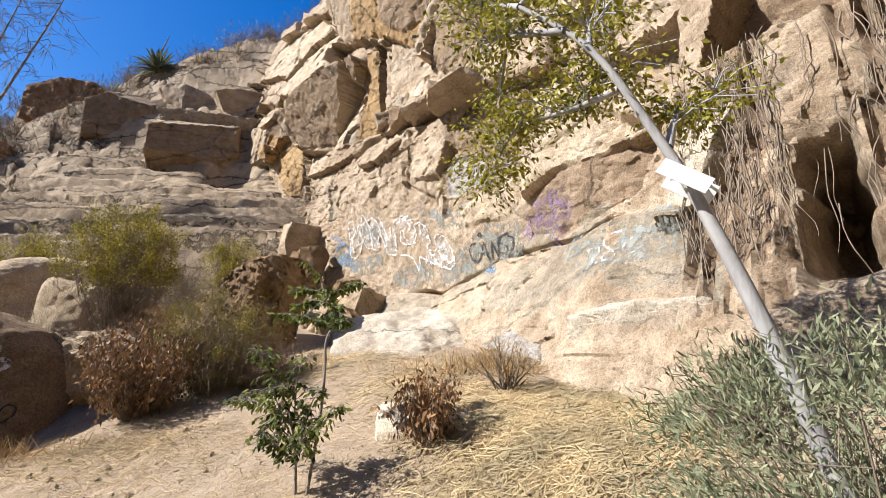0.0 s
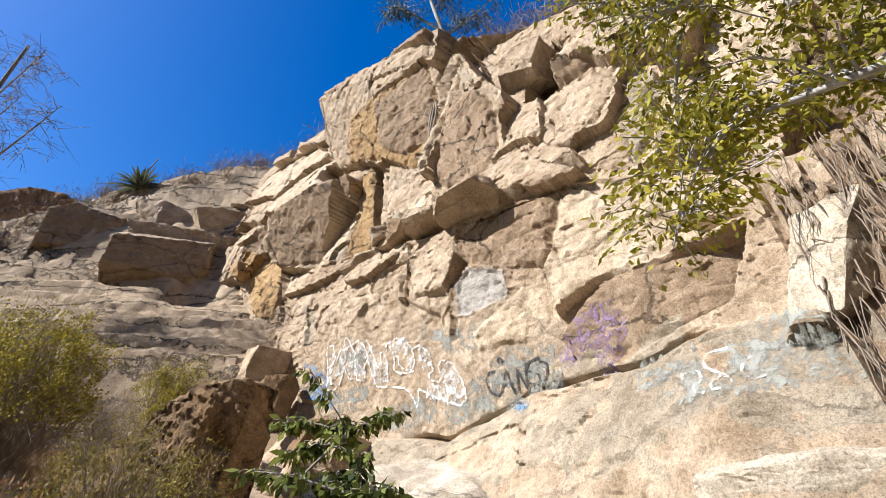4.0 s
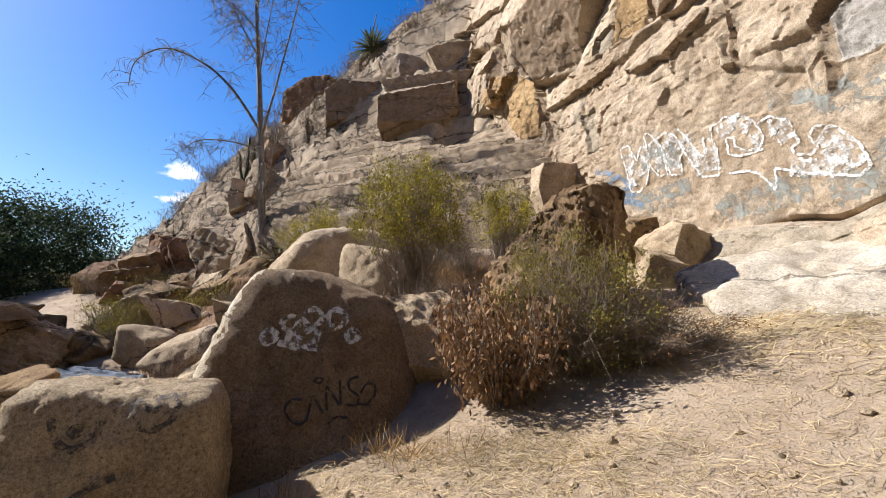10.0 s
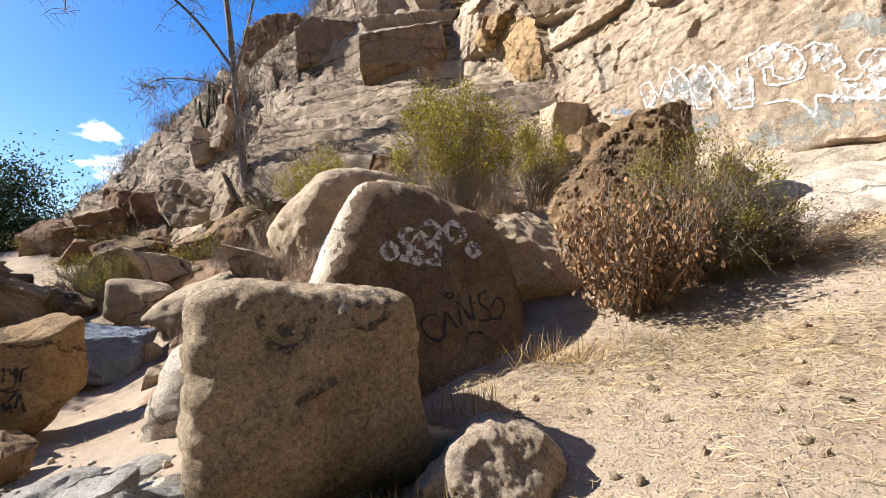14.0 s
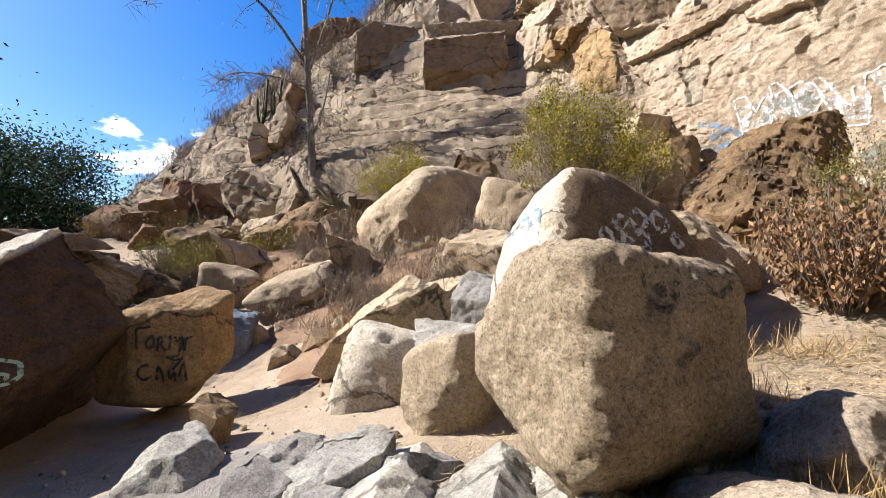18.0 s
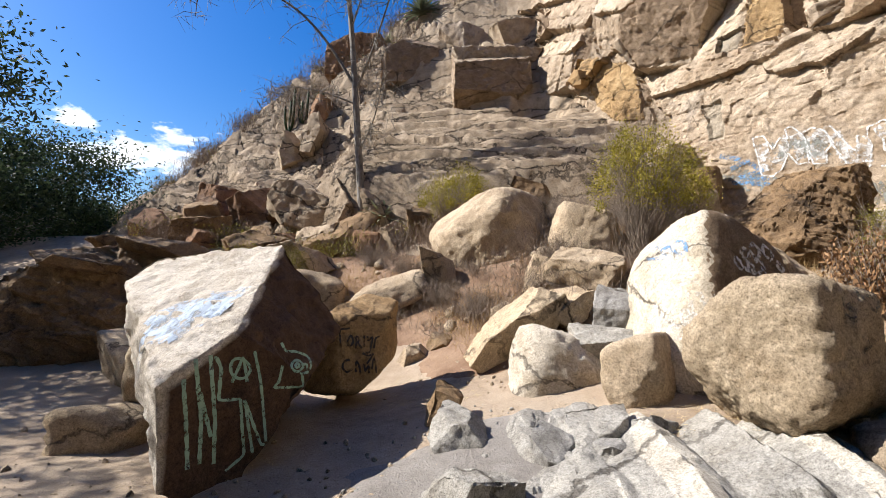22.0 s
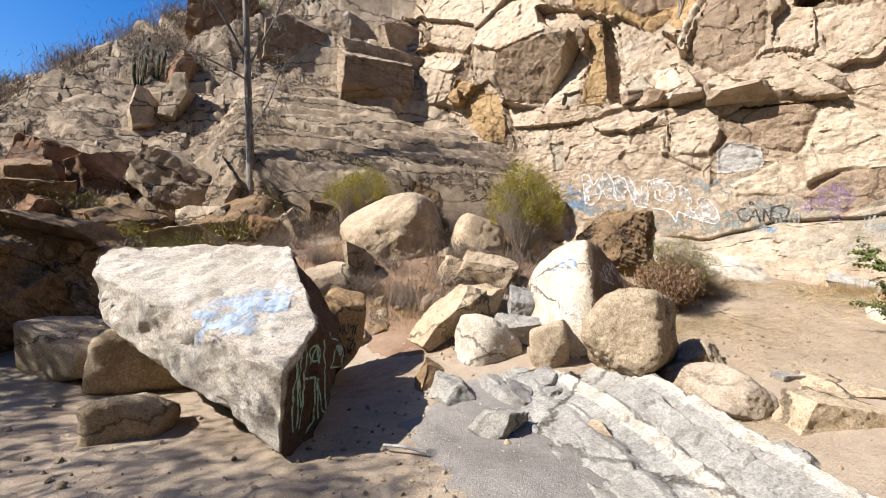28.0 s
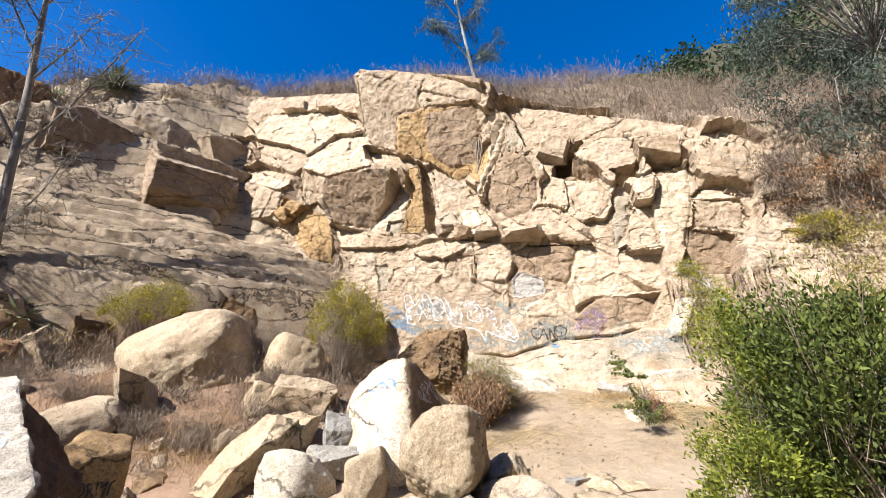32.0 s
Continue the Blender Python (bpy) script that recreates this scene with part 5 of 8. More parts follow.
# its pale side: thin white paint, and sunlight put into the rock colour
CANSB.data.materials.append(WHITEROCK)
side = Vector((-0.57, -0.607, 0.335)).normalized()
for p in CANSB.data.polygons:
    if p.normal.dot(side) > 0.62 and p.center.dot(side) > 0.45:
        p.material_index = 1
SMILE = rock("boulder", (-5.333, 2.715, 0.61), (0.604, 0.561, 0.69), (0, 0, -46), DARKGRANITE, "rounded coarse granite boulder with a sprayed face", planes=[((1.0, 0.0, 0.10), 0.90), ((0.05, -1.0, 0.06), 0.97), ((0.0, 0.05, 1), 0.97), ((-0.6, -0.2, 0.75), 0.97), ((0.6, 0.0, -0.75), 0.88), ((-0.3, -0.5, -0.75), 0.92)], sharp=9.0, rough=0.045, seed=83, sub=6, chips=0, grain=1.8)
rock("boulder", (-8.72, 7.95, 2.5), (1.42, 1.15, 1.18), (0, -8, 12), COARSE, "smooth egg-shaped tan boulder resting on the scree", planes=[((0.78, -0.45, 0.25), 0.74), ((-0.55, -0.35, 0.75), 0.64), ((0.3, -0.2, 0.9), 0.92), ((-0.5, -0.8, -0.2), 0.85)], sharp=7, rough=0.04, seed=84, sub=6, chips=1, grain=1.3)
rock("boulder", (-3.42, 6.55, 2.25), (0.86, 0.58, 0.95), (0, 4, -8), DARKROCK, "jagged dark brown boulder standing below the wall", planes=[((-0.66, -0.25, 0.70), 0.62), ((0.1, -0.9, 0.3), 0.84), ((-0.12, -0.1, 1.0), 0.95), ((0.3, -0.6, -0.75), 0.95), ((-0.45, -0.8, 0.4), 0.78), ((0.75, -0.6, 0.2), 0.95)], sharp=20, rough=0.08, seed=85, sub=6, chips=0, grain=2.4)
rock("boulder", (-7.13, 3.82, 0.22), (0.54, 0.42, 0.46), (0, 8, 20), WHITEROCK, "pale angular boulder among the rock pile", sharp=9.9, rough=0.06, seed=86, chips=4, grain=1.3)
rock("boulder", (-6.33, 3.25, 0.20), (0.32, 0.32, 0.44), (0, -12, -20), COARSE, "small tan boulder leaning in the rock pile", sharp=9.9, rough=0.06, seed=87, chips=3, grain=1.3)
rock("boulder", (-7.68, 4.62, 0.58), (0.82, 0.34, 0.30), (14, -40, 12), ROCK, "long tilted stone slab in the rock pile", sharp=16, rough=0.05, seed=88, chips=2)
rock("boulder", (-6.75, 5.95, 1.52), (0.68, 0.48, 0.26), (14, 4, -12), ROCK, "flat tan slab on the scree", sharp=16, rough=0.04, seed=89, chips=2)
rock("boulder", (-7.05, 5.1, 0.92), (0.45, 0.42, 0.22), (10, -18, 20), ROCK, "flat tan slab on the scree", sharp=16, rough=0.04, seed=90)
rock("boulder", (-6.25, 4.5, 0.85), (0.42, 0.40, 0.30), (20, 14, 0), GREYROCK, "grey wedge of rock behind the pile", sharp=18, rough=0.04, seed=91)
rock("boulder", (-6.55, 4.05, 0.5), (0.45, 0.35, 0.22), (10, 8, 10), GREYROCK, "grey flat stone in the pile", sharp=18, rough=0.04, seed=92)
rock("boulder", (-6.05, 3.85, 0.45), (0.28, 0.28, 0.22), (0, 8, 0), ROCK, "small tan stone in the pile", sharp=9, rough=0.05, seed=93, sub=4)
rock("boulder", (-9.55, 6.9, 1.35), (0.34, 0.32, 0.52), (0, -8, 20), ROCK, "pointed tan stone on the scree", sharp=14, rough=0.05, seed=94, sub=4)
rock("boulder", (-6.75, 7.3, 2.3), (0.66, 0.55, 0.56), (0, 10, 0), COARSE, "tan boulder half sunk in the scree", sharp=7, rough=0.05, seed=95, grain=1.2)
rock("boulder", (-4.65, 5.2, 1.25), (0.5, 0.5, 0.62), (0, 10, 20), ROCK, "tan boulder behind the tagged one", sharp=12, rough=0.07, seed=96)
rock("boulder", (-4.62, 1.95, 0.08), (0.42, 0.62, 0.33), (0, 6, 8), PALEFACE, "long pale tan boulder beside the path", planes=[((-0.75, -0.15, 0.6), 0.72), ((0.5, -0.4, 0.7), 0.85), ((0, 0.6, 0.75), 0.85)], sharp=9.5, rough=0.06, seed=97, sub=6, chips=2, grain=1.2)
rock("boulder", (-4.28, 2.70, 0.24), (0.34, 0.28, 0.36), (0, 8, -20), PALEFACE, "low pale tan boulder beside the path", planes=[((-0.7, -0.2, 0.6), 0.75), ((0.6, -0.4, 0.6), 0.85)], sharp=9.9, rough=0.06, seed=96, sub=6, chips=2, grain=1.2)
rock("boulder", (-4.98, 2.72, 0.14), (0.20, 0.18, 0.17), (0, 6, -30), ROCK, "small stone wedged under the rounded boulder", category="stone", sharp=9.9, rough=0.06, seed=98, sub=4)
rock("boulder", (-3.88, 1.16, -0.02), (0.56, 0.34, 0.22), (0, 4, -8), ROCK, "flat-topped pinkish tan stone beside the path", planes=[((0.1, -0.15, 1), 0.8), ((0.8, -0.3, -0.3), 0.85)], sharp=20, rough=0.06, seed=198, sub=5, chips=1)
rock("boulder", (-2.95, 1.75, 0.10), (0.62, 0.42, 0.15), (3, 4, -15), ROCK, "broad flat tan stone sunk in the path", planes=[((0.1, -0.2, 1), 0.75)], sharp=16, rough=0.06, seed=197, sub=5)
rock("boulder", (-3.45, 2.15, 0.10), (0.26, 0.16, 0.13), (0, 4, 20), GREYROCK, "small grey stone beside the path", category="stone", sharp=14, rough=0.06, seed=199, sub=4)
rock("boulder", (-8.2, 2.75, -0.1), (0.16, 0.16, 0.26), (0, 14, 20), DARKROCK, "small dark upright stone on the path", category="stone", sharp=14, rough=0.06, seed=99, sub=4)
rock("boulder", (-7.95, 2.3, -0.2), (0.28, 0.25, 0.2), (0, 10, 10), GREYROCK, "small grey wedge stone", category="stone", sharp=18, rough=0.05, seed=100, sub=4)
rock("boulder", (-7.6, 1.4, -0.28), (0.32, 0.22, 0.19), (0, 10, 40), GREYROCK, "small grey-brown pointed stone on the path", category="stone", sharp=14, rough=0.08, seed=101, sub=4, chips=5)
rock("boulder", (-12.0, 3.2, 0.0), (0.56, 0.45, 0.48), (0, 0, 20), COARSE, "low boulder beside the huge one", sharp=8, rough=0.06, seed=102, grain=1.3)
rock("boulder", (-13.1, 3.5, -0.05), (0.6, 0.5, 0.42), (0, 0, -20), ROCK, "low boulder in half shade", sharp=10, rough=0.06, seed=103)
rock("boulder", (-11.35, 1.75, -0.4), (0.35, 0.3, 0.3), (0, 0, 10), ROCK, "small stone under the huge boulder", category="stone", sharp=10, rough=0.06, seed=104, sub=4)
rock("boulder", (-10.5, 6.4, 1.0), (0.9, 0.45, 0.36), (0, -18, 20), ROCK, "long tan boulder on the scree", sharp=9, rough=0.05, seed=105)
rock("boulder", (-0.55, 6.45, 1.62), (1.15, 1.35, 0.42), (16, -8, 20), WHITEROCK, "low pale slab at the foot of the wall", sharp=10, rough=0.09, seed=106, sub=6, planes=[((-0.5, -0.4, 0.75), 0.75), ((0.3, -0.7, 0.6), 0.8)])
rock("boulder", (1.38, 4.92, 1.60), (0.66, 0.55, 0.24), (34, -6, 22), CHALKED, "flat rock with a pale blue-grey wash of paint", sharp=18, rough=0.04, seed=107, planes=[((-0.5, 0.4, 0.6), 0.8), ((0.7, -0.2, 0.6), 0.8)])
lu, lv = np.meshgrid(np.arange(-2.2, 2.21, 0.022), np.arange(-1.5, 1.51, 0.018))
LA = radians(-84)
lx, ly = -6.05 + lu * math.cos(LA) - lv * math.sin(LA), 0.95 + lu * math.sin(LA) + lv * math.cos(LA)
lp = np.stack([lu.ravel(), lv.ravel(), np.zeros(lu.size)], 1)
lwob = fbm(lp * 0.9, 91, 3).reshape(lu.shape)
lj = fbm(lp * 2.6, 93, 4).reshape(lu.shape)
ph = (lv + 0.10 * lwob + 0.03 * lj) / 0.52
row = np.floor(ph)
saw = ph - row
crest = np.where(saw < 0.62, saw / 0.62, (1 - saw) / 0.38)
lf, le = facets(lu / 0.62 + 0.3 * lwob + hash2(row, 1.0, 2.0), row + 0.5 + 0 * lv, 95.0, 1.6)
lf2, le2 = facets(lu / 0.20 + lv * 0.4, lv / 0.14, 97.0, 1.3)
edge = np.maximum(np.abs(lu) / 2.1, np.abs(lv) / 1.4) + 0.16 * lwob
high = 0.5 + 0.5 * step(-0.9, 0.2, lv)
lz = ground_z(lx, ly, False) + 0.16 * (1 - edge ** 2) + high * (0.14 * (crest - 0.45) * (0.7 + 0.6 * hash2(row, 3.0, 1.0)) + 0.05 * lf) + 0.028 * lf2 + 0.014 * lj + 0.006 * fbm(lp * 14, 99, 3).reshape(lu.shape)
lz = lz - high * 0.02 * np.exp(-(le / 0.04) ** 2) - 0.40 * step(0.78, 1.1, edge)
idx = np.arange(lu.size).reshape(lu.shape)
quads = np.stack([idx[:-1, :-1], idx[:-1, 1:], idx[1:, 1:], idx[1:, :-1]], -1).reshape(-1, 4)
ledge = put("bedrock_ledge", np.stack([lx, ly, lz], -1).reshape(-1, 3), quads, GREYROCK, None, "ridged pale grey bedrock ledge that crosses the path", "rock", "structure", "", 2)
ledge.data.materials.append(PALEGREY)
ledge.data.polygons.foreach_set("material_index", ((crest > 0.52) & (high > 0.6) & (hash2(row, 7.0, 5.0) > 0.35))[:-1, :-1].ravel().astype(np.int32))
for n_, (x, y, z, w, tilt, rz) in enumerate(((-6.75, 2.5, -0.12, 0.28, 12, 10), (-6.3, 2.6, -0.08, 0.24, -8, 50), (-7.1, 2.1, -0.22, 0.22, 14, 80), (-6.65, 2.15, -0.14, 0.18, 0, 20))):
    rock("boulder", (x, y, z), (w, w * 0.7, w * 0.6), (tilt, -tilt, rz), GREYROCK, "broken blue-grey stone on the ledge", category="stone", group="broken stones on the ledge", sharp=24, rough=0.06, seed=120 + n_, sub=4, chips=4)



# ---- spray paint ----
from mathutils.bvhtree import BVHTree

WHITE_PAINT = paint_material("white_spray", (0.76, 0.76, 0.74), 0.41)
PALE_PAINT = paint_material("thin_white_spray", (0.58, 0.56, 0.53), 0.44, 9.0)

WORN_WHITE = paint_material("worn_white_spray", (0.60, 0.56, 0.49), 0.44, 34.0)
RING_PAINT = paint_material("grey_white_spray", (0.58, 0.56, 0.54), 0.42, 16.0)
BLACK_PAINT = paint_material("black_spray", (0.03, 0.028, 0.03), 0.36)
FADED_BLACK = paint_material("faded_black_spray", (0.05, 0.042, 0.04), 0.44, 22.0)
PURPLE_PAINT = paint_material("purple_spray", (0.24, 0.16, 0.265), 0.47, 15.0)
BLUE_PAINT = paint_material("blue_spray", (0.12, 0.24, 0.40), 0.44)
GREEN_PAINT = paint_material("pale_green_spray", (0.26, 0.38, 0.29), 0.35)
BLUEWASH = paint_material("pale_blue_wash", (0.31, 0.37, 0.45), 0.42, 4.0)
GREYWASH = paint_material("grey_green_wash", (0.23, 0.235, 0.21), 0.44, 3.5)


def surface_of(ob):
    m = ob.matrix_basis
    return BVHTree.FromPolygons([m @ v.co for v in ob.data.vertices], [tuple(p.vertices) for p in ob.data.polygons])


def spray(target, tree, place, way, lines, width, mat, lift=0.007, name="paint_line", soft=0.15):
    """Paint strokes cast on a rock: place(u, v) gives the point before the rock, way the direction of the can."""
    way = Vector(way).normalized()
    back = target.matrix_basis.inverted()
    made = []
    for ln in lines:
        pts = []
        for a, b in zip(ln[:-1], ln[1:]):
            k = max(2, int(math.hypot(b[0] - a[0], b[1] - a[1]) / 0.025))
            pts += [(a[0] + (b[0] - a[0]) * i / k, a[1] + (b[1] - a[1]) * i / k) for i in range(k)]
        pts.append(ln[-1])
        for _ in range(1):
            pts = [pts[0]] + [((p[0] + 2 * q[0] + r[0]) / 4, (p[1] + 2 * q[1] + r[1]) / 4) for p, q, r in zip(pts, pts[1:], pts[2:])] + [pts[-1]]
        vs, ok = [], []
        for i, p in enumerate(pts):
            a, b = pts[max(i - 1, 0)], pts[min(i + 1, len(pts) - 1)]
            tx, ty = b[0] - a[0], b[1] - a[1]
            n = math.hypot(tx, ty) or 1
            w = width * 0.5 * (1 + soft * math.sin(i * 1.7))
            row = []
            for side in (-1, 0, 1):
                o = place(p[0] - ty / n * w * side, p[1] + tx / n * w * side)
                hit = tree.ray_cast(o - way * 1.6, way, 4.0)
                row.append(back @ (hit[0] - way * lift) if hit[0] else None)
            ok.append(all(q is not None for q in row))
            vs += [q if q is not None else Vector() for q in row]
        run = []
        for i in range(len(pts)):
            joined = run and ok[i] and (vs[i * 3 + 1] - vs[i * 3 - 2]).length < 0.2
            if run and not joined:
                made += [run]
                run = []
            if ok[i]:
                run = run + [vs[i * 3:i * 3 + 3]]
        made += [run]
    for run in made:
        if len(run) > 4:
            fs = []
            for i in range(len(run) - 1):
                fs += [(i * 3, i * 3 + 1, i * 3 + 4, i * 3 + 3), (i * 3 + 1, i * 3 + 2, i * 3 + 5, i * 3 + 4)]
            put(name, [tuple(v) for row in run for v in row], fs, mat, target)
    return made


def beam(at, way):
    at, way = Vector(at), Vector(way).normalized()
    r = way.cross(Vector((0, 0, 1))).normalized()
    u = r.cross(way)
    return lambda x, y: at + r * x + u * y


LETTER_LINES_ONE = [
    [(8.53, 4.09), (8.65, 5.06), (8.41, 5.03), (8.25, 4.64), (8.08, 4.87), (7.92, 4.79), (7.95, 5.04), (7.81, 5.04), (7.62, 4.78), (7.58, 4.15), (7.81, 4.18), (7.96, 4.48), (8.10, 4.17), (8.31, 4.01), (8.53, 4.09)],
    [(7.52, 4.11), (7.63, 4.82), (7.45, 4.89), (7.23, 4.75), (7.13, 4.45), (7.28, 4.30), (7.29, 4.06), (7.52, 4.11)],
    [(7.16, 4.45), (7.24, 4.80), (7.12, 4.81), (6.85, 4.24), (6.74, 4.16), (6.75, 4.49), (6.60, 4.42), (6.54, 4.24), (6.62, 3.81), (6.92, 3.88), (7.16, 4.45)],
]
LETTER_LINES_TWO = [
    [(6.61, 4.36), (6.56, 4.61), (6.36, 4.68), (6.07, 4.57), (5.89, 4.38), (5.82, 4.12), (5.89, 3.99), (6.13, 4.03), (6.25, 4.15), (6.23, 4.29), (6.37, 4.32), (6.37, 4.07), (6.22, 3.98), (5.86, 3.96)],
    [(5.86, 4.18), (5.84, 4.34), (5.68, 4.37), (5.46, 4.21), (5.40, 3.87), (5.51, 3.84), (5.48, 3.73), (5.30, 3.66), (5.21, 3.74), (5.28, 3.90), (5.17, 4.00), (4.98, 3.91), (4.79, 3.61), (4.73, 3.32), (4.85, 3.22), (5.12, 3.33), (5.40, 3.44), (5.77, 3.64), (5.82, 3.32), (5.97, 3.61), (6.13, 3.72), (6.46, 3.79)],
]
LETTER_LINES = LETTER_LINES_ONE + LETTER_LINES_TWO
FILL = [
    [(8.43, 4.17), (8.46, 4.86)],
    [(8.19, 4.29), (7.91, 4.87)],
    [(7.69, 4.27), (7.76, 4.85)],
    [(7.40, 4.17), (7.45, 4.75)],
    [(7.25, 4.47), (7.42, 4.78)],
    [(6.90, 3.95), (7.11, 4.64)],
    [(6.70, 3.92), (6.65, 4.31)],
    [(6.46, 4.44), (6.20, 4.54), (5.97, 4.35)],
    [(6.01, 4.11), (5.88, 4.13)],
    [(5.74, 4.21), (5.58, 4.18), (5.52, 3.94)],
    [(5.15, 3.88), (4.91, 3.59), (4.89, 3.34)],
    [(5.58, 3.59), (5.12, 3.42), (4.96, 3.39)],
    [(5.08, 3.69), (5.04, 3.48)],
]
TAG = [
    [(4.12, 3.60), (4.25, 3.60), (4.32, 3.50), (4.24, 3.31), (4.11, 3.26), (4.02, 3.34)],
    [(4.08, 3.27), (3.92, 3.58), (3.82, 3.24)],
    [(4.02, 3.39), (3.82, 3.38)],
    [(3.75, 3.25), (3.73, 3.56), (3.60, 3.25), (3.58, 3.62)],
    [(3.33, 3.63), (3.54, 3.61), (3.57, 3.50), (3.39, 3.42), (3.38, 3.32), (3.54, 3.28)],
    [(3.35, 3.58), (3.22, 3.52), (3.26, 3.35), (3.44, 3.28), (3.56, 3.33)],
    [(4.00, 3.78), (3.95, 3.72), (4.00, 3.68), (4.06, 3.74), (4.00, 3.78)],
    [(3.88, 3.02), (3.75, 3.08), (3.59, 3.03)],
]
WHITETAG = [
    [(1.43, 2.84), (1.28, 2.84), (1.25, 2.72), (1.38, 2.65), (1.43, 2.84)],
    [(1.35, 2.65), (1.25, 2.60)],
    [(1.00, 2.98), (1.14, 2.99), (1.22, 2.93), (1.21, 2.83), (1.08, 2.73), (1.03, 2.65), (1.19, 2.61), (1.19, 2.69), (1.09, 2.73)],
    [(0.81, 2.85), (0.90, 2.83), (0.95, 2.74), (0.91, 2.65), (0.79, 2.65)],
]
PURPLE = [
    [(3.02, 3.52), (2.80, 3.73), (2.65, 3.53), (2.54, 3.78)],
    [(2.67, 3.88), (2.30, 3.95), (2.28, 3.66), (2.57, 3.61), (2.64, 3.80)],
    [(2.52, 3.50), (2.27, 3.56), (2.20, 3.45), (2.36, 3.31), (2.46, 3.43)],
    [(2.32, 3.81), (2.08, 3.83), (2.10, 3.62), (2.23, 3.58)],
    [(2.47, 3.24), (2.27, 3.27), (2.39, 3.16)],
    [(2.90, 3.57), (2.73, 3.47), (2.96, 3.41)],
    [(2.43, 3.98), (2.12, 3.96)],
]
BLUE = [
    [(9.17, 4.39), (8.81, 4.51), (8.51, 4.18), (9.03, 4.15), (8.39, 3.97)],
    [(9.17, 4.05), (8.47, 3.86), (8.30, 3.72)],
    [(9.40, 4.79), (8.93, 4.59)],
    [(3.73, 3.03), (3.49, 2.98), (3.66, 2.93)],
]
FACE = [
    [(-0.30, 0.19), (-0.28, 0.07), (-0.19, 0.01), (-0.10, 0.05), (-0.07, 0.15)],
    [(-0.17, 0.10), (-0.19, 0.08), (-0.21, 0.10), (-0.20, 0.13), (-0.17, 0.13), (-0.17, 0.10)],
    [(0.05, 0.22), (0.09, 0.10), (0.18, 0.07), (0.27, 0.12), (0.29, 0.24)],
    [(0.03, 0.23), (0.16, 0.25), (0.31, 0.26)],
    [(0.19, 0.19), (0.16, 0.17), (0.14, 0.19), (0.15, 0.22), (0.18, 0.22), (0.19, 0.19)],
    [(-0.16, -0.22), (-0.10, -0.19), (-0.04, -0.16), (0.02, -0.14)],
    [(-0.17, -0.20), (-0.13, -0.24)],
]
BOULDERTAG = [
    [(-0.22, 0.02), (-0.30, 0.03), (-0.35, -0.04), (-0.30, -0.14), (-0.21, -0.18), (-0.16, -0.13)],
    [(-0.17, -0.15), (-0.145, 0.06), (-0.05, -0.09)],
    [(-0.165, -0.05), (-0.075, -0.03)],
    [(-0.02, -0.07), (-0.045, 0.13), (0.085, -0.04), (0.065, 0.17)],
    [(0.22, 0.20), (0.14, 0.18), (0.14, 0.10), (0.23, 0.04), (0.22, -0.04), (0.14, -0.03)],
    [(0.24, 0.06), (0.29, 0.15), (0.36, 0.13), (0.36, 0.04), (0.29, -0.04), (0.23, -0.02)],
    [(-0.14, 0.17), (-0.11, 0.20), (-0.06, 0.18), (-0.10, 0.14), (-0.14, 0.17)],
    [(0.0, -0.17), (0.05, -0.12), (0.15, -0.13)],
]
BUBBLES_ONE = [
    [(-0.14, 0.04), (-0.16, -0.01), (-0.21, -0.03), (-0.26, -0.01), (-0.28, 0.04), (-0.26, 0.08), (-0.21, 0.10), (-0.16, 0.08), (-0.14, 0.04)],
    [(0.06, 0.08), (0.03, 0.03), (-0.03, 0.00), (-0.08, 0.03), (-0.10, 0.09), (-0.08, 0.14), (-0.02, 0.17), (0.03, 0.14), (0.06, 0.08)],
    [(0.27, 0.07), (0.24, 0.01), (0.18, -0.01), (0.12, 0.01), (0.10, 0.08), (0.12, 0.14), (0.18, 0.16), (0.24, 0.13), (0.27, 0.07)],
    [(-0.31, -0.07), (-0.33, -0.11), (-0.37, -0.13), (-0.41, -0.11), (-0.42, -0.07), (-0.41, -0.03), (-0.37, -0.01), (-0.33, -0.03), (-0.31, -0.07)],
]
BUBBLES_TWO = [
    [(-0.12, -0.09), (-0.13, -0.13), (-0.17, -0.14), (-0.20, -0.13), (-0.22, -0.09), (-0.20, -0.05), (-0.17, -0.04), (-0.13, -0.06), (-0.12, -0.09)],
    [(-0.08, -0.04), (0.00, 0.00), (0.06, -0.09), (-0.04, -0.13), (0.02, -0.15)],
    [(0.38, -0.08), (0.37, -0.12), (0.33, -0.13), (0.30, -0.12), (0.28, -0.08), (0.30, -0.04), (0.33, -0.03), (0.37, -0.05), (0.38, -0.08)],
    [(-0.29, -0.12), (-0.15, -0.17), (0.04, -0.18)],
]
BUBBLES = BUBBLES_ONE + BUBBLES_TWO
SCRIPT_ONE = [
    [(-0.28, 0.03), (-0.30, 0.26), (-0.18, 0.27)],
    [(-0.30, 0.17), (-0.21, 0.18)],
    [(-0.16, 0.19), (-0.21, 0.12), (-0.18, 0.04), (-0.13, 0.11), (-0.16, 0.19)],
    [(-0.10, 0.03), (-0.10, 0.18), (-0.05, 0.14), (-0.09, 0.10), (-0.03, 0.03)],
    [(-0.00, 0.18), (-0.00, 0.04)],
    [(0.04, 0.17), (0.05, 0.10), (0.11, 0.17), (0.08, -0.03), (0.02, -0.03)],
    [(0.13, 0.02), (0.14, 0.15), (0.20, 0.16)],
]
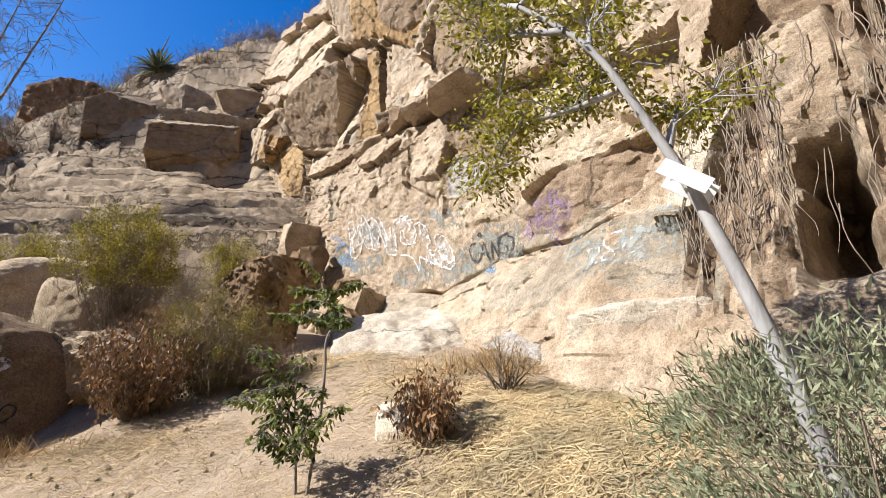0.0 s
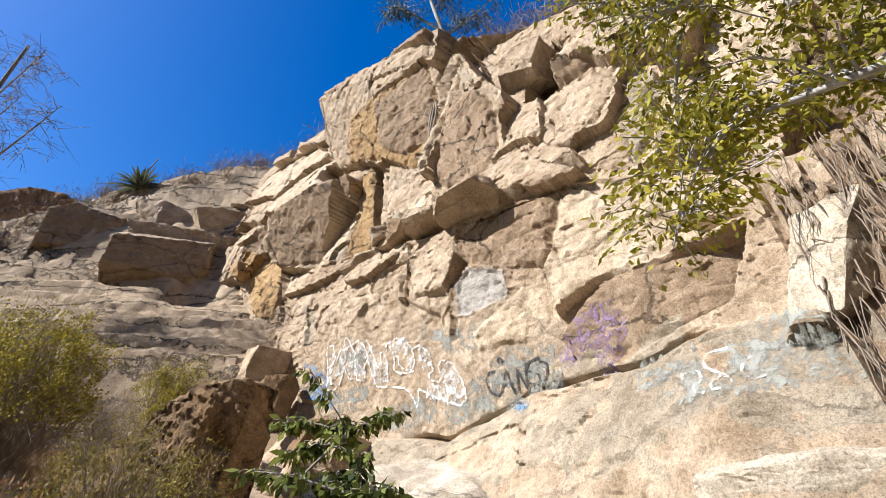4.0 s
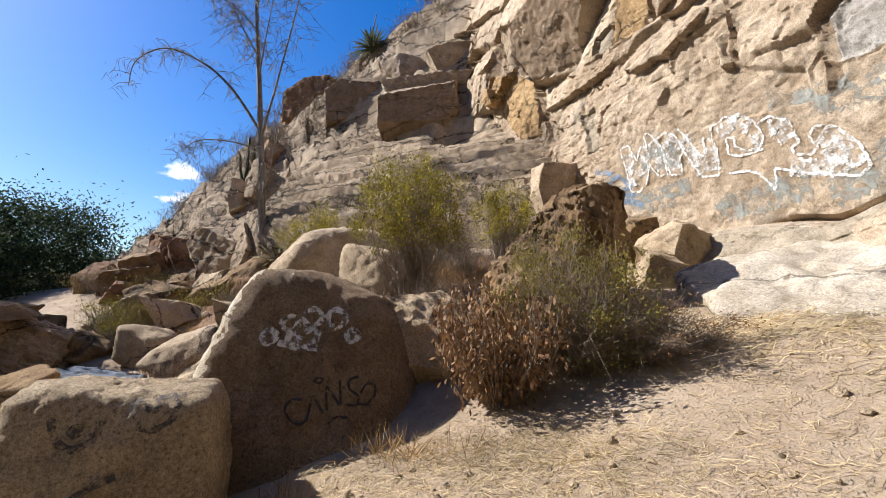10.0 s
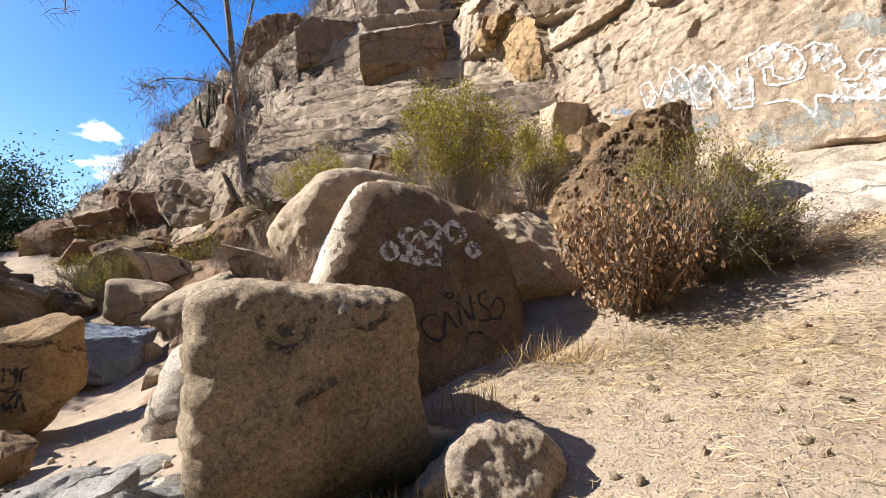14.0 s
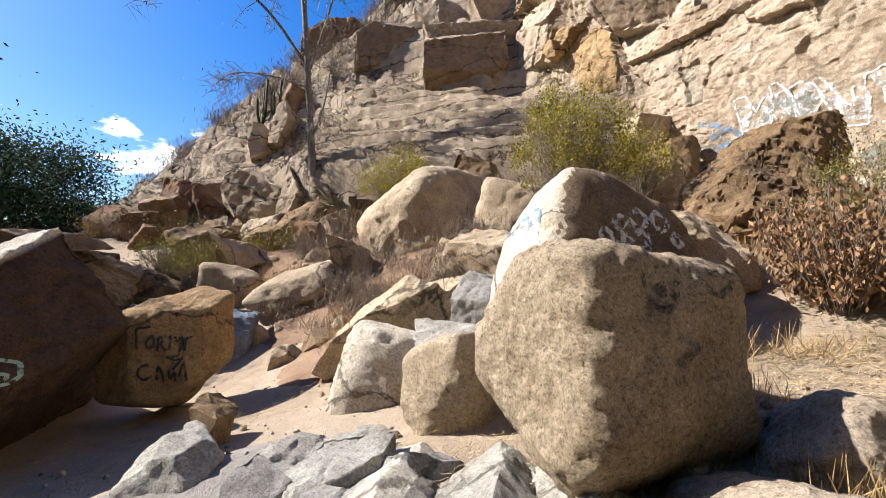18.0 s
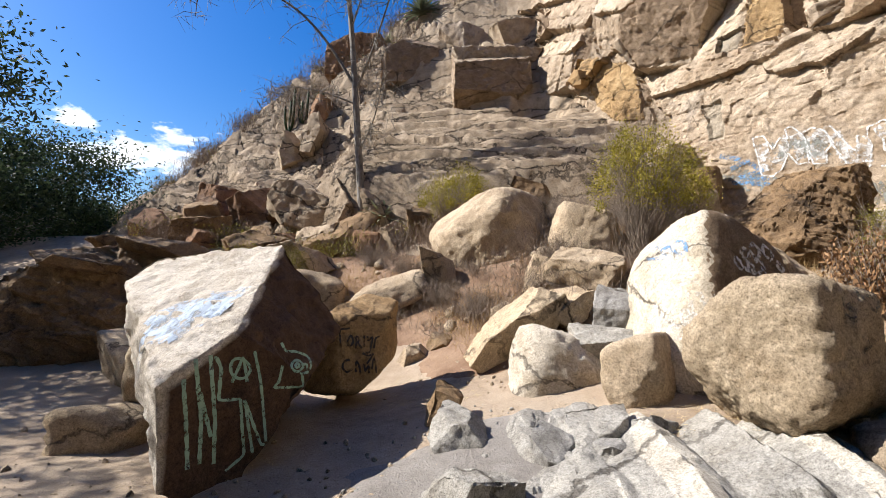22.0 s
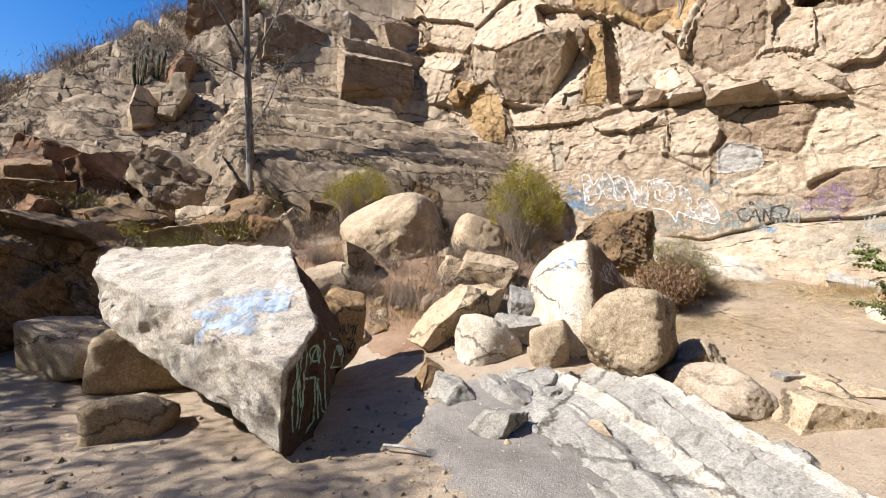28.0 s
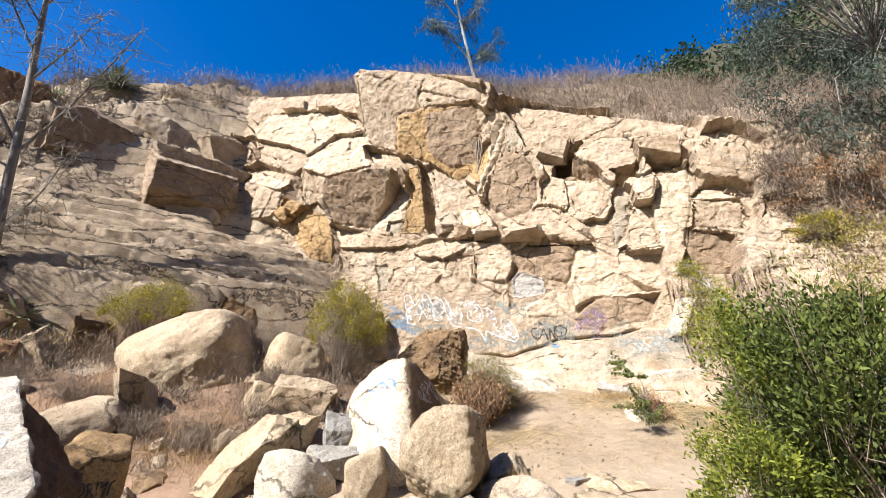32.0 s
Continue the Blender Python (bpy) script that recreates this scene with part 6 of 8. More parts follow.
SCRIPT_TWO = [
    [(0.14, 0.09), (0.19, 0.11)],
    [(-0.02, -0.03), (0.06, -0.07), (0.13, -0.04), (0.04, -0.16)],
    [(-0.17, -0.10), (-0.24, -0.11), (-0.26, -0.19), (-0.20, -0.25), (-0.13, -0.21)],
    [(-0.09, -0.25), (-0.09, -0.11), (-0.05, -0.18), (-0.03, -0.27)],
    [(0.01, -0.16), (0.02, -0.26), (0.06, -0.17), (0.07, -0.27)],
    [(0.10, -0.23), (0.13, -0.08), (0.17, -0.28)],
]
SCRIPT = SCRIPT_ONE + SCRIPT_TWO
FIGURE_ONE = [
    [(0.21, 0.08), (0.19, -0.06), (0.14, -0.10), (0.40, -0.11), (0.38, 0.01)],
    [(0.19, 0.28), (0.23, 0.20), (0.30, 0.21), (0.43, 0.17), (0.47, 0.08), (0.43, 0.01), (0.36, 0.01)],
    [(0.39, 0.07), (0.37, 0.04), (0.34, 0.02), (0.30, 0.04), (0.28, 0.08), (0.30, 0.12), (0.33, 0.13), (0.37, 0.11), (0.39, 0.07)],
    [(0.35, 0.08), (0.35, 0.06), (0.33, 0.06), (0.32, 0.07), (0.32, 0.08), (0.32, 0.09), (0.33, 0.10), (0.35, 0.09), (0.35, 0.08)],
    [(0.38, 0.09), (0.43, 0.09), (0.42, 0.04)],
    [(-0.03, 0.06), (-0.05, 0.00), (-0.10, -0.02), (-0.16, 0.01), (-0.18, 0.07), (-0.17, 0.13), (-0.12, 0.15), (-0.06, 0.12), (-0.03, 0.06)],
]
FIGURE_TWO = [
    [(-0.16, -0.04), (-0.09, 0.16), (-0.05, -0.04)],
    [(-0.27, 0.16), (-0.23, 0.06), (-0.24, -0.17), (-0.09, -0.17)],
    [(-0.01, 0.20), (0.05, -0.05), (0.12, -0.55)],
    [(0.02, 0.21), (0.08, 0.21)],
    [(-0.09, -0.17), (-0.04, -0.61), (-0.16, -0.70)],
    [(-0.06, -0.18), (0.02, -0.60)],
    [(-0.06, -0.18), (0.08, -0.55), (0.21, -0.54)],
    [(-0.30, 0.21), (-0.29, 0.14)],
]
FIGURE = FIGURE_ONE + FIGURE_TWO
BARS = [
    [(-0.13, 0.25), (-0.07, -0.36)],
    [(-0.07, 0.39), (-0.01, -0.04), (-0.00, -0.34)],
    [(0.02, 0.42), (0.08, -0.05), (0.09, -0.36)],
    [(-0.03, 0.16), (0.06, -0.16)],
]
BLUESCRIPT = [
    [(-0.21, -0.04), (-0.13, 0.01), (-0.11, -0.10), (-0.19, -0.10)],
    [(-0.08, -0.02), (-0.03, 0.03), (-0.00, -0.07)],
    [(0.00, 0.00), (0.06, 0.05), (0.08, -0.04), (0.13, -0.04)],
    [(0.10, 0.08), (0.17, 0.11), (0.16, -0.01)],
    [(-0.17, -0.13), (-0.00, -0.09)],
]
wall_tree = surface_of(wall)
WAY = (-WN[0], -WN[1], 0)


def on_wall(s, h):
    return Vector((WO[0] + s * WD[0], WO[1] + s * WD[1], h))


spray(wall, wall_tree, on_wall, WAY, [[(5.2, 3.05), (4.6, 3.35), (3.6, 3.15)], [(6.8, 3.25), (5.4, 3.3)], [(4.2, 3.75), (3.1, 3.55)], [(8.6, 3.8), (7.2, 3.75)], [(0.15, 2.72), (1.7, 2.78)], [(0.3, 2.98), (1.9, 3.0)], [(9.25, 4.4), (8.7, 3.9)], [(5.7, 4.45), (4.4, 4.2)], [(8.3, 4.6), (7.0, 4.4)], [(3.0, 3.35), (4.6, 3.4)]], 0.42, GREYWASH, 0.006, "paint_wash")
spray(wall, wall_tree, on_wall, WAY, FILL, 0.24, PALE_PAINT, 0.010, "letter_fill")
spray(wall, wall_tree, on_wall, WAY, LETTER_LINES, 0.034, WHITE_PAINT, 0.016, "letter_outline")
spray(wall, wall_tree, on_wall, WAY, TAG, 0.032, BLACK_PAINT, 0.016, "tag_stroke")
spray(wall, wall_tree, on_wall, WAY, WHITETAG, 0.026, PALE_PAINT, 0.012, "tag_stroke")
spray(wall, wall_tree, on_wall, WAY, PURPLE, 0.17, PURPLE_PAINT, 0.010, "paint_scrawl")
spray(wall, wall_tree, on_wall, WAY, BLUE, 0.11, BLUE_PAINT, 0.010, "paint_scrawl")
t_ = surface_of(SMILE)
spray(SMILE, t_, beam((-4.82, 2.36, 0.95), (-0.731, 0.647, -0.219)), (-0.731, 0.647, -0.219), FACE, 0.036, FADED_BLACK, 0.010, "face_stroke")
t_ = surface_of(CANSB)
W_ = (-0.438, 0.886, -0.151)
spray(CANSB, t_, beam((-4.52, 3.51, 0.99), W_), W_, BOULDERTAG, 0.020, BLACK_PAINT, 0.009, "tag_stroke")
W_ = (-0.488, 0.872, 0.02)
spray(CANSB, t_, beam((-4.73, 3.56, 1.52), W_), W_, BUBBLES, 0.052, RING_PAINT, 0.008, "paint_ring")
W_ = (-0.054, 0.986, 0.158)
spray(CANSB, t_, beam((-5.95, 4.03, 1.65), W_), W_, BLUESCRIPT, 0.03, BLUE_PAINT, 0.022, "tag_stroke")
spray(CANSB, t_, beam((-5.95, 4.03, 1.45), W_), W_, [[(-0.15, 0.1), (0.15, 0.12)], [(-0.12, -0.05), (0.18, 0.0)], [(-0.1, -0.2), (0.1, -0.18)], [(0.0, -0.35), (0.05, -0.5)], [(-0.3, -0.1), (-0.28, -0.4)], [(-0.2, 0.25), (0.2, 0.3)], [(-0.35, 0.05), (-0.2, 0.1)], [(-0.2, -0.5), (0.2, -0.65)], [(0.2, -0.2), (0.25, -0.45)]], 0.24, WORN_WHITE, 0.006, "paint_wash")
t_ = surface_of(FORB)
W_ = (-0.706, 0.698, -0.121)
spray(FORB, t_, beam((-9.15, 3.03, 0.4), W_), W_, SCRIPT, 0.024, BLACK_PAINT, 0.010, "letter_stroke")
t_ = surface_of(BIG)
W_ = (-0.587, 0.789, -0.179)
spray(BIG, t_, beam((-9.72, 1.83, 0.28), W_), W_, FIGURE, 0.022, GREEN_PAINT, 0.009, "paint_line")
W_ = (-0.645, 0.722, -0.249)
spray(BIG, t_, beam((-9.78, 1.33, 0.06), W_), W_, BARS, 0.026, GREEN_PAINT, 0.009, "paint_line")
W_ = (0.08, 0.60, -0.80)
spray(BIG, t_, beam((-10.32, 1.62, 0.80), W_), W_, [[(-0.5, -0.14), (0.4, 0.0)], [(-0.4, 0.02), (0.45, 0.14)], [(-0.4, -0.3), (0.25, -0.18)], [(-0.1, 0.18), (0.4, 0.26)]], 0.34, BLUEWASH, 0.006, "paint_wash")

# ---- more rocks ----
BLUEROCK = rock_material("blue_grey_painted_rock", [(0.25, (0.13, 0.16, 0.21)), (0.5, (0.21, 0.25, 0.31)), (0.75, (0.30, 0.34, 0.40))], 0.3, (0.25, 0.25, 0.26), 0.2)
rock("boulder", (-10.95, 4.95, 0.25), (0.75, 0.5, 0.42), (0, 6, 15), BLUEROCK, "blue-grey rock behind the lettered boulder", sharp=14, rough=0.06, seed=130)
rock("boulder", (-12.2, 6.75, 1.0), (0.6, 0.5, 0.48), (0, 8, 25), ROCK, "rounded tan boulder on the scree", sharp=8, rough=0.05, seed=131)
rock("boulder", (-13.4, 7.6, 1.55), (0.7, 0.6, 0.5), (0, -12, 5), SLABROCK, "angular grey boulder below the slabs", sharp=16, rough=0.06, seed=132)
rock("boulder", (-15.0, 5.0, 0.75), (1.5, 0.85, 1.1), (0, 5, 20), BROWNFACE, "layered brown outcrop of rock in half shade", planes=[((0.8, -0.4, 0.35), 0.9), ((0.1, -0.9, 0.2), 0.85)], sharp=30, rough=0.09, seed=133, chips=2, sub=6, grain=2.4)
# the dark rock on these also stands in for the shade over them
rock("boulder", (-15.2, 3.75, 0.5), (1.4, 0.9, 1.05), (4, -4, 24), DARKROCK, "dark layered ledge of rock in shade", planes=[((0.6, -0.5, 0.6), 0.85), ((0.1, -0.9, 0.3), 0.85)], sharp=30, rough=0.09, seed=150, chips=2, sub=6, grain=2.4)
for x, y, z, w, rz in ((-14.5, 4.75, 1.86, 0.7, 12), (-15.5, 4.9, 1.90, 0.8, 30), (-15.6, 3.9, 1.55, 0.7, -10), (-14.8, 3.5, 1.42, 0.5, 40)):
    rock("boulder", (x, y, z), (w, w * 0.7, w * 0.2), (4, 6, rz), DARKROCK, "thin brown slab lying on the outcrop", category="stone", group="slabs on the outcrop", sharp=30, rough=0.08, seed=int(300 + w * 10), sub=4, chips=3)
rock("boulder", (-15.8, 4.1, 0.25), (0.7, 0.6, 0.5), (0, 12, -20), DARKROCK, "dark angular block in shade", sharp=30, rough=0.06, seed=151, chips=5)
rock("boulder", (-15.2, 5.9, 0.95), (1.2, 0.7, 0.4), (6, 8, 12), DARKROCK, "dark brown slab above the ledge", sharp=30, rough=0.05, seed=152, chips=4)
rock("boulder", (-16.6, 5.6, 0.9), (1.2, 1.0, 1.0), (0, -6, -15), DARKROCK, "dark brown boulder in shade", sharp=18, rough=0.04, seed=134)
rock("boulder", (-14.2, 6.3, 0.9), (0.8, 0.6, 0.45), (0, 8, 30), DARKROCK, "flat dark boulder below the slope", sharp=14, rough=0.07, seed=135)
rock("boulder", (-9.35, 4.9, 0.05), (0.22, 0.2, 0.2), (0, 0, 30), ROCK, "small angular stone on the scree", category="stone", sharp=16, rough=0.06, seed=136, sub=4)
rock("boulder", (-8.95, 5.15, 0.25), (0.24, 0.18, 0.14), (0, 14, -20), DARKROCK, "small flat dark stone on the scree", category="stone", sharp=16, rough=0.06, seed=137, sub=4)
rock("boulder", (-7.9, 5.5, 0.72), (0.35, 0.3, 0.22), (0, 18, 10), ROCK, "small tan stone on the scree", category="stone", sharp=14, rough=0.06, seed=138, sub=4)
rock("boulder", (-7.4, 6.3, 1.35), (0.4, 0.3, 0.45), (0, 22, 0), SLABROCK, "grey stone wedged beside the egg-shaped boulder", category="stone", sharp=16, rough=0.06, seed=139, sub=4)
rock("boulder", (-8.05, 9.4, 3.35), (0.5, 0.35, 0.75), (0, 24, 10), DARKROCK, "pointed brown rock on the slope", sharp=18, rough=0.06, seed=140)
rock("boulder", (-0.1, 3.35, 0.95), (0.42, 0.28, 0.24), (0, 0, 15), WHITEROCK, "pale rock behind the dead bush", category="stone", sharp=8, rough=0.06, seed=141, sub=4)
rock("boulder", (-4.72, 3.0, 0.22), (0.26, 0.2, 0.2), (0, 10, 40), ROCK, "small rough stone at the boulder's foot", category="stone", sharp=9.9, rough=0.08, seed=143, sub=4, grain=1.4)
rock("boulder", (-2.15, 9.6, 2.6), (0.4, 0.4, 0.4), (0, 10, 10), DARKROCK, "dark stone in the wall's corner", category="stone", sharp=14, rough=0.06, seed=145, sub=4)
rock("boulder", (-4.4, 9.4, 2.9), (0.7, 0.6, 0.5), (0, -10, 10), CLIFF, "fallen block at the wall's foot", sharp=16, rough=0.06, seed=146)
rock("boulder", (-2.2, 7.9, 2.1), (0.32, 0.32, 0.36), (0, 10, 30), ROCK, "fallen block at the wall's foot", sharp=16, rough=0.06, seed=147, sub=4)


def many_stones(name, spots, count, lo, hi, mat, label, seed):
    rng = np.random.default_rng(seed)
    v0, f0 = SPHERES[2]
    vs, fs = [], []
    share = np.array([s[4] for s in spots], float)
    for k in range(count):
        sx_, sy_, rx_, ry_, _ = spots[rng.choice(len(spots), p=share / share.sum())]
        x, y = sx_ + rng.normal(0, rx_ * 0.5), sy_ + rng.normal(0, ry_ * 0.5)
        r = lo * (hi / lo) ** (rng.random() ** 2.2)
        q = v0 * (1 + 0.22 * np.sin(v0 @ rng.normal(0, 2.5, (3, 3)))) * r * rng.uniform(0.6, 1.2, 3)
        n1 = rng.normal(0, 1, 3)
        n1 /= np.linalg.norm(n1)
        over = np.maximum(q @ n1 - 0.55 * r, 0)
        q = q - over[:, None] * n1
        vs.append(q + (x, y, gz(x, y) + r * 0.2))
        fs.append(f0 + k * len(v0))
    return put(name, np.concatenate(vs), np.concatenate(fs), mat, None, label, "stones", "stuff", "", 2)


many_stones("pebbles", [(-3, 3.2, 2.5, 1.8, 3), (-6.5, 0.5, 3, 2.0, 3), (-8, 4.6, 1.6, 1.4, 3), (-8.5, 1.2, 1.6, 1.6, 2), (-1, 5.5, 1.4, 2, 1), (0.4, 2.6, 1.4, 1.4, 1), (-11, 1.0, 2, 1.5, 1), (-7.2, 1.4, 1.0, 1.4, 2), (-8, 6.6, 2.4, 1.4, 2)], 1900, 0.007, 0.04, ROCK, "scattered pebbles and rock chips on the soil", 5)
many_stones("scree_stones", [(-8.2, 5.6, 1.6, 1.0, 3), (-7, 7.4, 1.6, 1.0, 2), (-10.5, 6.6, 1.6, 1.2, 2), (-12.5, 8.0, 1.8, 1.2, 2), (-15, 8, 2, 1.2, 2), (-6.9, 4.2, 0.7, 0.6, 2), (-6.3, 0.9, 0.9, 0.6, 1), (-2.6, 8.3, 0.8, 1.0, 1)], 170, 0.05, 0.22, ROCK, "loose tan scree stones below the slabs", 6)

many_stones("grit", [(-7.3, 1.5, 1.1, 1.6, 3), (-7.8, 2.4, 0.8, 0.6, 1), (-6.9, 0.3, 0.8, 0.8, 1)], 900, 0.006, 0.035, GREYROCK, "grey rock grit and chips beside the ledge", 9)

# ---- plants ----
def branch(bag, pts, r0, r1, sides=6):
    k = len(pts) - 1
    bag.add(*tube(pts, [r0 + (r1 - r0) * i / k for i in range(k + 1)], sides))


def smooth_path(pts, n=5):
    out = []
    for i in range(len(pts) - 1):
        a, b = Vector(pts[max(i - 1, 0)]), Vector(pts[i])
        c, d = Vector(pts[i + 1]), Vector(pts[min(i + 2, len(pts) - 1)])
        for k in range(n):
            t = k / n
            out.append(0.5 * ((2 * b) + (c - a) * t + (2 * a - 5 * b + 4 * c - d) * t * t + (3 * b - a - 3 * c + d) * t ** 3))
    out.append(Vector(pts[-1]))
    return out


def limb_tree(name, trunk, limbs, r0, bark, leaf_mat, per_tip, length, width, droop, label, seed, twigs=26, reach=0.9, category="tree", tipless=0.0, top_r=0.3, spread=0.35, fork=0):
    """A tree of drawn limbs: trunk path, limb paths, twigs off them and leaves on the twigs."""
    rng = np.random.default_rng(seed)
    top = tagged(new(name), label, category)
    bag = Bag()
    tp = smooth_path(trunk)
    branch(bag, tp, r0, r0 * top_r, 8)
    put("trunk", bag.v, bag.f, bark, top)
    bag = Bag()
    cs, ds = [], []
    for pts, r in limbs:
        lp = smooth_path(pts, 6)
        branch(bag, lp, r, r * 0.22, 5)
        for k in range(twigs):
            i = int(rng.uniform(0.25, 1.0) * (len(lp) - 1))
            p = lp[i]
            g = Vector(rng.normal(0, 1, 3)).normalized() * reach * rng.uniform(0.3, 1)
            g.z = abs(g.z) * 0.6 - droop * 0.25 * reach
            e = p + g
            m = p + g * 0.5 + Vector((0, 0, 0.12 * reach))
            branch(bag, [p, m, e], max(r * 0.3, 0.004 * reach + 0.002), 0.003, 3)
            for q in range(fork):
                t = rng.uniform(0.3, 0.95)
                o = p * (1 - t) + e * t
                branch(bag, [o, o + Vector(rng.normal(0, 0.22 * reach, 3)) + Vector((0, 0, -0.08 * reach * droop))], 0.009, 0.004, 3)
            if rng.random() < tipless:
                continue
            for q in range(per_tip):
                t = rng.uniform(0.35, 1.05)
                c = (p * (1 - t) + e * t) + Vector(rng.normal(0, 0.12 * reach * spread / 0.35, 3))
                cs.append(c)
                ds.append(Vector(g).normalized() * 0.6 + Vector(rng.normal(0, 0.6, 3)))
    put("branchwork", bag.v, bag.f, bark, top, "", "", "stuff")
    if cs:
        v, f = leaves(rng, np.array([c[:] for c in cs]), np.array([d[:] for d in ds]), length, width, droop)
        put("foliage", v, f, leaf_mat, top)
    return top


# leaning tree beside the path, with a folded card tied to it
limb_tree("leaning_tree", [(1.57, 1.14, 0.45), (1.33, 1.23, 1.55), (1.18, 1.30, 2.15), (1.05, 1.33, 2.50), (0.80, 1.40, 3.05), (0.5, 1.6, 3.5)],
          [([(1.08, 1.32, 2.45), (1.28, 1.55, 2.75), (1.6, 1.85, 3.0), (1.9, 2.0, 3.3)], 0.022), ([(0.92, 1.38, 2.8), (0.78, 1.62, 2.85), (0.62, 1.85, 2.92), (0.5, 2.0, 2.95)], 0.022),
           ([(0.8, 1.4, 3.05), (0.95, 1.7, 3.5), (1.2, 2.0, 3.9)], 0.02), ([(0.7, 1.45, 3.2), (0.5, 1.65, 3.35), (0.38, 1.8, 3.45), (0.3, 2.0, 3.5)], 0.022),
           ([(0.5, 1.6, 3.5), (0.35, 1.9, 3.8), (0.2, 2.1, 3.95)], 0.02), ([(0.9, 1.38, 2.85), (0.95, 1.6, 3.05), (0.9, 2.0, 3.15)], 0.015), ([(0.5, 1.6, 3.5), (0.7, 1.9, 4.0), (0.8, 2.2, 4.3)], 0.02),
           ([(0.55, 1.8, 2.95), (0.4, 2.05, 2.75), (0.35, 2.2, 2.55)], 0.012), ([(0.45, 1.85, 3.4), (0.42, 2.0, 3.1), (0.45, 2.1, 2.85)], 0.012)],
          0.038, PALEBARK, LEAF_TREE, 30, 0.042, 0.020, 0.5, "leaning slender tree with pale bark and sparse olive leaves", 31, twigs=30, reach=0.42, top_r=0.3)
card = tagged(new("paper_card"), "folded white card tied round the leaning trunk", "sign")
card.matrix_basis = pose(1.13, 1.30, 2.28, 0, 0, -20)
PAPER, _, _, pb_ = nodes_of("white_card")
pb_.inputs["Base Color"].default_value = (0.78, 0.79, 0.80, 1)
pb_.inputs["Roughness"].default_value = 0.7
for sg in (-1, 1):
    bm = bmesh.new()
    bmesh.ops.create_cube(bm, size=1)
    bmesh.ops.scale(bm, vec=(0.21, 0.004, 0.10), verts=bm.verts)
    bmesh.ops.bevel(bm, geom=bm.edges[:], offset=0.0012, segments=1, affect="EDGES")
    me = bpy.data.meshes.new("flap")
    bm.to_mesh(me)
    bm.free()
    flap = new("flap", me)
    me.materials.append(PAPER)
    flap.parent = card
    flap.matrix_basis = pose(0.02 * sg, -0.075 if sg < 0 else 0.07, 0.0, 24 * sg, 36, 0)
bag = Bag()
bag.add(*tube([(math.cos(a) * 0.062, math.sin(a) * 0.062, 0.02 + 0.02 * math.sin(a)) for a in np.linspace(0, 2 * math.pi, 14)], [0.006] * 14, 5))
put("cord", bag.v, bag.f, PAPER, card)

# dead tree before the slabs
limb_tree("dead_tree", [(-13.13, 10.3, 2.1), (-13.35, 10.33, 4.4), (-13.58, 10.38, 6.3), (-13.9, 10.4, 9.2), (-14.15, 10.4, 11.2), (-14.4, 10.4, 13.4), (-14.5, 10.3, 15.6)],
          [([(-13.85, 10.4, 8.0), (-14.8, 10.0, 9.5), (-15.9, 9.6, 10.6), (-17.6, 9.2, 11.5), (-18.9, 8.9, 11.2), (-19.0, 8.8, 10.2)], 0.055), ([(-13.65, 10.4, 7.2), (-14.8, 10.0, 7.6), (-15.9, 9.6, 7.7), (-16.5, 9.4, 7.3)], 0.035),
           ([(-13.75, 10.4, 7.6), (-13.1, 10.3, 9.0), (-12.4, 10.3, 11.2), (-12.0, 10.3, 12.6)], 0.05), ([(-14.0, 10.4, 9.9), (-13.4, 10.1, 11.0), (-12.8, 9.9, 12.6)], 0.035), ([(-14.1, 10.4, 10.8), (-15.0, 10.2, 12.4), (-15.6, 10.0, 14.0)], 0.035),
           ([(-13.5, 10.4, 5.6), (-12.9, 10.2, 6.6), (-12.5, 10.0, 8.2)], 0.035), ([(-14.3, 10.4, 12.6), (-13.8, 10.2, 14.0), (-13.4, 10.0, 15.0)], 0.03), ([(-14.2, 10.4, 11.8), (-15.2, 10.0, 13.0), (-16.4, 9.7, 13.6)], 0.03)],
          0.14, BARK, LEAF_DEAD, 5, 0.10, 0.03, 1.6, "tall dying tree with bare grey limbs and a few brown leaves", 32, twigs=30, reach=1.25, tipless=0.55, fork=5)

# eucalyptus on the cliff top
E0 = wall_xyz(5.75, -2.2, 13.0)
ex, ey, ez = E0
limb_tree("eucalyptus", [(ex, ey, ez - 0.2), (ex - 0.1, ey, ez + 1.6), (ex - 0.55, ey - 0.1, ez + 3.4), (ex - 1.0, ey - 0.2, ez + 5.4), (ex - 1.2, ey - 0.2, ez + 7.0)],
          [([(ex - 0.4, ey, ez + 2.8), (ex + 0.6, ey, ez + 4.2), (ex + 1.4, ey, ez + 5.6)], 0.05), ([(ex - 0.5, ey, ez + 3.2), (ex - 1.6, ey, ez + 4.2), (ex - 2.4, ey, ez + 4.6)], 0.05), ([(ex - 0.8, ey, ez + 4.5), (ex - 0.2, ey, ez + 6.0), (ex + 0.4, ey, ez + 7.4)], 0.04),
           ([(ex - 1.0, ey, ez + 5.4), (ex - 2.0, ey, ez + 6.4), (ex - 2.6, ey, ez + 7.4)], 0.04), ([(ex - 1.1, ey, ez + 6.2), (ex - 1.0, ey, ez + 7.6), (ex - 0.6, ey, ez + 8.6)], 0.04)],
          0.12, PALEBARK, LEAF_BLUE, 46, 0.17, 0.034, 1.4, "slender eucalyptus rooted in the cliff edge", 33, twigs=30, reach=1.0)
bag = Bag()
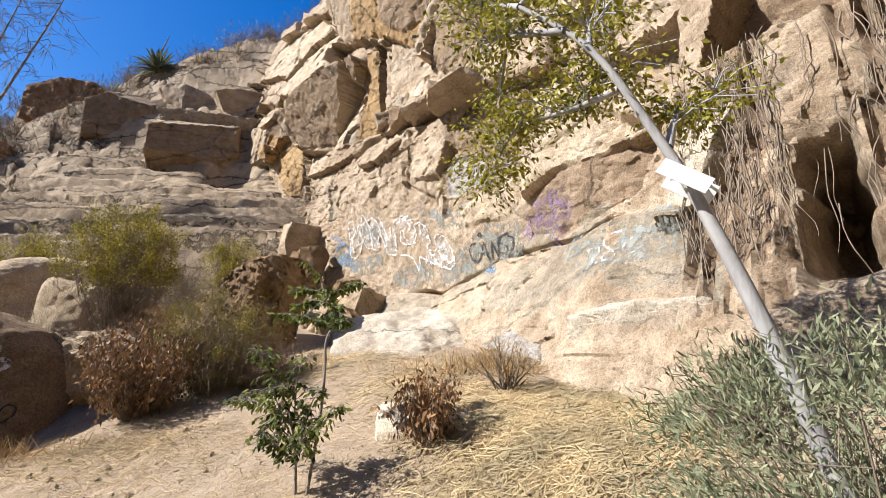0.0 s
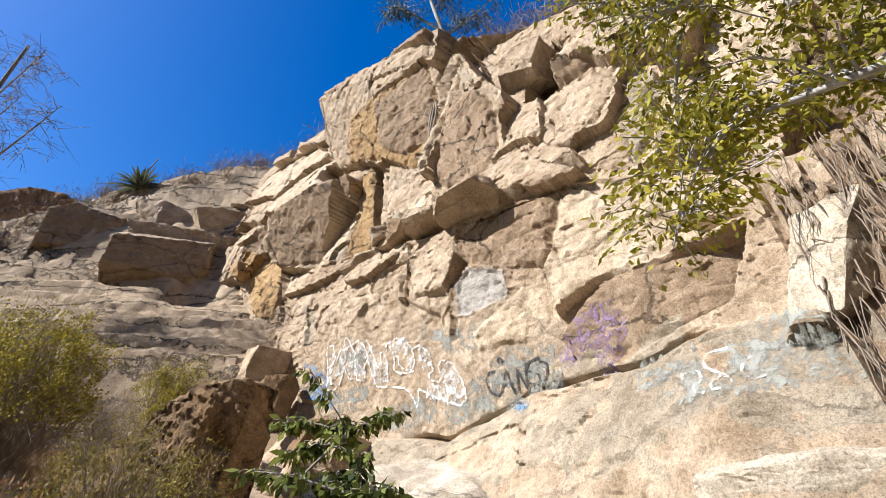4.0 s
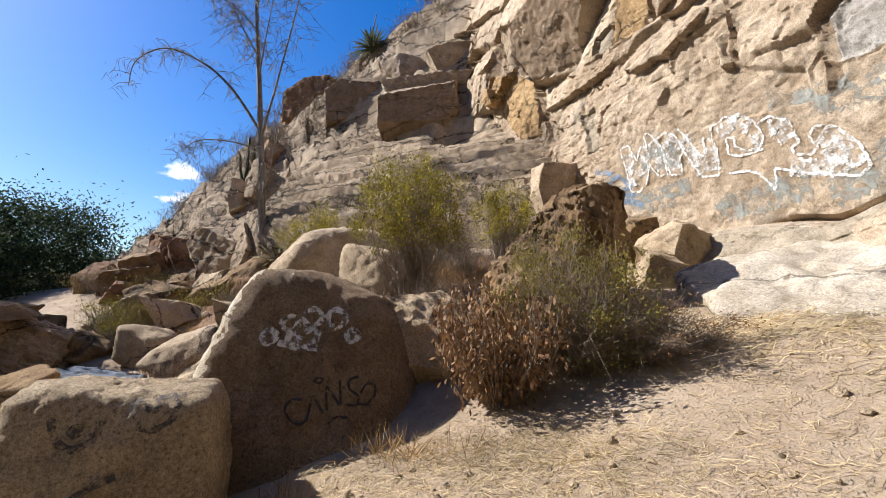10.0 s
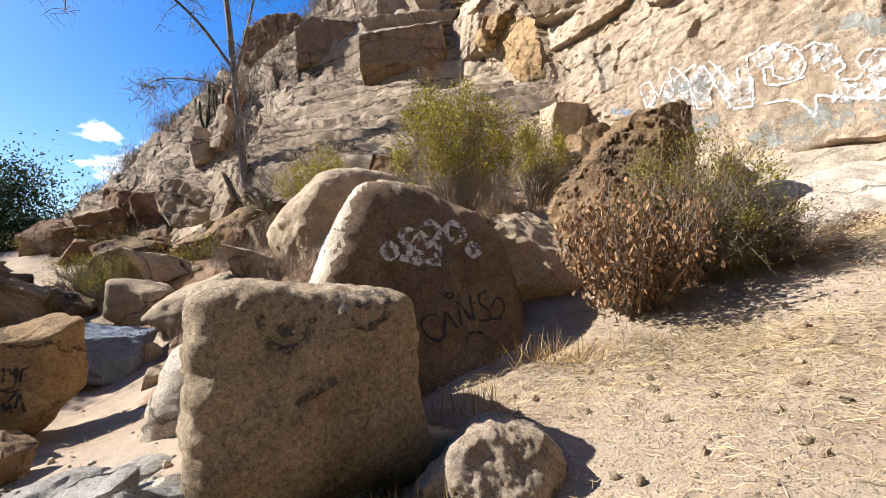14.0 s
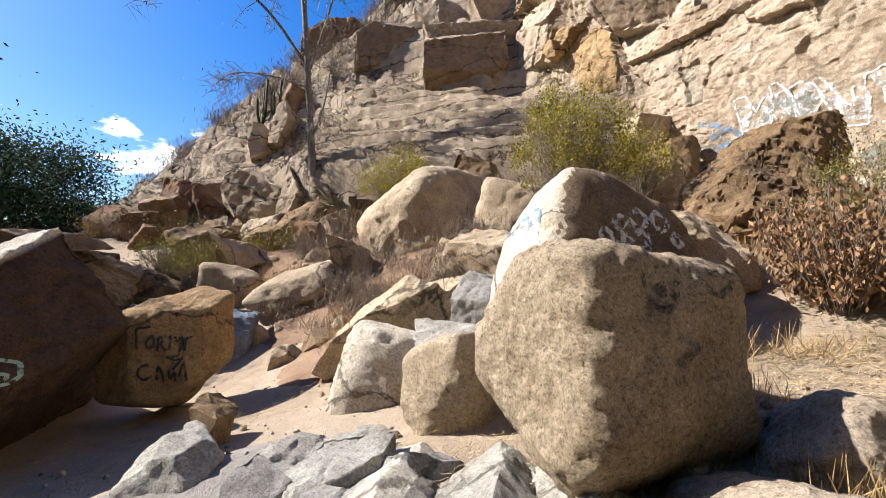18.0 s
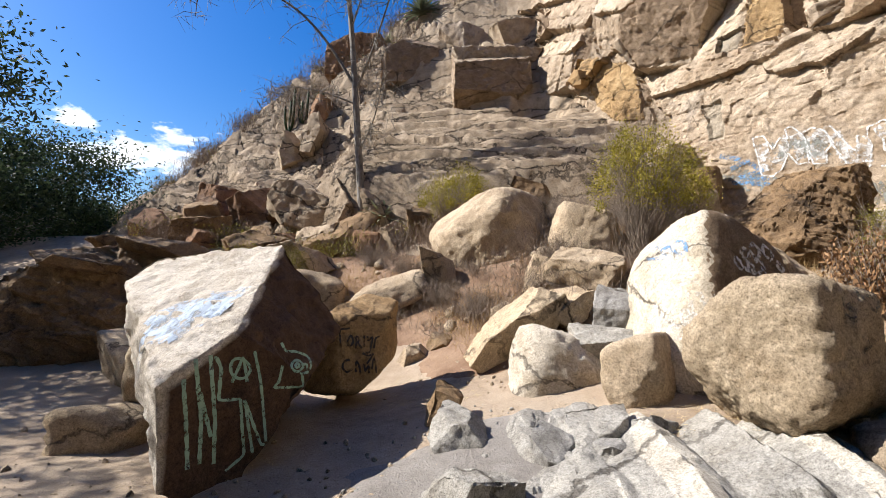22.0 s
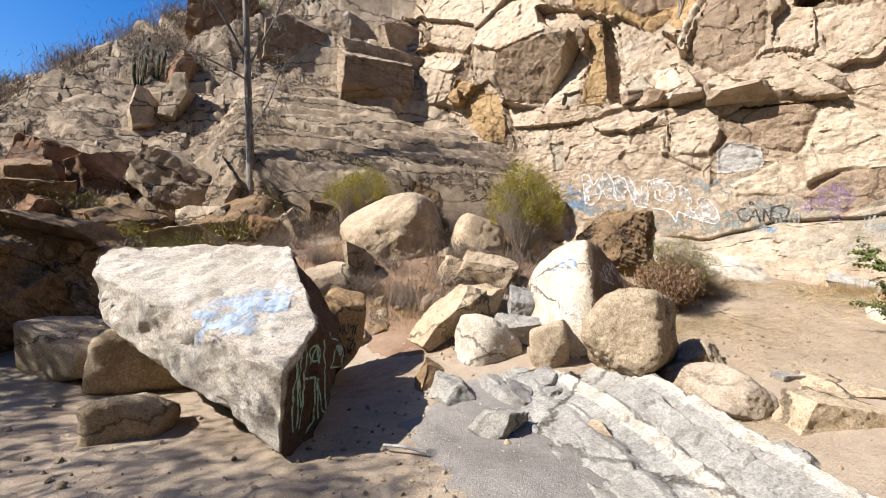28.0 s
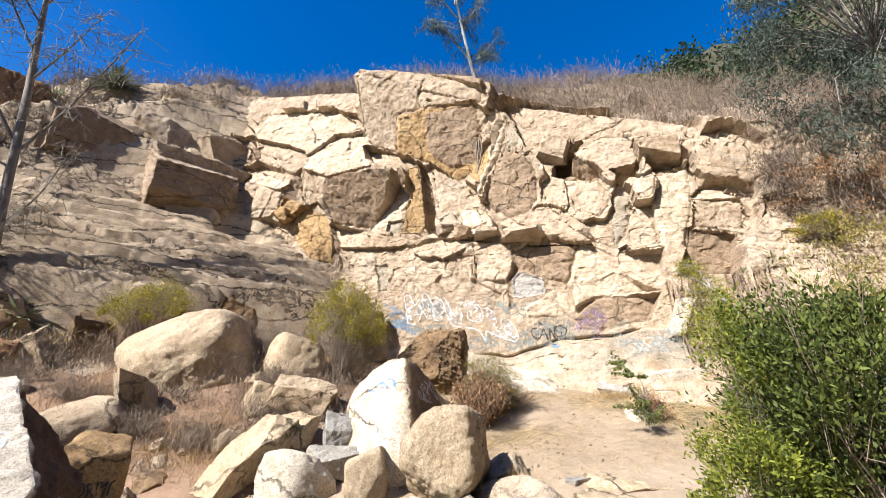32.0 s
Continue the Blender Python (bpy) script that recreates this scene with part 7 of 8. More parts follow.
for k, off in enumerate((0.0, 0.12, -0.1)):
    branch(bag, smooth_path([tuple(wall_xyz(5.75 + off, -1.7, 13.0)), tuple(wall_xyz(5.65 + off, -1.25, 12.0)), tuple(wall_xyz(5.7 - off, -1.15, 10.9)), tuple(wall_xyz(5.8, -1.1, 10.0 - k * 0.3))]), 0.05, 0.015, 5)
put("hanging_roots", bag.v, bag.f, BARK, None, "bare roots that hang down the rock face", "roots", "stuff")

# big trees at both ends of the clearing
def crown_tree(name, base, height, crown, size, leaf_mat, bark, count, length, width, droop, label, seed, r0=0.25, clumps=60, spread=0.16):
    rng = np.random.default_rng(seed)
    top = tagged(new(name), label, "tree")
    bx, by, bz = base
    cx, cy, cz = crown
    bag = Bag()
    branch(bag, smooth_path([(bx, by, bz - 0.3), (bx * 0.7 + cx * 0.3, by * 0.7 + cy * 0.3, bz + height * 0.35), (cx, cy, cz)]), r0, r0 * 0.4, 8)
    put("trunk", bag.v, bag.f, bark, top)
    pts, cc = in_clumps(rng, count, np.array(size), clumps, spread, -0.9)
    v, f = leaves(rng, pts + crown, rng.normal(0, 1, pts.shape), length, width, droop)
    bag = Bag()
    for c in cc:
        e = c + np.array(crown)
        m = (np.array(crown) * 0.5 + e * 0.5) + rng.normal(0, 0.25, 3)
        branch(bag, [tuple(np.array(crown) - (0, 0, size[2] * 0.3)), tuple(m), tuple(e)], r0 * 0.07, 0.008, 4)
    put("branchwork", bag.v, bag.f, bark, top, "", "", "stuff")
    put("foliage", v, f, leaf_mat, top)
    return top


crown_tree("eucalyptus", (8.6, -3.2, 0.6), 9, (6.2, -1.2, 11.6), (3.6, 3.2, 4.4), LEAF_BLUE, BARK, 42000, 0.17, 0.036, 1.6, "large dark eucalyptus with drooping leaves", 41, 0.3, 90, 0.11)
crown_tree("tree", (-29.5, 9.5, 0.5), 6, (-29.5, 9.5, 4.0), (5.0, 4.5, 3.6), LEAF_DARK, BARK, 60000, 0.17, 0.08, 0.2, "broad dark green tree beyond the boulders", 42, 0.3, 90, 0.2)
crown_tree("tree", (-33, 14.0, 0.5), 6, (-33, 14, 3.2), (5.0, 4.0, 3.0), LEAF_DARK, BARK, 34000, 0.19, 0.09, 0.2, "broad dark green tree beyond the boulders", 43, 0.3, 70, 0.2)
crown_tree("tree", (-27.5, 4.0, 0.0), 6, (-27.5, 4.0, 3.6), (4.0, 3.5, 3.4), LEAF_DARK, BARK, 34000, 0.17, 0.08, 0.2, "broad dark green tree beyond the boulders", 44, 0.3, 60, 0.2)
crown_tree("tree", (-19.2, -2.4, -0.4), 5, (-19.0, -2.1, 5.6), (2.4, 2.2, 2.4), LEAF_DARK, BARK, 7000, 0.16, 0.06, 0.3, "dark green tree beside the clearing", 45, 0.2, 50, 0.2)

crown_tree("tree", (-22.0, 1.5, -0.4), 5, (-21.5, 2.2, 5.8), (3.4, 3.2, 2.6), LEAF_DARK, BARK, 19000, 0.16, 0.07, 0.3, "dark green tree beside the clearing", 46, 0.2, 50, 0.2)

# unseen wooded slope added behind the clearing to cut the sky fill
ang, rad = np.meshgrid(np.radians(np.arange(-178, 62, 1.5)), np.concatenate([np.arange(9, 22, 0.5), np.geomspace(22, 120, 14)]))
hx, hy = -4 + rad * 1.25 * np.cos(ang) + 3.5 * step(-60, -150, np.degrees(ang)) * -1, 1.0 + rad * np.sin(ang)
hp = np.stack([hx.ravel(), hy.ravel(), np.zeros(hx.size)], 1)
fade = step(60, 40, np.degrees(ang)) * step(-165, -120, np.degrees(ang))
hz = -0.6 + fade * np.clip(rad - 10, 0, 26) * 1.6 + (0.8 * fbm(hp * 0.4, 101, 4)).reshape(hx.shape) * fade - 1.0 * (1 - fade)
idx = np.arange(hx.size).reshape(hx.shape)
quads = np.stack([idx[:-1, :-1], idx[:-1, 1:], idx[1:, 1:], idx[1:, :-1]], -1).reshape(-1, 4)
# very dark soil, so that the added slope bounces little light
SCRUB = soil_material("dark_low_bounce_soil", ((0.34, (0.035, 0.03, 0.018)), (0.48, (0.06, 0.052, 0.03)), (0.66, (0.09, 0.075, 0.045))))
put("unseen_blocker_slope", np.stack([hx, hy, hz], -1).reshape(-1, 3), quads, SCRUB, None, "unseen dark slope added to block sky light", "hill", "structure")
w_ = np.random.default_rng(78)
aa, rr_ = np.radians(w_.uniform(-150, 40, 700)), w_.uniform(10.5, 34, 700)
px_, py_ = -4 + rr_ * 1.25 * np.cos(aa), 1.0 + rr_ * np.sin(aa)
pz_ = -0.4 + np.clip(rr_ - 10, 0, 26) * 1.6 * step(60, 40, np.degrees(aa)) * step(-165, -120, np.degrees(aa))
ct = 60000
wi = w_.integers(0, 700, ct)
cen = np.stack([px_, py_, pz_], 1)[wi] + w_.normal(0, 1, (ct, 3)) * (0.8, 0.8, 0.7) + (0, 0, 0.9)
v, f = leaves(w_, cen, w_.normal(0, 1, (ct, 3)), 0.5, 0.28)
put("hillside_scrub", v, f, LEAF_DARK, None, "unseen dark green scrub added to block sky light", "scrub", "stuff")

def stalk_bush(at, wide, tall, stalks, per, length, width, label, seed):
    """A dead bush: stiff stalks that fan upward, hung with curled leaves."""
    rng = np.random.default_rng(seed)
    top = tagged(new("bush"), label, "bush")
    top.matrix_basis = pose(*at)
    bag, cs, ds = Bag(), [], []
    for k in range(stalks):
        a = rng.uniform(0, 2 * math.pi)
        r = wide * math.sqrt(rng.random())
        e = np.array((math.cos(a) * r, math.sin(a) * r, tall * rng.uniform(0.55, 1.0) * (1 - 0.25 * r / wide)))
        b = np.array((e[0] * 0.25, e[1] * 0.25, -0.05))
        m = b * 0.45 + e * 0.55 + np.array((e[0], e[1], 0)) * 0.12 + rng.normal(0, 0.06, 3)
        pts = smooth_path([tuple(b), tuple(m), tuple(e)], 4)
        branch(bag, pts, 0.0045, 0.0016, 4)
        for q in range(per):
            t = rng.uniform(0.25, 1.0)
            p = pts[int(t * (len(pts) - 1))] + Vector(rng.normal(0, 0.05, 3))
            cs.append(p[:])
            ds.append((rng.normal(0, 0.5), rng.normal(0, 0.5), -1.0 + rng.normal(0, 0.5)))
        for q in range(3):
            t = rng.uniform(0.2, 0.8)
            p = pts[int(t * (len(pts) - 1))]
            branch(bag, [p, p + Vector((rng.normal(0, 0.07), rng.normal(0, 0.07), 0.14))], 0.003, 0.001, 3)
    put("twig_tangle", bag.v, bag.f, TWIG, top, "", "", "stuff")
    v, f = leaves(rng, np.array(cs), np.array(ds), length, width)
    put("foliage", v, f, LEAF_DEAD, top)
    return top


# bushes
shrub("bush", (-2.9, 5.0, gz(-2.9, 5.0)), (0.72, 0.52, 1.22), LEAF_OLIVE, TWIG, 15000, 0.028, 0.013, "half-dry olive bush with a dense tangle of twigs", seed=1, twigs=220, clumps=110, spread=0.16, bare=2.0, stem=0.006, low=-0.9)
shrub("bush", (-2.25, 5.1, gz(-2.25, 5.1)), (0.75, 0.5, 0.55), LEAF_DEAD, TWIG, 2600, 0.026, 0.012, "low spread of bare twigs beside the olive bush", seed=7, twigs=260, bare=2.5, stem=0.005, low=-0.9)
stalk_bush((-3.46, 4.62, gz(-3.46, 4.62)), 0.62, 1.24, 150, 26, 0.068, 0.030, "dead brown bush with curled hanging leaves", 2)
shrub("bush", (-5.75, 6.9, gz(-5.75, 6.9)), (1.0, 0.85, 2.35), LEAF_YELLOW, TWIG, 13000, 0.042, 0.026, "yellow-green bush on the scree", seed=3, twigs=210, bare=1.6, spread=0.12, stem=0.007, clumps=110)
shrub("bush", (-4.7, 8.6, gz(-4.7, 8.6)), (0.6, 0.5, 1.55), LEAF_YELLOW, TWIG, 5500, 0.042, 0.026, "yellow-green bush at the wall's foot", seed=8, twigs=70)
shrub("bush", (-10.0, 9.2, gz(-10.0, 9.2) + 0.1), (1.0, 0.8, 1.55), LEAF_YELLOW, TWIG, 10000, 0.045, 0.027, "yellow-green bush below the slabs", seed=9, twigs=110, bare=1.0)
for x, y, w, h, sd in ((-7.55, 5.05, 0.45, 0.5, 21), (-8.5, 5.7, 0.5, 0.55, 22), (-7.0, 5.75, 0.4, 0.6, 23), (-9.4, 6.3, 0.5, 0.5, 24), (-6.9, 8.3, 0.7, 0.9, 25), (-5.3, 8.1, 0.7, 0.9, 26), (-7.7, 9.0, 0.7, 0.8, 27), (-6.0, 9.2, 0.7, 0.8, 28), (-7.2, 6.7, 0.5, 0.6, 29), (-10.6, 7.6, 0.6, 0.6, 30), (-4.9, 6.4, 0.5, 0.6, 31), (-11.8, 8.3, 0.6, 0.6, 32)):
    shrub("bush", (x, y, gz(x, y)), (w, w * 0.8, h), DRYBRUSH, TWIG, 1500, 0.035, 0.010, "low tangle of dry brown brush between boulders", seed=sd, twigs=130, bare=2.4, stem=0.004, low=-0.9, group="dry brush between the boulders")
shrub("bush", (-9.3, 9.3, gz(-9.3, 9.3)), (0.7, 0.6, 1.0), DRYBRUSH, TWIG, 3000, 0.05, 0.012, "bare grey-brown brush below the slabs", seed=10, twigs=120, bare=2.0)
shrub("bush", (-13.2, 6.6, gz(-13.2, 6.6)), (0.7, 0.6, 1.1), LEAF_OLIVE, TWIG, 3200, 0.045, 0.018, "olive bush among the far boulders", seed=11, twigs=90)
shrub("bush", (-14.6, 6.9, gz(-14.6, 6.9)), (0.8, 0.6, 0.95), LEAF_YELLOW, TWIG, 2600, 0.045, 0.018, "half-dry yellow bush among boulders", seed=12, twigs=90, bare=1.0)
stalk_bush((-0.10, 3.02, gz(-0.10, 3.02)), 0.28, 0.66, 30, 50, 0.055, 0.024, "small dead bush with curled brown leaves", 4)
shrub("bush", (0.62, 3.75, gz(0.62, 3.75)), (0.32, 0.28, 0.42), DRYGRASS, TWIG, 900, 0.07, 0.006, "tuft of dry straw-coloured weeds", seed=13, twigs=30)
shrub("bush", (1.55, 1.15, gz(1.55, 1.15)), (0.78, 0.66, 0.92), LEAF_GREY, TWIG, 15000, 0.052, 0.009, "grey-green shrub with narrow leaves at the leaning tree's foot", seed=14, twigs=130, stem=0.006, spread=0.15, clumps=90, low=-0.8)
shrub("bush", (1.95, 2.3, gz(1.95, 2.3)), (0.5, 0.5, 0.55), LEAF_GREY, TWIG, 1500, 0.08, 0.013, "low grey-green shrub with narrow leaves", seed=15, twigs=60)
shrub("bush", (-2.75, -1.3, gz(-2.75, -1.3)), (1.25, 1.2, 2.3), LEAF_BUSH, TWIG, 36000, 0.07, 0.032, "dense green leafy bush beside the path", seed=16, twigs=200, clumps=80, spread=0.2, low=-0.95)
shrub("bush", (-2.80, -0.38, gz(-2.80, -0.38)), (0.8, 0.6, 2.5), LEAF_SPRAY, TWIG, 14000, 0.055, 0.022, "willow-leaved yellow-green shrub at the green bush's edge", seed=18, twigs=110, droop=0.3, clumps=46, spread=0.17, stem=0.006, low=-0.9)
shrub("bush", (-3.75, -0.55, gz(-3.75, -0.55)), (0.55, 0.6, 1.15), LEAF_SPRAY, TWIG, 9000, 0.055, 0.024, "low yellow-green shrub before the dark green bush", seed=19, twigs=90, droop=0.2, clumps=40, spread=0.18, stem=0.005, low=-0.9)
# dry scrub on the rocks below the eucalyptus
for n_, (s, h, w, t, leaf, many, words) in enumerate([
        (-3.5, 5.1, 0.9, 0.8, LEAF_YELLOW, 3200, "yellow-green scrub hanging on the rocks"), (-4.6, 6.3, 1.1, 1.5, LEAF_DEAD, 3600, "dry red-brown scrub with bare pale stems"),
        (-6.0, 6.0, 1.2, 1.6, LEAF_DEAD, 3600, "dry red-brown scrub with bare pale stems"), (-5.4, 4.9, 1.1, 0.8, LEAF_OLIVE, 3000, "olive scrub hanging on the rocks"),
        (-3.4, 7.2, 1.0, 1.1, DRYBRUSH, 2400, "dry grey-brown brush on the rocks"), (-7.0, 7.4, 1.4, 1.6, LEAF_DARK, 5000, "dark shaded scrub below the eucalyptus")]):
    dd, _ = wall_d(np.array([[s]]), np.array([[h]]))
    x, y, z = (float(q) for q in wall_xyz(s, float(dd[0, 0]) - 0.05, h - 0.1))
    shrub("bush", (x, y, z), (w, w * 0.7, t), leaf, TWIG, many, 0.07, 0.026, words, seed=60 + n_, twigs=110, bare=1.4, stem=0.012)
shrub("bush", (-1.35, -0.95, gz(-1.35, -0.95)), (0.9, 0.6, 2.2), LEAF_YELLOW, TWIG, 5500, 0.09, 0.016, "willow-leaved light green bush behind the path", seed=17, twigs=80, droop=0.4, clumps=60, spread=0.14)
# leafy sapling
limb_tree("sapling", [(-0.83, 2.60, gz(-0.83, 2.60) - 0.03), (-0.79, 2.66, 1.2), (-0.79, 2.68, 1.49), (-0.80, 2.70, 1.66), (-0.78, 2.83, 1.78)],
          [([(-0.78, 2.83, 1.78), (-0.90, 2.85, 1.80), (-1.04, 2.87, 1.84), (-1.16, 2.92, 1.86), (-1.27, 2.97, 1.87)], 0.008), ([(-1.03, 2.87, 1.84), (-0.95, 2.95, 1.95), (-0.90, 3.05, 2.04), (-0.98, 3.06, 2.16), (-1.11, 3.05, 2.32)], 0.007),
           ([(-0.90, 3.05, 2.04), (-0.80, 3.10, 2.10), (-0.68, 3.15, 2.16)], 0.005), ([(-0.92, 3.03, 2.04), (-1.06, 3.07, 2.08), (-1.20, 3.08, 2.07)], 0.005), ([(-0.95, 2.98, 1.98), (-1.04, 3.0, 1.97), (-1.12, 3.0, 1.94)], 0.004),
           ([(-0.78, 2.83, 1.78), (-0.80, 2.92, 1.85), (-0.82, 3.0, 1.95)], 0.006), ([(-0.78, 2.82, 1.77), (-0.72, 2.74, 1.79), (-0.65, 2.68, 1.79)], 0.005), ([(-0.79, 2.83, 1.78), (-0.88, 2.93, 1.83), (-0.93, 2.98, 1.88)], 0.005)],
          0.011, BARK, LEAF_GREEN, 5, 0.054, 0.026, 0.9, "young sapling with drooping green leaves on thin forked branches", 34, twigs=30, reach=0.09, top_r=0.6, spread=0.3)
limb_tree("sapling", [(-0.90, 2.60, gz(-0.90, 2.60) - 0.03), (-0.94, 2.63, 0.95), (-1.02, 2.65, 1.22)],
          [([(-1.0, 2.65, 1.15), (-1.10, 2.65, 1.36), (-1.20, 2.65, 1.51), (-1.32, 2.64, 1.62)], 0.007), ([(-0.96, 2.64, 1.05), (-0.98, 2.68, 1.30), (-0.97, 2.71, 1.59)], 0.006), ([(-0.98, 2.65, 1.10), (-1.20, 2.75, 1.20), (-1.50, 2.87, 1.25)], 0.006),
           ([(-0.96, 2.63, 1.0), (-1.06, 2.58, 1.22), (-1.10, 2.56, 1.34)], 0.006), ([(-0.94, 2.63, 0.95), (-0.86, 2.62, 1.2), (-0.78, 2.60, 1.34)], 0.006), ([(-0.93, 2.62, 0.9), (-0.75, 2.55, 1.1), (-0.62, 2.5, 1.24)], 0.006),
           ([(-0.94, 2.63, 0.95), (-1.12, 2.70, 1.10), (-1.24, 2.72, 1.32)], 0.006), ([(-0.92, 2.61, 0.85), (-0.85, 2.48, 1.0), (-0.80, 2.40, 1.12)], 0.006), ([(-0.92, 2.61, 0.85), (-1.02, 2.48, 1.0), (-1.10, 2.42, 1.10)], 0.006)],
          0.011, BARK, LEAF_GREEN, 4, 0.052, 0.025, 0.9, "low leafy sapling with green leaves beside the thin one", 35, twigs=34, reach=0.13, top_r=0.6, spread=0.3)


def agave(at, radius, n, mat, label, seed, height=0.0):
    """A rosette of pointed leaves."""
    rng = np.random.default_rng(seed)
    top = tagged(new("agave"), label, "plant")
    top.matrix_basis = pose(*at)
    for k in range(n):
        a = k * 2.399 + rng.normal(0, 0.1)
        el = radians(rng.uniform(-8, 78))
        r = radius * rng.uniform(0.75, 1.1)
        d = Vector((math.cos(a) * math.cos(el), math.sin(a) * math.cos(el), math.sin(el)))
        s = d.cross(Vector((0, 0, 1))).normalized()
        b = Bag()
        vs = []
        for t, w in ((0.0, 0.05), (0.4, 0.055), (0.75, 0.03), (1.0, 0.002)):
            c = d * r * t - Vector((0, 0, 0.35 * radius * t * t * math.cos(el)))
            up = s.cross(d) * w * 0.35 * radius
            vs += [c - s * w * radius, c - up, c + s * w * radius]
        fs = [(i * 3 + j, i * 3 + j + 1, i * 3 + j + 4, i * 3 + j + 3) for i in range(3) for j in range(2)]
        b.add([v[:] for v in vs], fs)
        put("leaf", b.v, b.f, mat, top)
    if height:
        b = Bag()
        b.add(*tube([(0, 0, 0), (0.05, 0, height * 0.6), (0.25, 0, height)], [0.05, 0.035, 0.015], 6))
        put("flower_stalk", b.v, b.f, TWIG, top)
    return top


def on_slope(x, y):
    return float(slope_z(np.array([[x]]), np.array([[y]]))[0, 0])


agave((-13.9, 16.8, on_slope(-13.9, 16.8) + 0.55), 1.35, 80, LEAF_AGAVE, "large grey-green agave on the skyline", 51, 1.9)
agave((-12.55, 10.3, 3.3), 0.95, 54, LEAF_GREY, "grey-green agave below the slabs", 52)
agave((-12.3, 10.5, 2.7), 0.8, 40, DRYBRUSH, "withered agave with hanging dead leaves", 53)
agave((-15.6, 16.6, on_slope(-15.6, 16.6) + 0.2), 0.7, 36, LEAF_GREY, "small agave on the skyline", 54)
for k, (x, y, hh) in enumerate(((-18.9, 13.8, 2.2), (-18.3, 13.9, 1.7), (-17.6, 14.3, 1.3))):
    top = tagged(new("cactus"), "dark columnar cactus on the ridge", "cactus", "cacti on the ridge")
    top.matrix_basis = pose(x, y, on_slope(x, y) - 0.1)
    for q in range(3):
        b = Bag()
        a = q * 2.1 + k
        b.add(*tube([(0, 0, 0), (0.18 * math.cos(a), 0.18 * math.sin(a), hh * 0.3), (0.22 * math.cos(a), 0.22 * math.sin(a), hh * (1 - 0.2 * q)), (0.22 * math.cos(a), 0.22 * math.sin(a), hh * (1 - 0.2 * q) + 0.08)], [0.055, 0.06, 0.055, 0.01], 8))
        put("column", b.v, b.f, LEAF_DARK, top)


def brush(name, pts, count, length, width, mat, label, seed, tall=0.8, tuft=0.35):
    """Twiggy brush in tufts round the given roots."""
    rng = np.random.default_rng(seed)
    pts = np.asarray(pts)
    w = rng.integers(0, len(pts), count)
    hgt = tall * rng.uniform(0.4, 1.2, len(pts))[w]
    t = rng.uniform(0.0, 1.0, count)
    c = pts[w] + rng.normal(0, 1, (count, 3)) * (tuft, tuft, 0) * (0.35 + 0.65 * t)[:, None] + np.stack([np.zeros(count), np.zeros(count), t * hgt * 0.75], 1)
    d = rng.normal(0, 0.55, (count, 3)) + (0, 0, 0.9)
    v, f = leaves(rng, c, d, length, width)
    return put(name, v, f, mat, None, label, "brush", "stuff")


def rim_points(rng, s0, s1, n, b0, b1):
    s = rng.uniform(s0, s1, n)
    b = b0 + (b1 - b0) * rng.random(n) ** 1.6
    t = np.interp(s, TOP_S, TOP_H)
    z = t - 0.35 + (1.1 + 0.4 * step(6, 0, s)) * np.minimum(b, 5 + 0.2 * b) * np.exp(-b / 30)
    return wall_xyz(s, -2.2 - b, z)


R_ = np.random.default_rng(77)
brush("dry_brush", rim_points(R_, -12, 18, 800, -0.1, 9), 110000, 0.42, 0.017, DRYBRUSH, "dry leafless grey-brown brush along the cliff top", 71, 1.5, 0.45)
brush("dry_grass_rim", rim_points(R_, -12, 18, 260, -0.3, 2), 9000, 0.34, 0.010, DRYGRASS, "dry yellow grass on the cliff edge", 72, 0.3, 0.3)
brush("green_brush", rim_points(R_, -10, 16, 16, 2.5, 8), 3600, 0.10, 0.03, LEAF_OLIVE, "scattered olive bushes on the cliff top", 73, 1.1, 0.45)
q_ = np.stack([R_.uniform(-29, -8.5, 420), R_.uniform(13.5, 20, 420)], 1)
q_ = q_[(q_[:, 1] > np.interp(q_[:, 0], (-24, -18, -14, -8), (13.2, 13.6, 15.6, 16.8)))]
brush("slope_brush", np.stack([q_[:, 0], q_[:, 1], slope_z(q_[:, :1], q_[:, 1:])[:, 0]], 1), 44000, 0.34, 0.02, DRYBRUSH, "dry grey brush on the far ridge", 74, 0.9, 0.4)
brush("slope_green", np.stack([q_[::5, 0], q_[::5, 1], slope_z(q_[::5, :1], q_[::5, 1:])[:, 0]], 1), 6500, 0.09, 0.03, LEAF_OLIVE, "olive scrub on the far ridge", 75, 0.8, 0.4)
q_ = np.stack([R_.uniform(-21, -13.5, 60), R_.uniform(10.5, 13, 60)], 1)
brush("crevice_brush", np.stack([q_[:, 0], q_[:, 1], slope_z(q_[:, :1], q_[:, 1:])[:, 0]], 1), 4200, 0.22, 0.010, DRYBRUSH, "dry tufts in the rock crevices", 76, 0.4, 0.25)

q_ = np.stack([R_.uniform(-21, -9.8, 130), R_.uniform(8.6, 10.6, 130)], 1)
brush("foot_brush", np.stack([q_[:, 0], q_[:, 1], ground_z(q_[:, 0], q_[:, 1])], 1), 20000, 0.24, 0.012, DRYBRUSH, "dry brush between the fallen blocks", 79, 0.75, 0.35)
q_ = np.stack([R_.uniform(-21, -11, 24), R_.uniform(8.2, 10.2, 24)], 1)
brush("foot_scrub", np.stack([q_[:, 0], q_[:, 1], ground_z(q_[:, 0], q_[:, 1])], 1), 7000, 0.08, 0.03, LEAF_OLIVE, "olive scrub between the fallen blocks", 80, 0.8, 0.4)
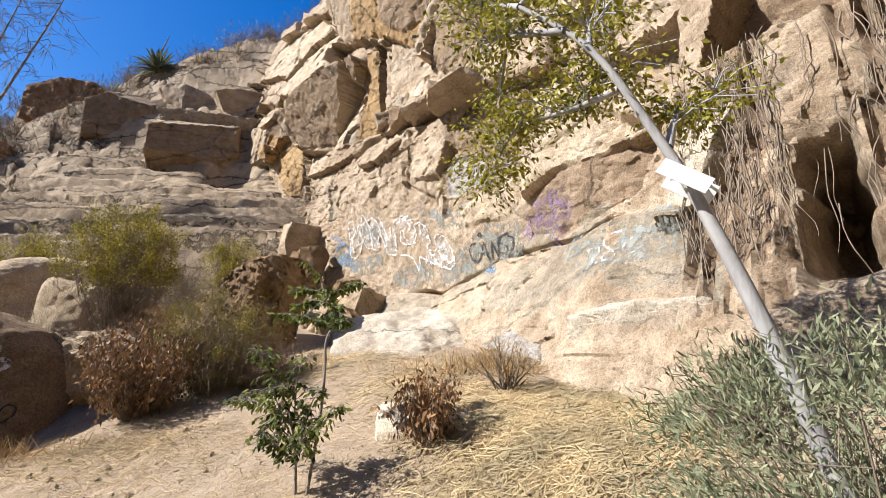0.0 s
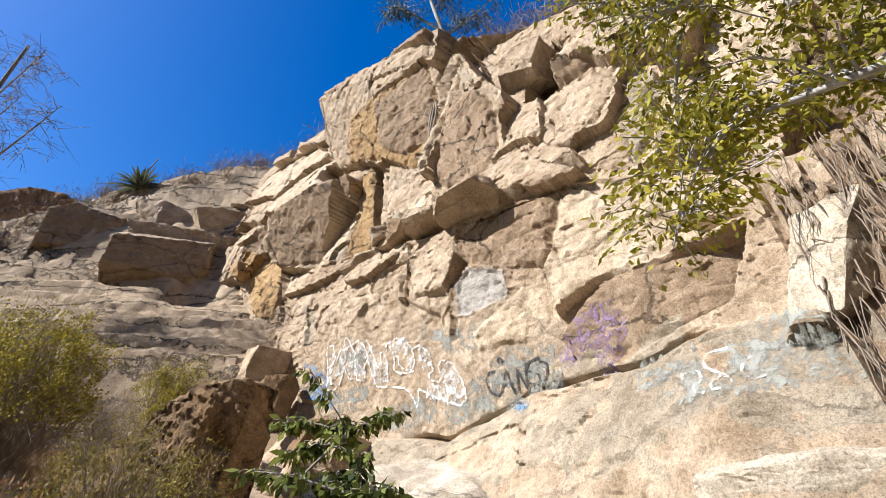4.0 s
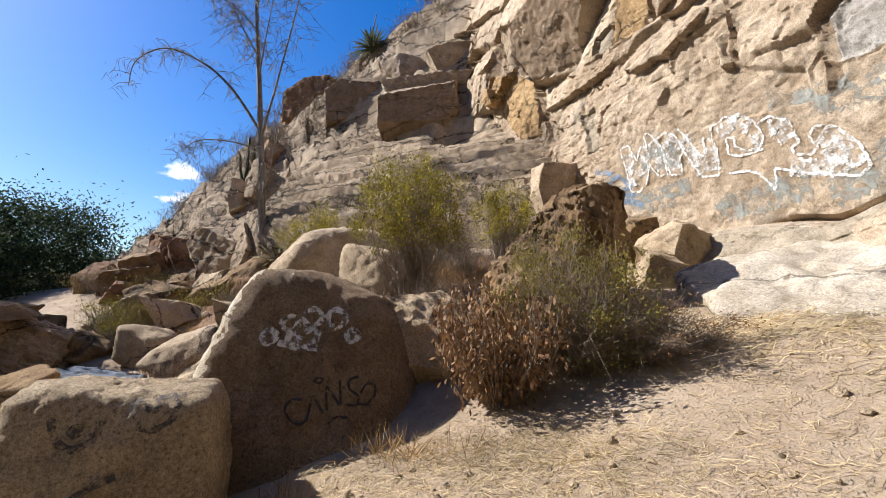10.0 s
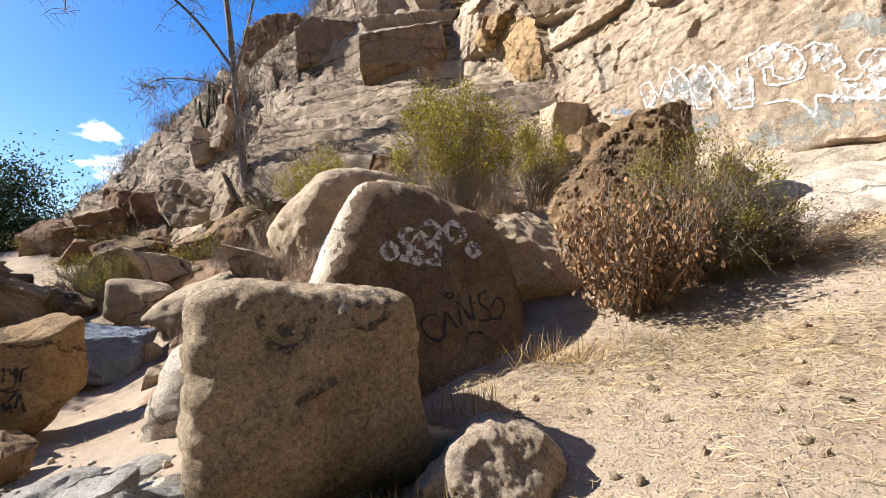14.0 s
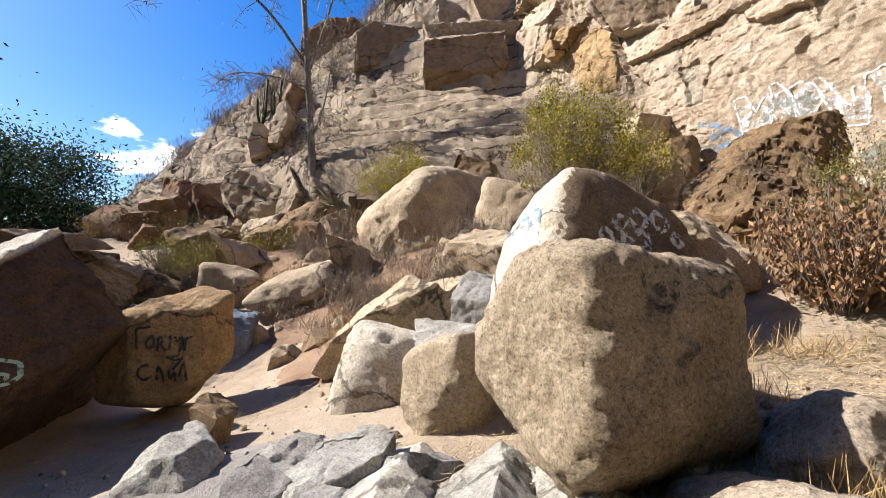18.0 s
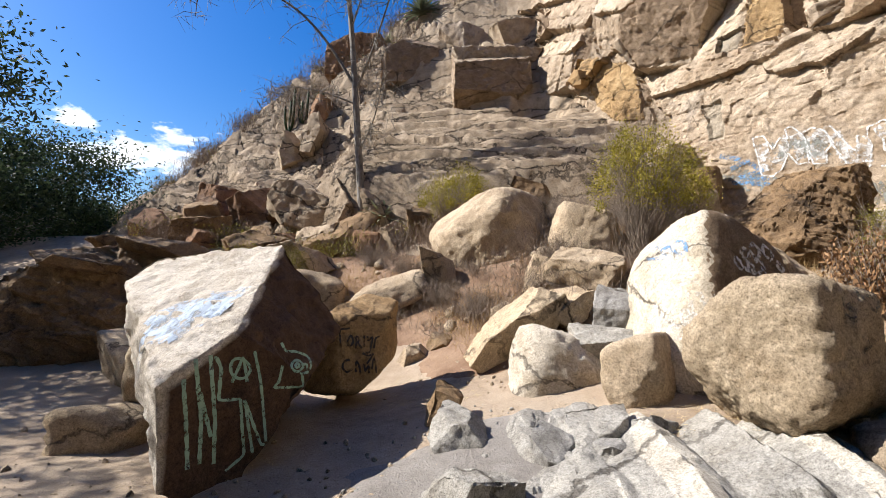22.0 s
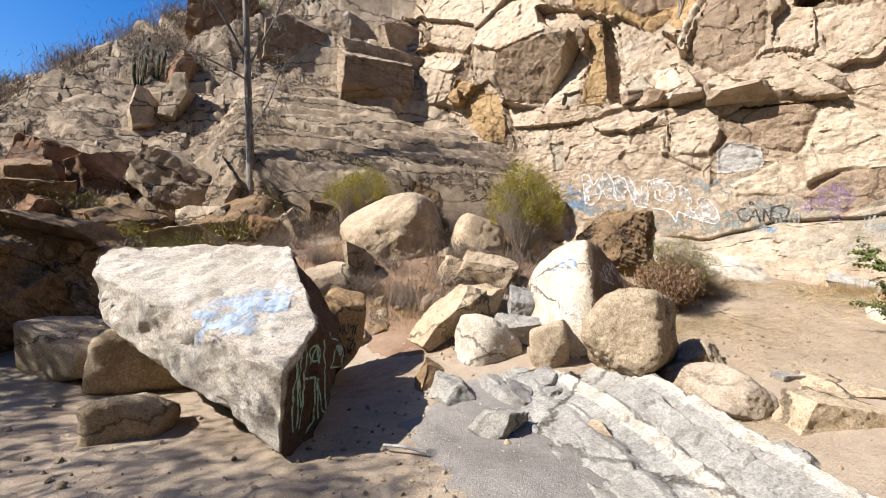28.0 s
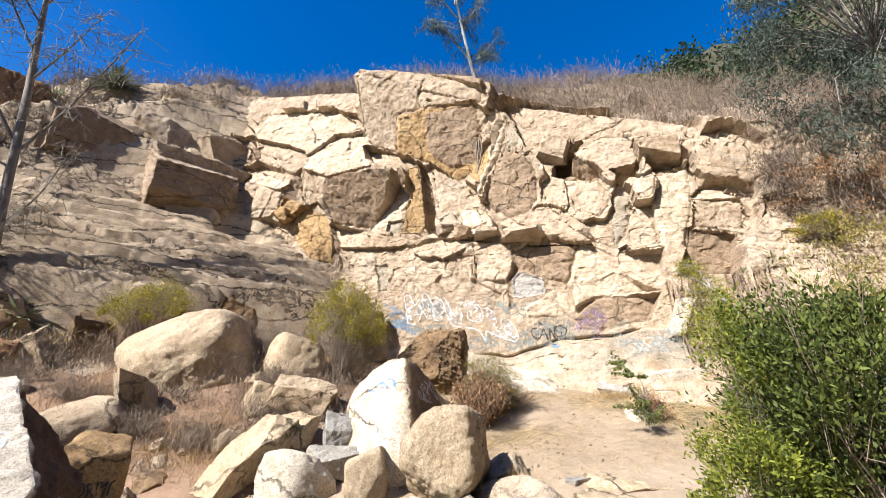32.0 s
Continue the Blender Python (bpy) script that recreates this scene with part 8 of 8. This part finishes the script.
q_ = wall_xyz(R_.uniform(-8.5, -2.8, 150), R_.uniform(-1.6, 0.1, 150), 0)
q_[:, 2] = R_.uniform(4.5, 9.0, 150)
brush("wall_vines", q_, 22000, 0.36, 0.016, DRYBRUSH, "tangled dry vines and dead leaves on the rock", 85, 0.7, 0.4)
q_ = wall_xyz(R_.uniform(-8.5, -3.2, 60), R_.uniform(-1.0, 0.4, 60), 0)
q_[:, 2] = R_.uniform(4.0, 7.0, 60)
brush("wall_ivy", q_, 7000, 0.10, 0.05, LEAF_DEAD, "withered brown creeper on the rock", 86, 0.6, 0.4)

q_ = wall_xyz(R_.uniform(-8, -2.2, 110), R_.uniform(0.2, 1.0, 110), 0)
q_[:, 2] = R_.uniform(2.8, 5.2, 110)
brush("wall_scrub", q_, 8000, 0.09, 0.03, LEAF_OLIVE, "olive creeper and weeds over the low ledge", 87, 0.6, 0.4)

# ---- straw, grass and litter ----
def straw_mat(name, spots, count, length, width, mat, label, seed):
    """Long bent stalks that lie criss-cross on the soil."""
    rng = np.random.default_rng(seed)
    share = np.array([s[4] for s in spots], float)
    sp = np.array([s[:4] for s in spots])[rng.choice(len(spots), count, p=share / share.sum())]
    xy = sp[:, :2] + rng.normal(0, 0.5, (count, 2)) * sp[:, 2:]
    ang = rng.normal(0.6, 0.9, count)
    ln = length * rng.uniform(0.4, 1.4, count)
    bend = rng.normal(0, 0.5, count)
    lift = rng.uniform(0.004, 0.05, count)
    rows = []
    for k, t in enumerate((-0.5, -0.17, 0.17, 0.5)):
        th = ang + bend * t
        px, py = xy[:, 0] + np.cos(th) * ln * t, xy[:, 1] + np.sin(th) * ln * t
        pz = ground_z(px, py) + lift + rng.normal(0, 0.006, count)
        for sg in (-1, 1):
            rows.append(np.stack([px - np.sin(th) * width * sg * 0.5, py + np.cos(th) * width * sg * 0.5, pz + sg * width * 0.25], 1))
    v = np.stack(rows, 1).reshape(-1, 3)
    o = np.arange(count)[:, None, None] * 8
    f = (o + np.array([(0, 1, 3, 2), (2, 3, 5, 4), (4, 5, 7, 6)])[None]).reshape(-1, 4)
    return put(name, v, f, mat, None, label, "straw", "stuff")


straw_mat("straw_mat", [(1.0, 3.0, 0.9, 0.7, 5), (0.6, 3.3, 0.7, 0.6, 3), (1.5, 2.9, 0.7, 0.6, 2), (0.7, 2.2, 0.9, 0.8, 2.5), (-0.2, 4.3, 0.8, 0.9, 1.0), (-1.4, 5.6, 1.0, 0.9, 0.8)], 15000, 0.17, 0.006, STRAW, "mat of long yellow straw on the soil", 88)
straw_mat("loose_straw", [(-2.6, 3.6, 1.8, 0.9, 3), (-3.4, 2.4, 1.8, 0.9, 2), (-4.3, 3.6, 0.7, 0.35, 1.2), (-6.0, 2.6, 1.2, 0.5, 1), (-5.0, 1.2, 1.0, 0.8, 1), (-8.6, 3.6, 0.7, 0.6, 0.6), (-1.2, 2.4, 1.4, 0.9, 2)], 5000, 0.075, 0.003, STRAW, "loose straw scattered along the path", 89)

grass_patch("straw_litter", [(0.9, 3.1, 1.5, 1.1, 5), (-0.4, 4.6, 1.2, 1.4, 2), (-2.6, 3.6, 1.8, 0.9, 2), (-1.6, 5.8, 1.0, 1.2, 1.5), (-3.2, 4.0, 1.2, 0.4, 1.5), (0.8, 1.9, 1.0, 0.8, 2.5)], 42000, 0.085, 0.004, STRAW, "straw lying on the dry soil", ground_z, 81, 0.93, "stuff", "straw")
grass_patch("straw_bits", [(-3.0, 2.4, 2.0, 1.2, 4), (-6.0, 0.6, 2.4, 1.4, 2), (-9.0, 0.4, 1.6, 1.2, 2), (-1.5, 2.2, 1.0, 0.8, 2), (-4.6, 1.4, 0.5, 0.5, 1.5), (-7.5, 4.9, 1.2, 0.8, 2)], 30000, 0.04, 0.0028, STRAW, "short bits of straw on the path", ground_z, 82, 0.95, "stuff", "straw")
grass_patch("dry_grass", [(-4.5, 3.3, 0.3, 0.10, 0.25), (-4.1, 3.9, 0.5, 0.14, 0.35), (-6.9, 7.6, 1.5, 1.0, 6), (-5.5, 7.9, 1.2, 0.8, 4), (-8.6, 5.9, 0.9, 0.4, 3), (-8.2, 5.3, 0.8, 0.5, 3), (-9.9, 7.9, 1.0, 0.8, 3), (-4.4, 2.35, 0.3, 0.25, 1), (-11.6, 7.0, 1.2, 0.8, 3), (-4.2, 5.7, 0.8, 0.5, 3), (-13.5, 7.8, 1.6, 0.8, 3), (0.5, 4.5, 0.9, 0.5, 2)], 17000, 0.24, 0.006, DRYGRASS, "dry brown grass among the boulders", ground_z, 83, 0.45)
brush("scree_brush", [(x, y, gz(x, y)) for x, y in ((-8.0, 5.7), (-7.6, 6.0), (-9.1, 6.0), (-8.7, 5.6), (-7.5, 7.6), (-6.4, 7.9), (-6.9, 8.5), (-9.9, 8.4), (-7.3, 6.6), (-6.2, 6.6), (-5.0, 7.6), (-10.4, 8.6), (-11.4, 8.6), (-7.9, 5.0))] + [(x, y, gz(x, y)) for x, y in np.random.default_rng(5).uniform((-10.5, 5.2), (-5.2, 9.2), (90, 2))], 24000, 0.20, 0.008, DRYBRUSH, "dry twiggy brush between the boulders", 84, 0.38, 0.34)
bag = Bag()
branch(bag, smooth_path([(-8.78, 1.02, -0.33), (-8.6, 0.93, -0.31), (-8.39, 0.86, -0.33)]), 0.016, 0.012, 6)
put("stick", bag.v, bag.f, PALEBARK, None, "short broken stick lying on the ground", "stick")
bag = Bag()
rng = np.random.default_rng(91)
for k in range(260):
    s_ = rng.choice((rng.uniform(-0.60, 0.25), rng.uniform(-2.2, -1.02), rng.uniform(-1.1, -0.5)), p=(0.55, 0.40, 0.05))
    h_ = rng.uniform(2.6, 4.7)
    long_ = rng.uniform(0.3, 1.3)
    dk, _ = wall_d(np.full((1, 5), s_), np.linspace(h_, max(h_ - long_, 1.9), 5)[None])
    out_ = max(float(np.median(dk)), 0.0) + 0.05
    sway = rng.normal(0, 0.06)
    pts_ = [(s_ + sway * t_ + rng.normal(0, 0.03), out_ + 0.02 * rng.normal(), max(h_ - long_ * t_, 1.9)) for t_ in np.linspace(0, 1, 5)]
    branch(bag, smooth_path([tuple(wall_xyz(*q)) for q in pts_], 2), rng.uniform(0.003, 0.009), 0.002, 4)
put("hanging_roots", bag.v, bag.f, TWIG, None, "dry roots and vines that hang over the hollow", "roots", "stuff")
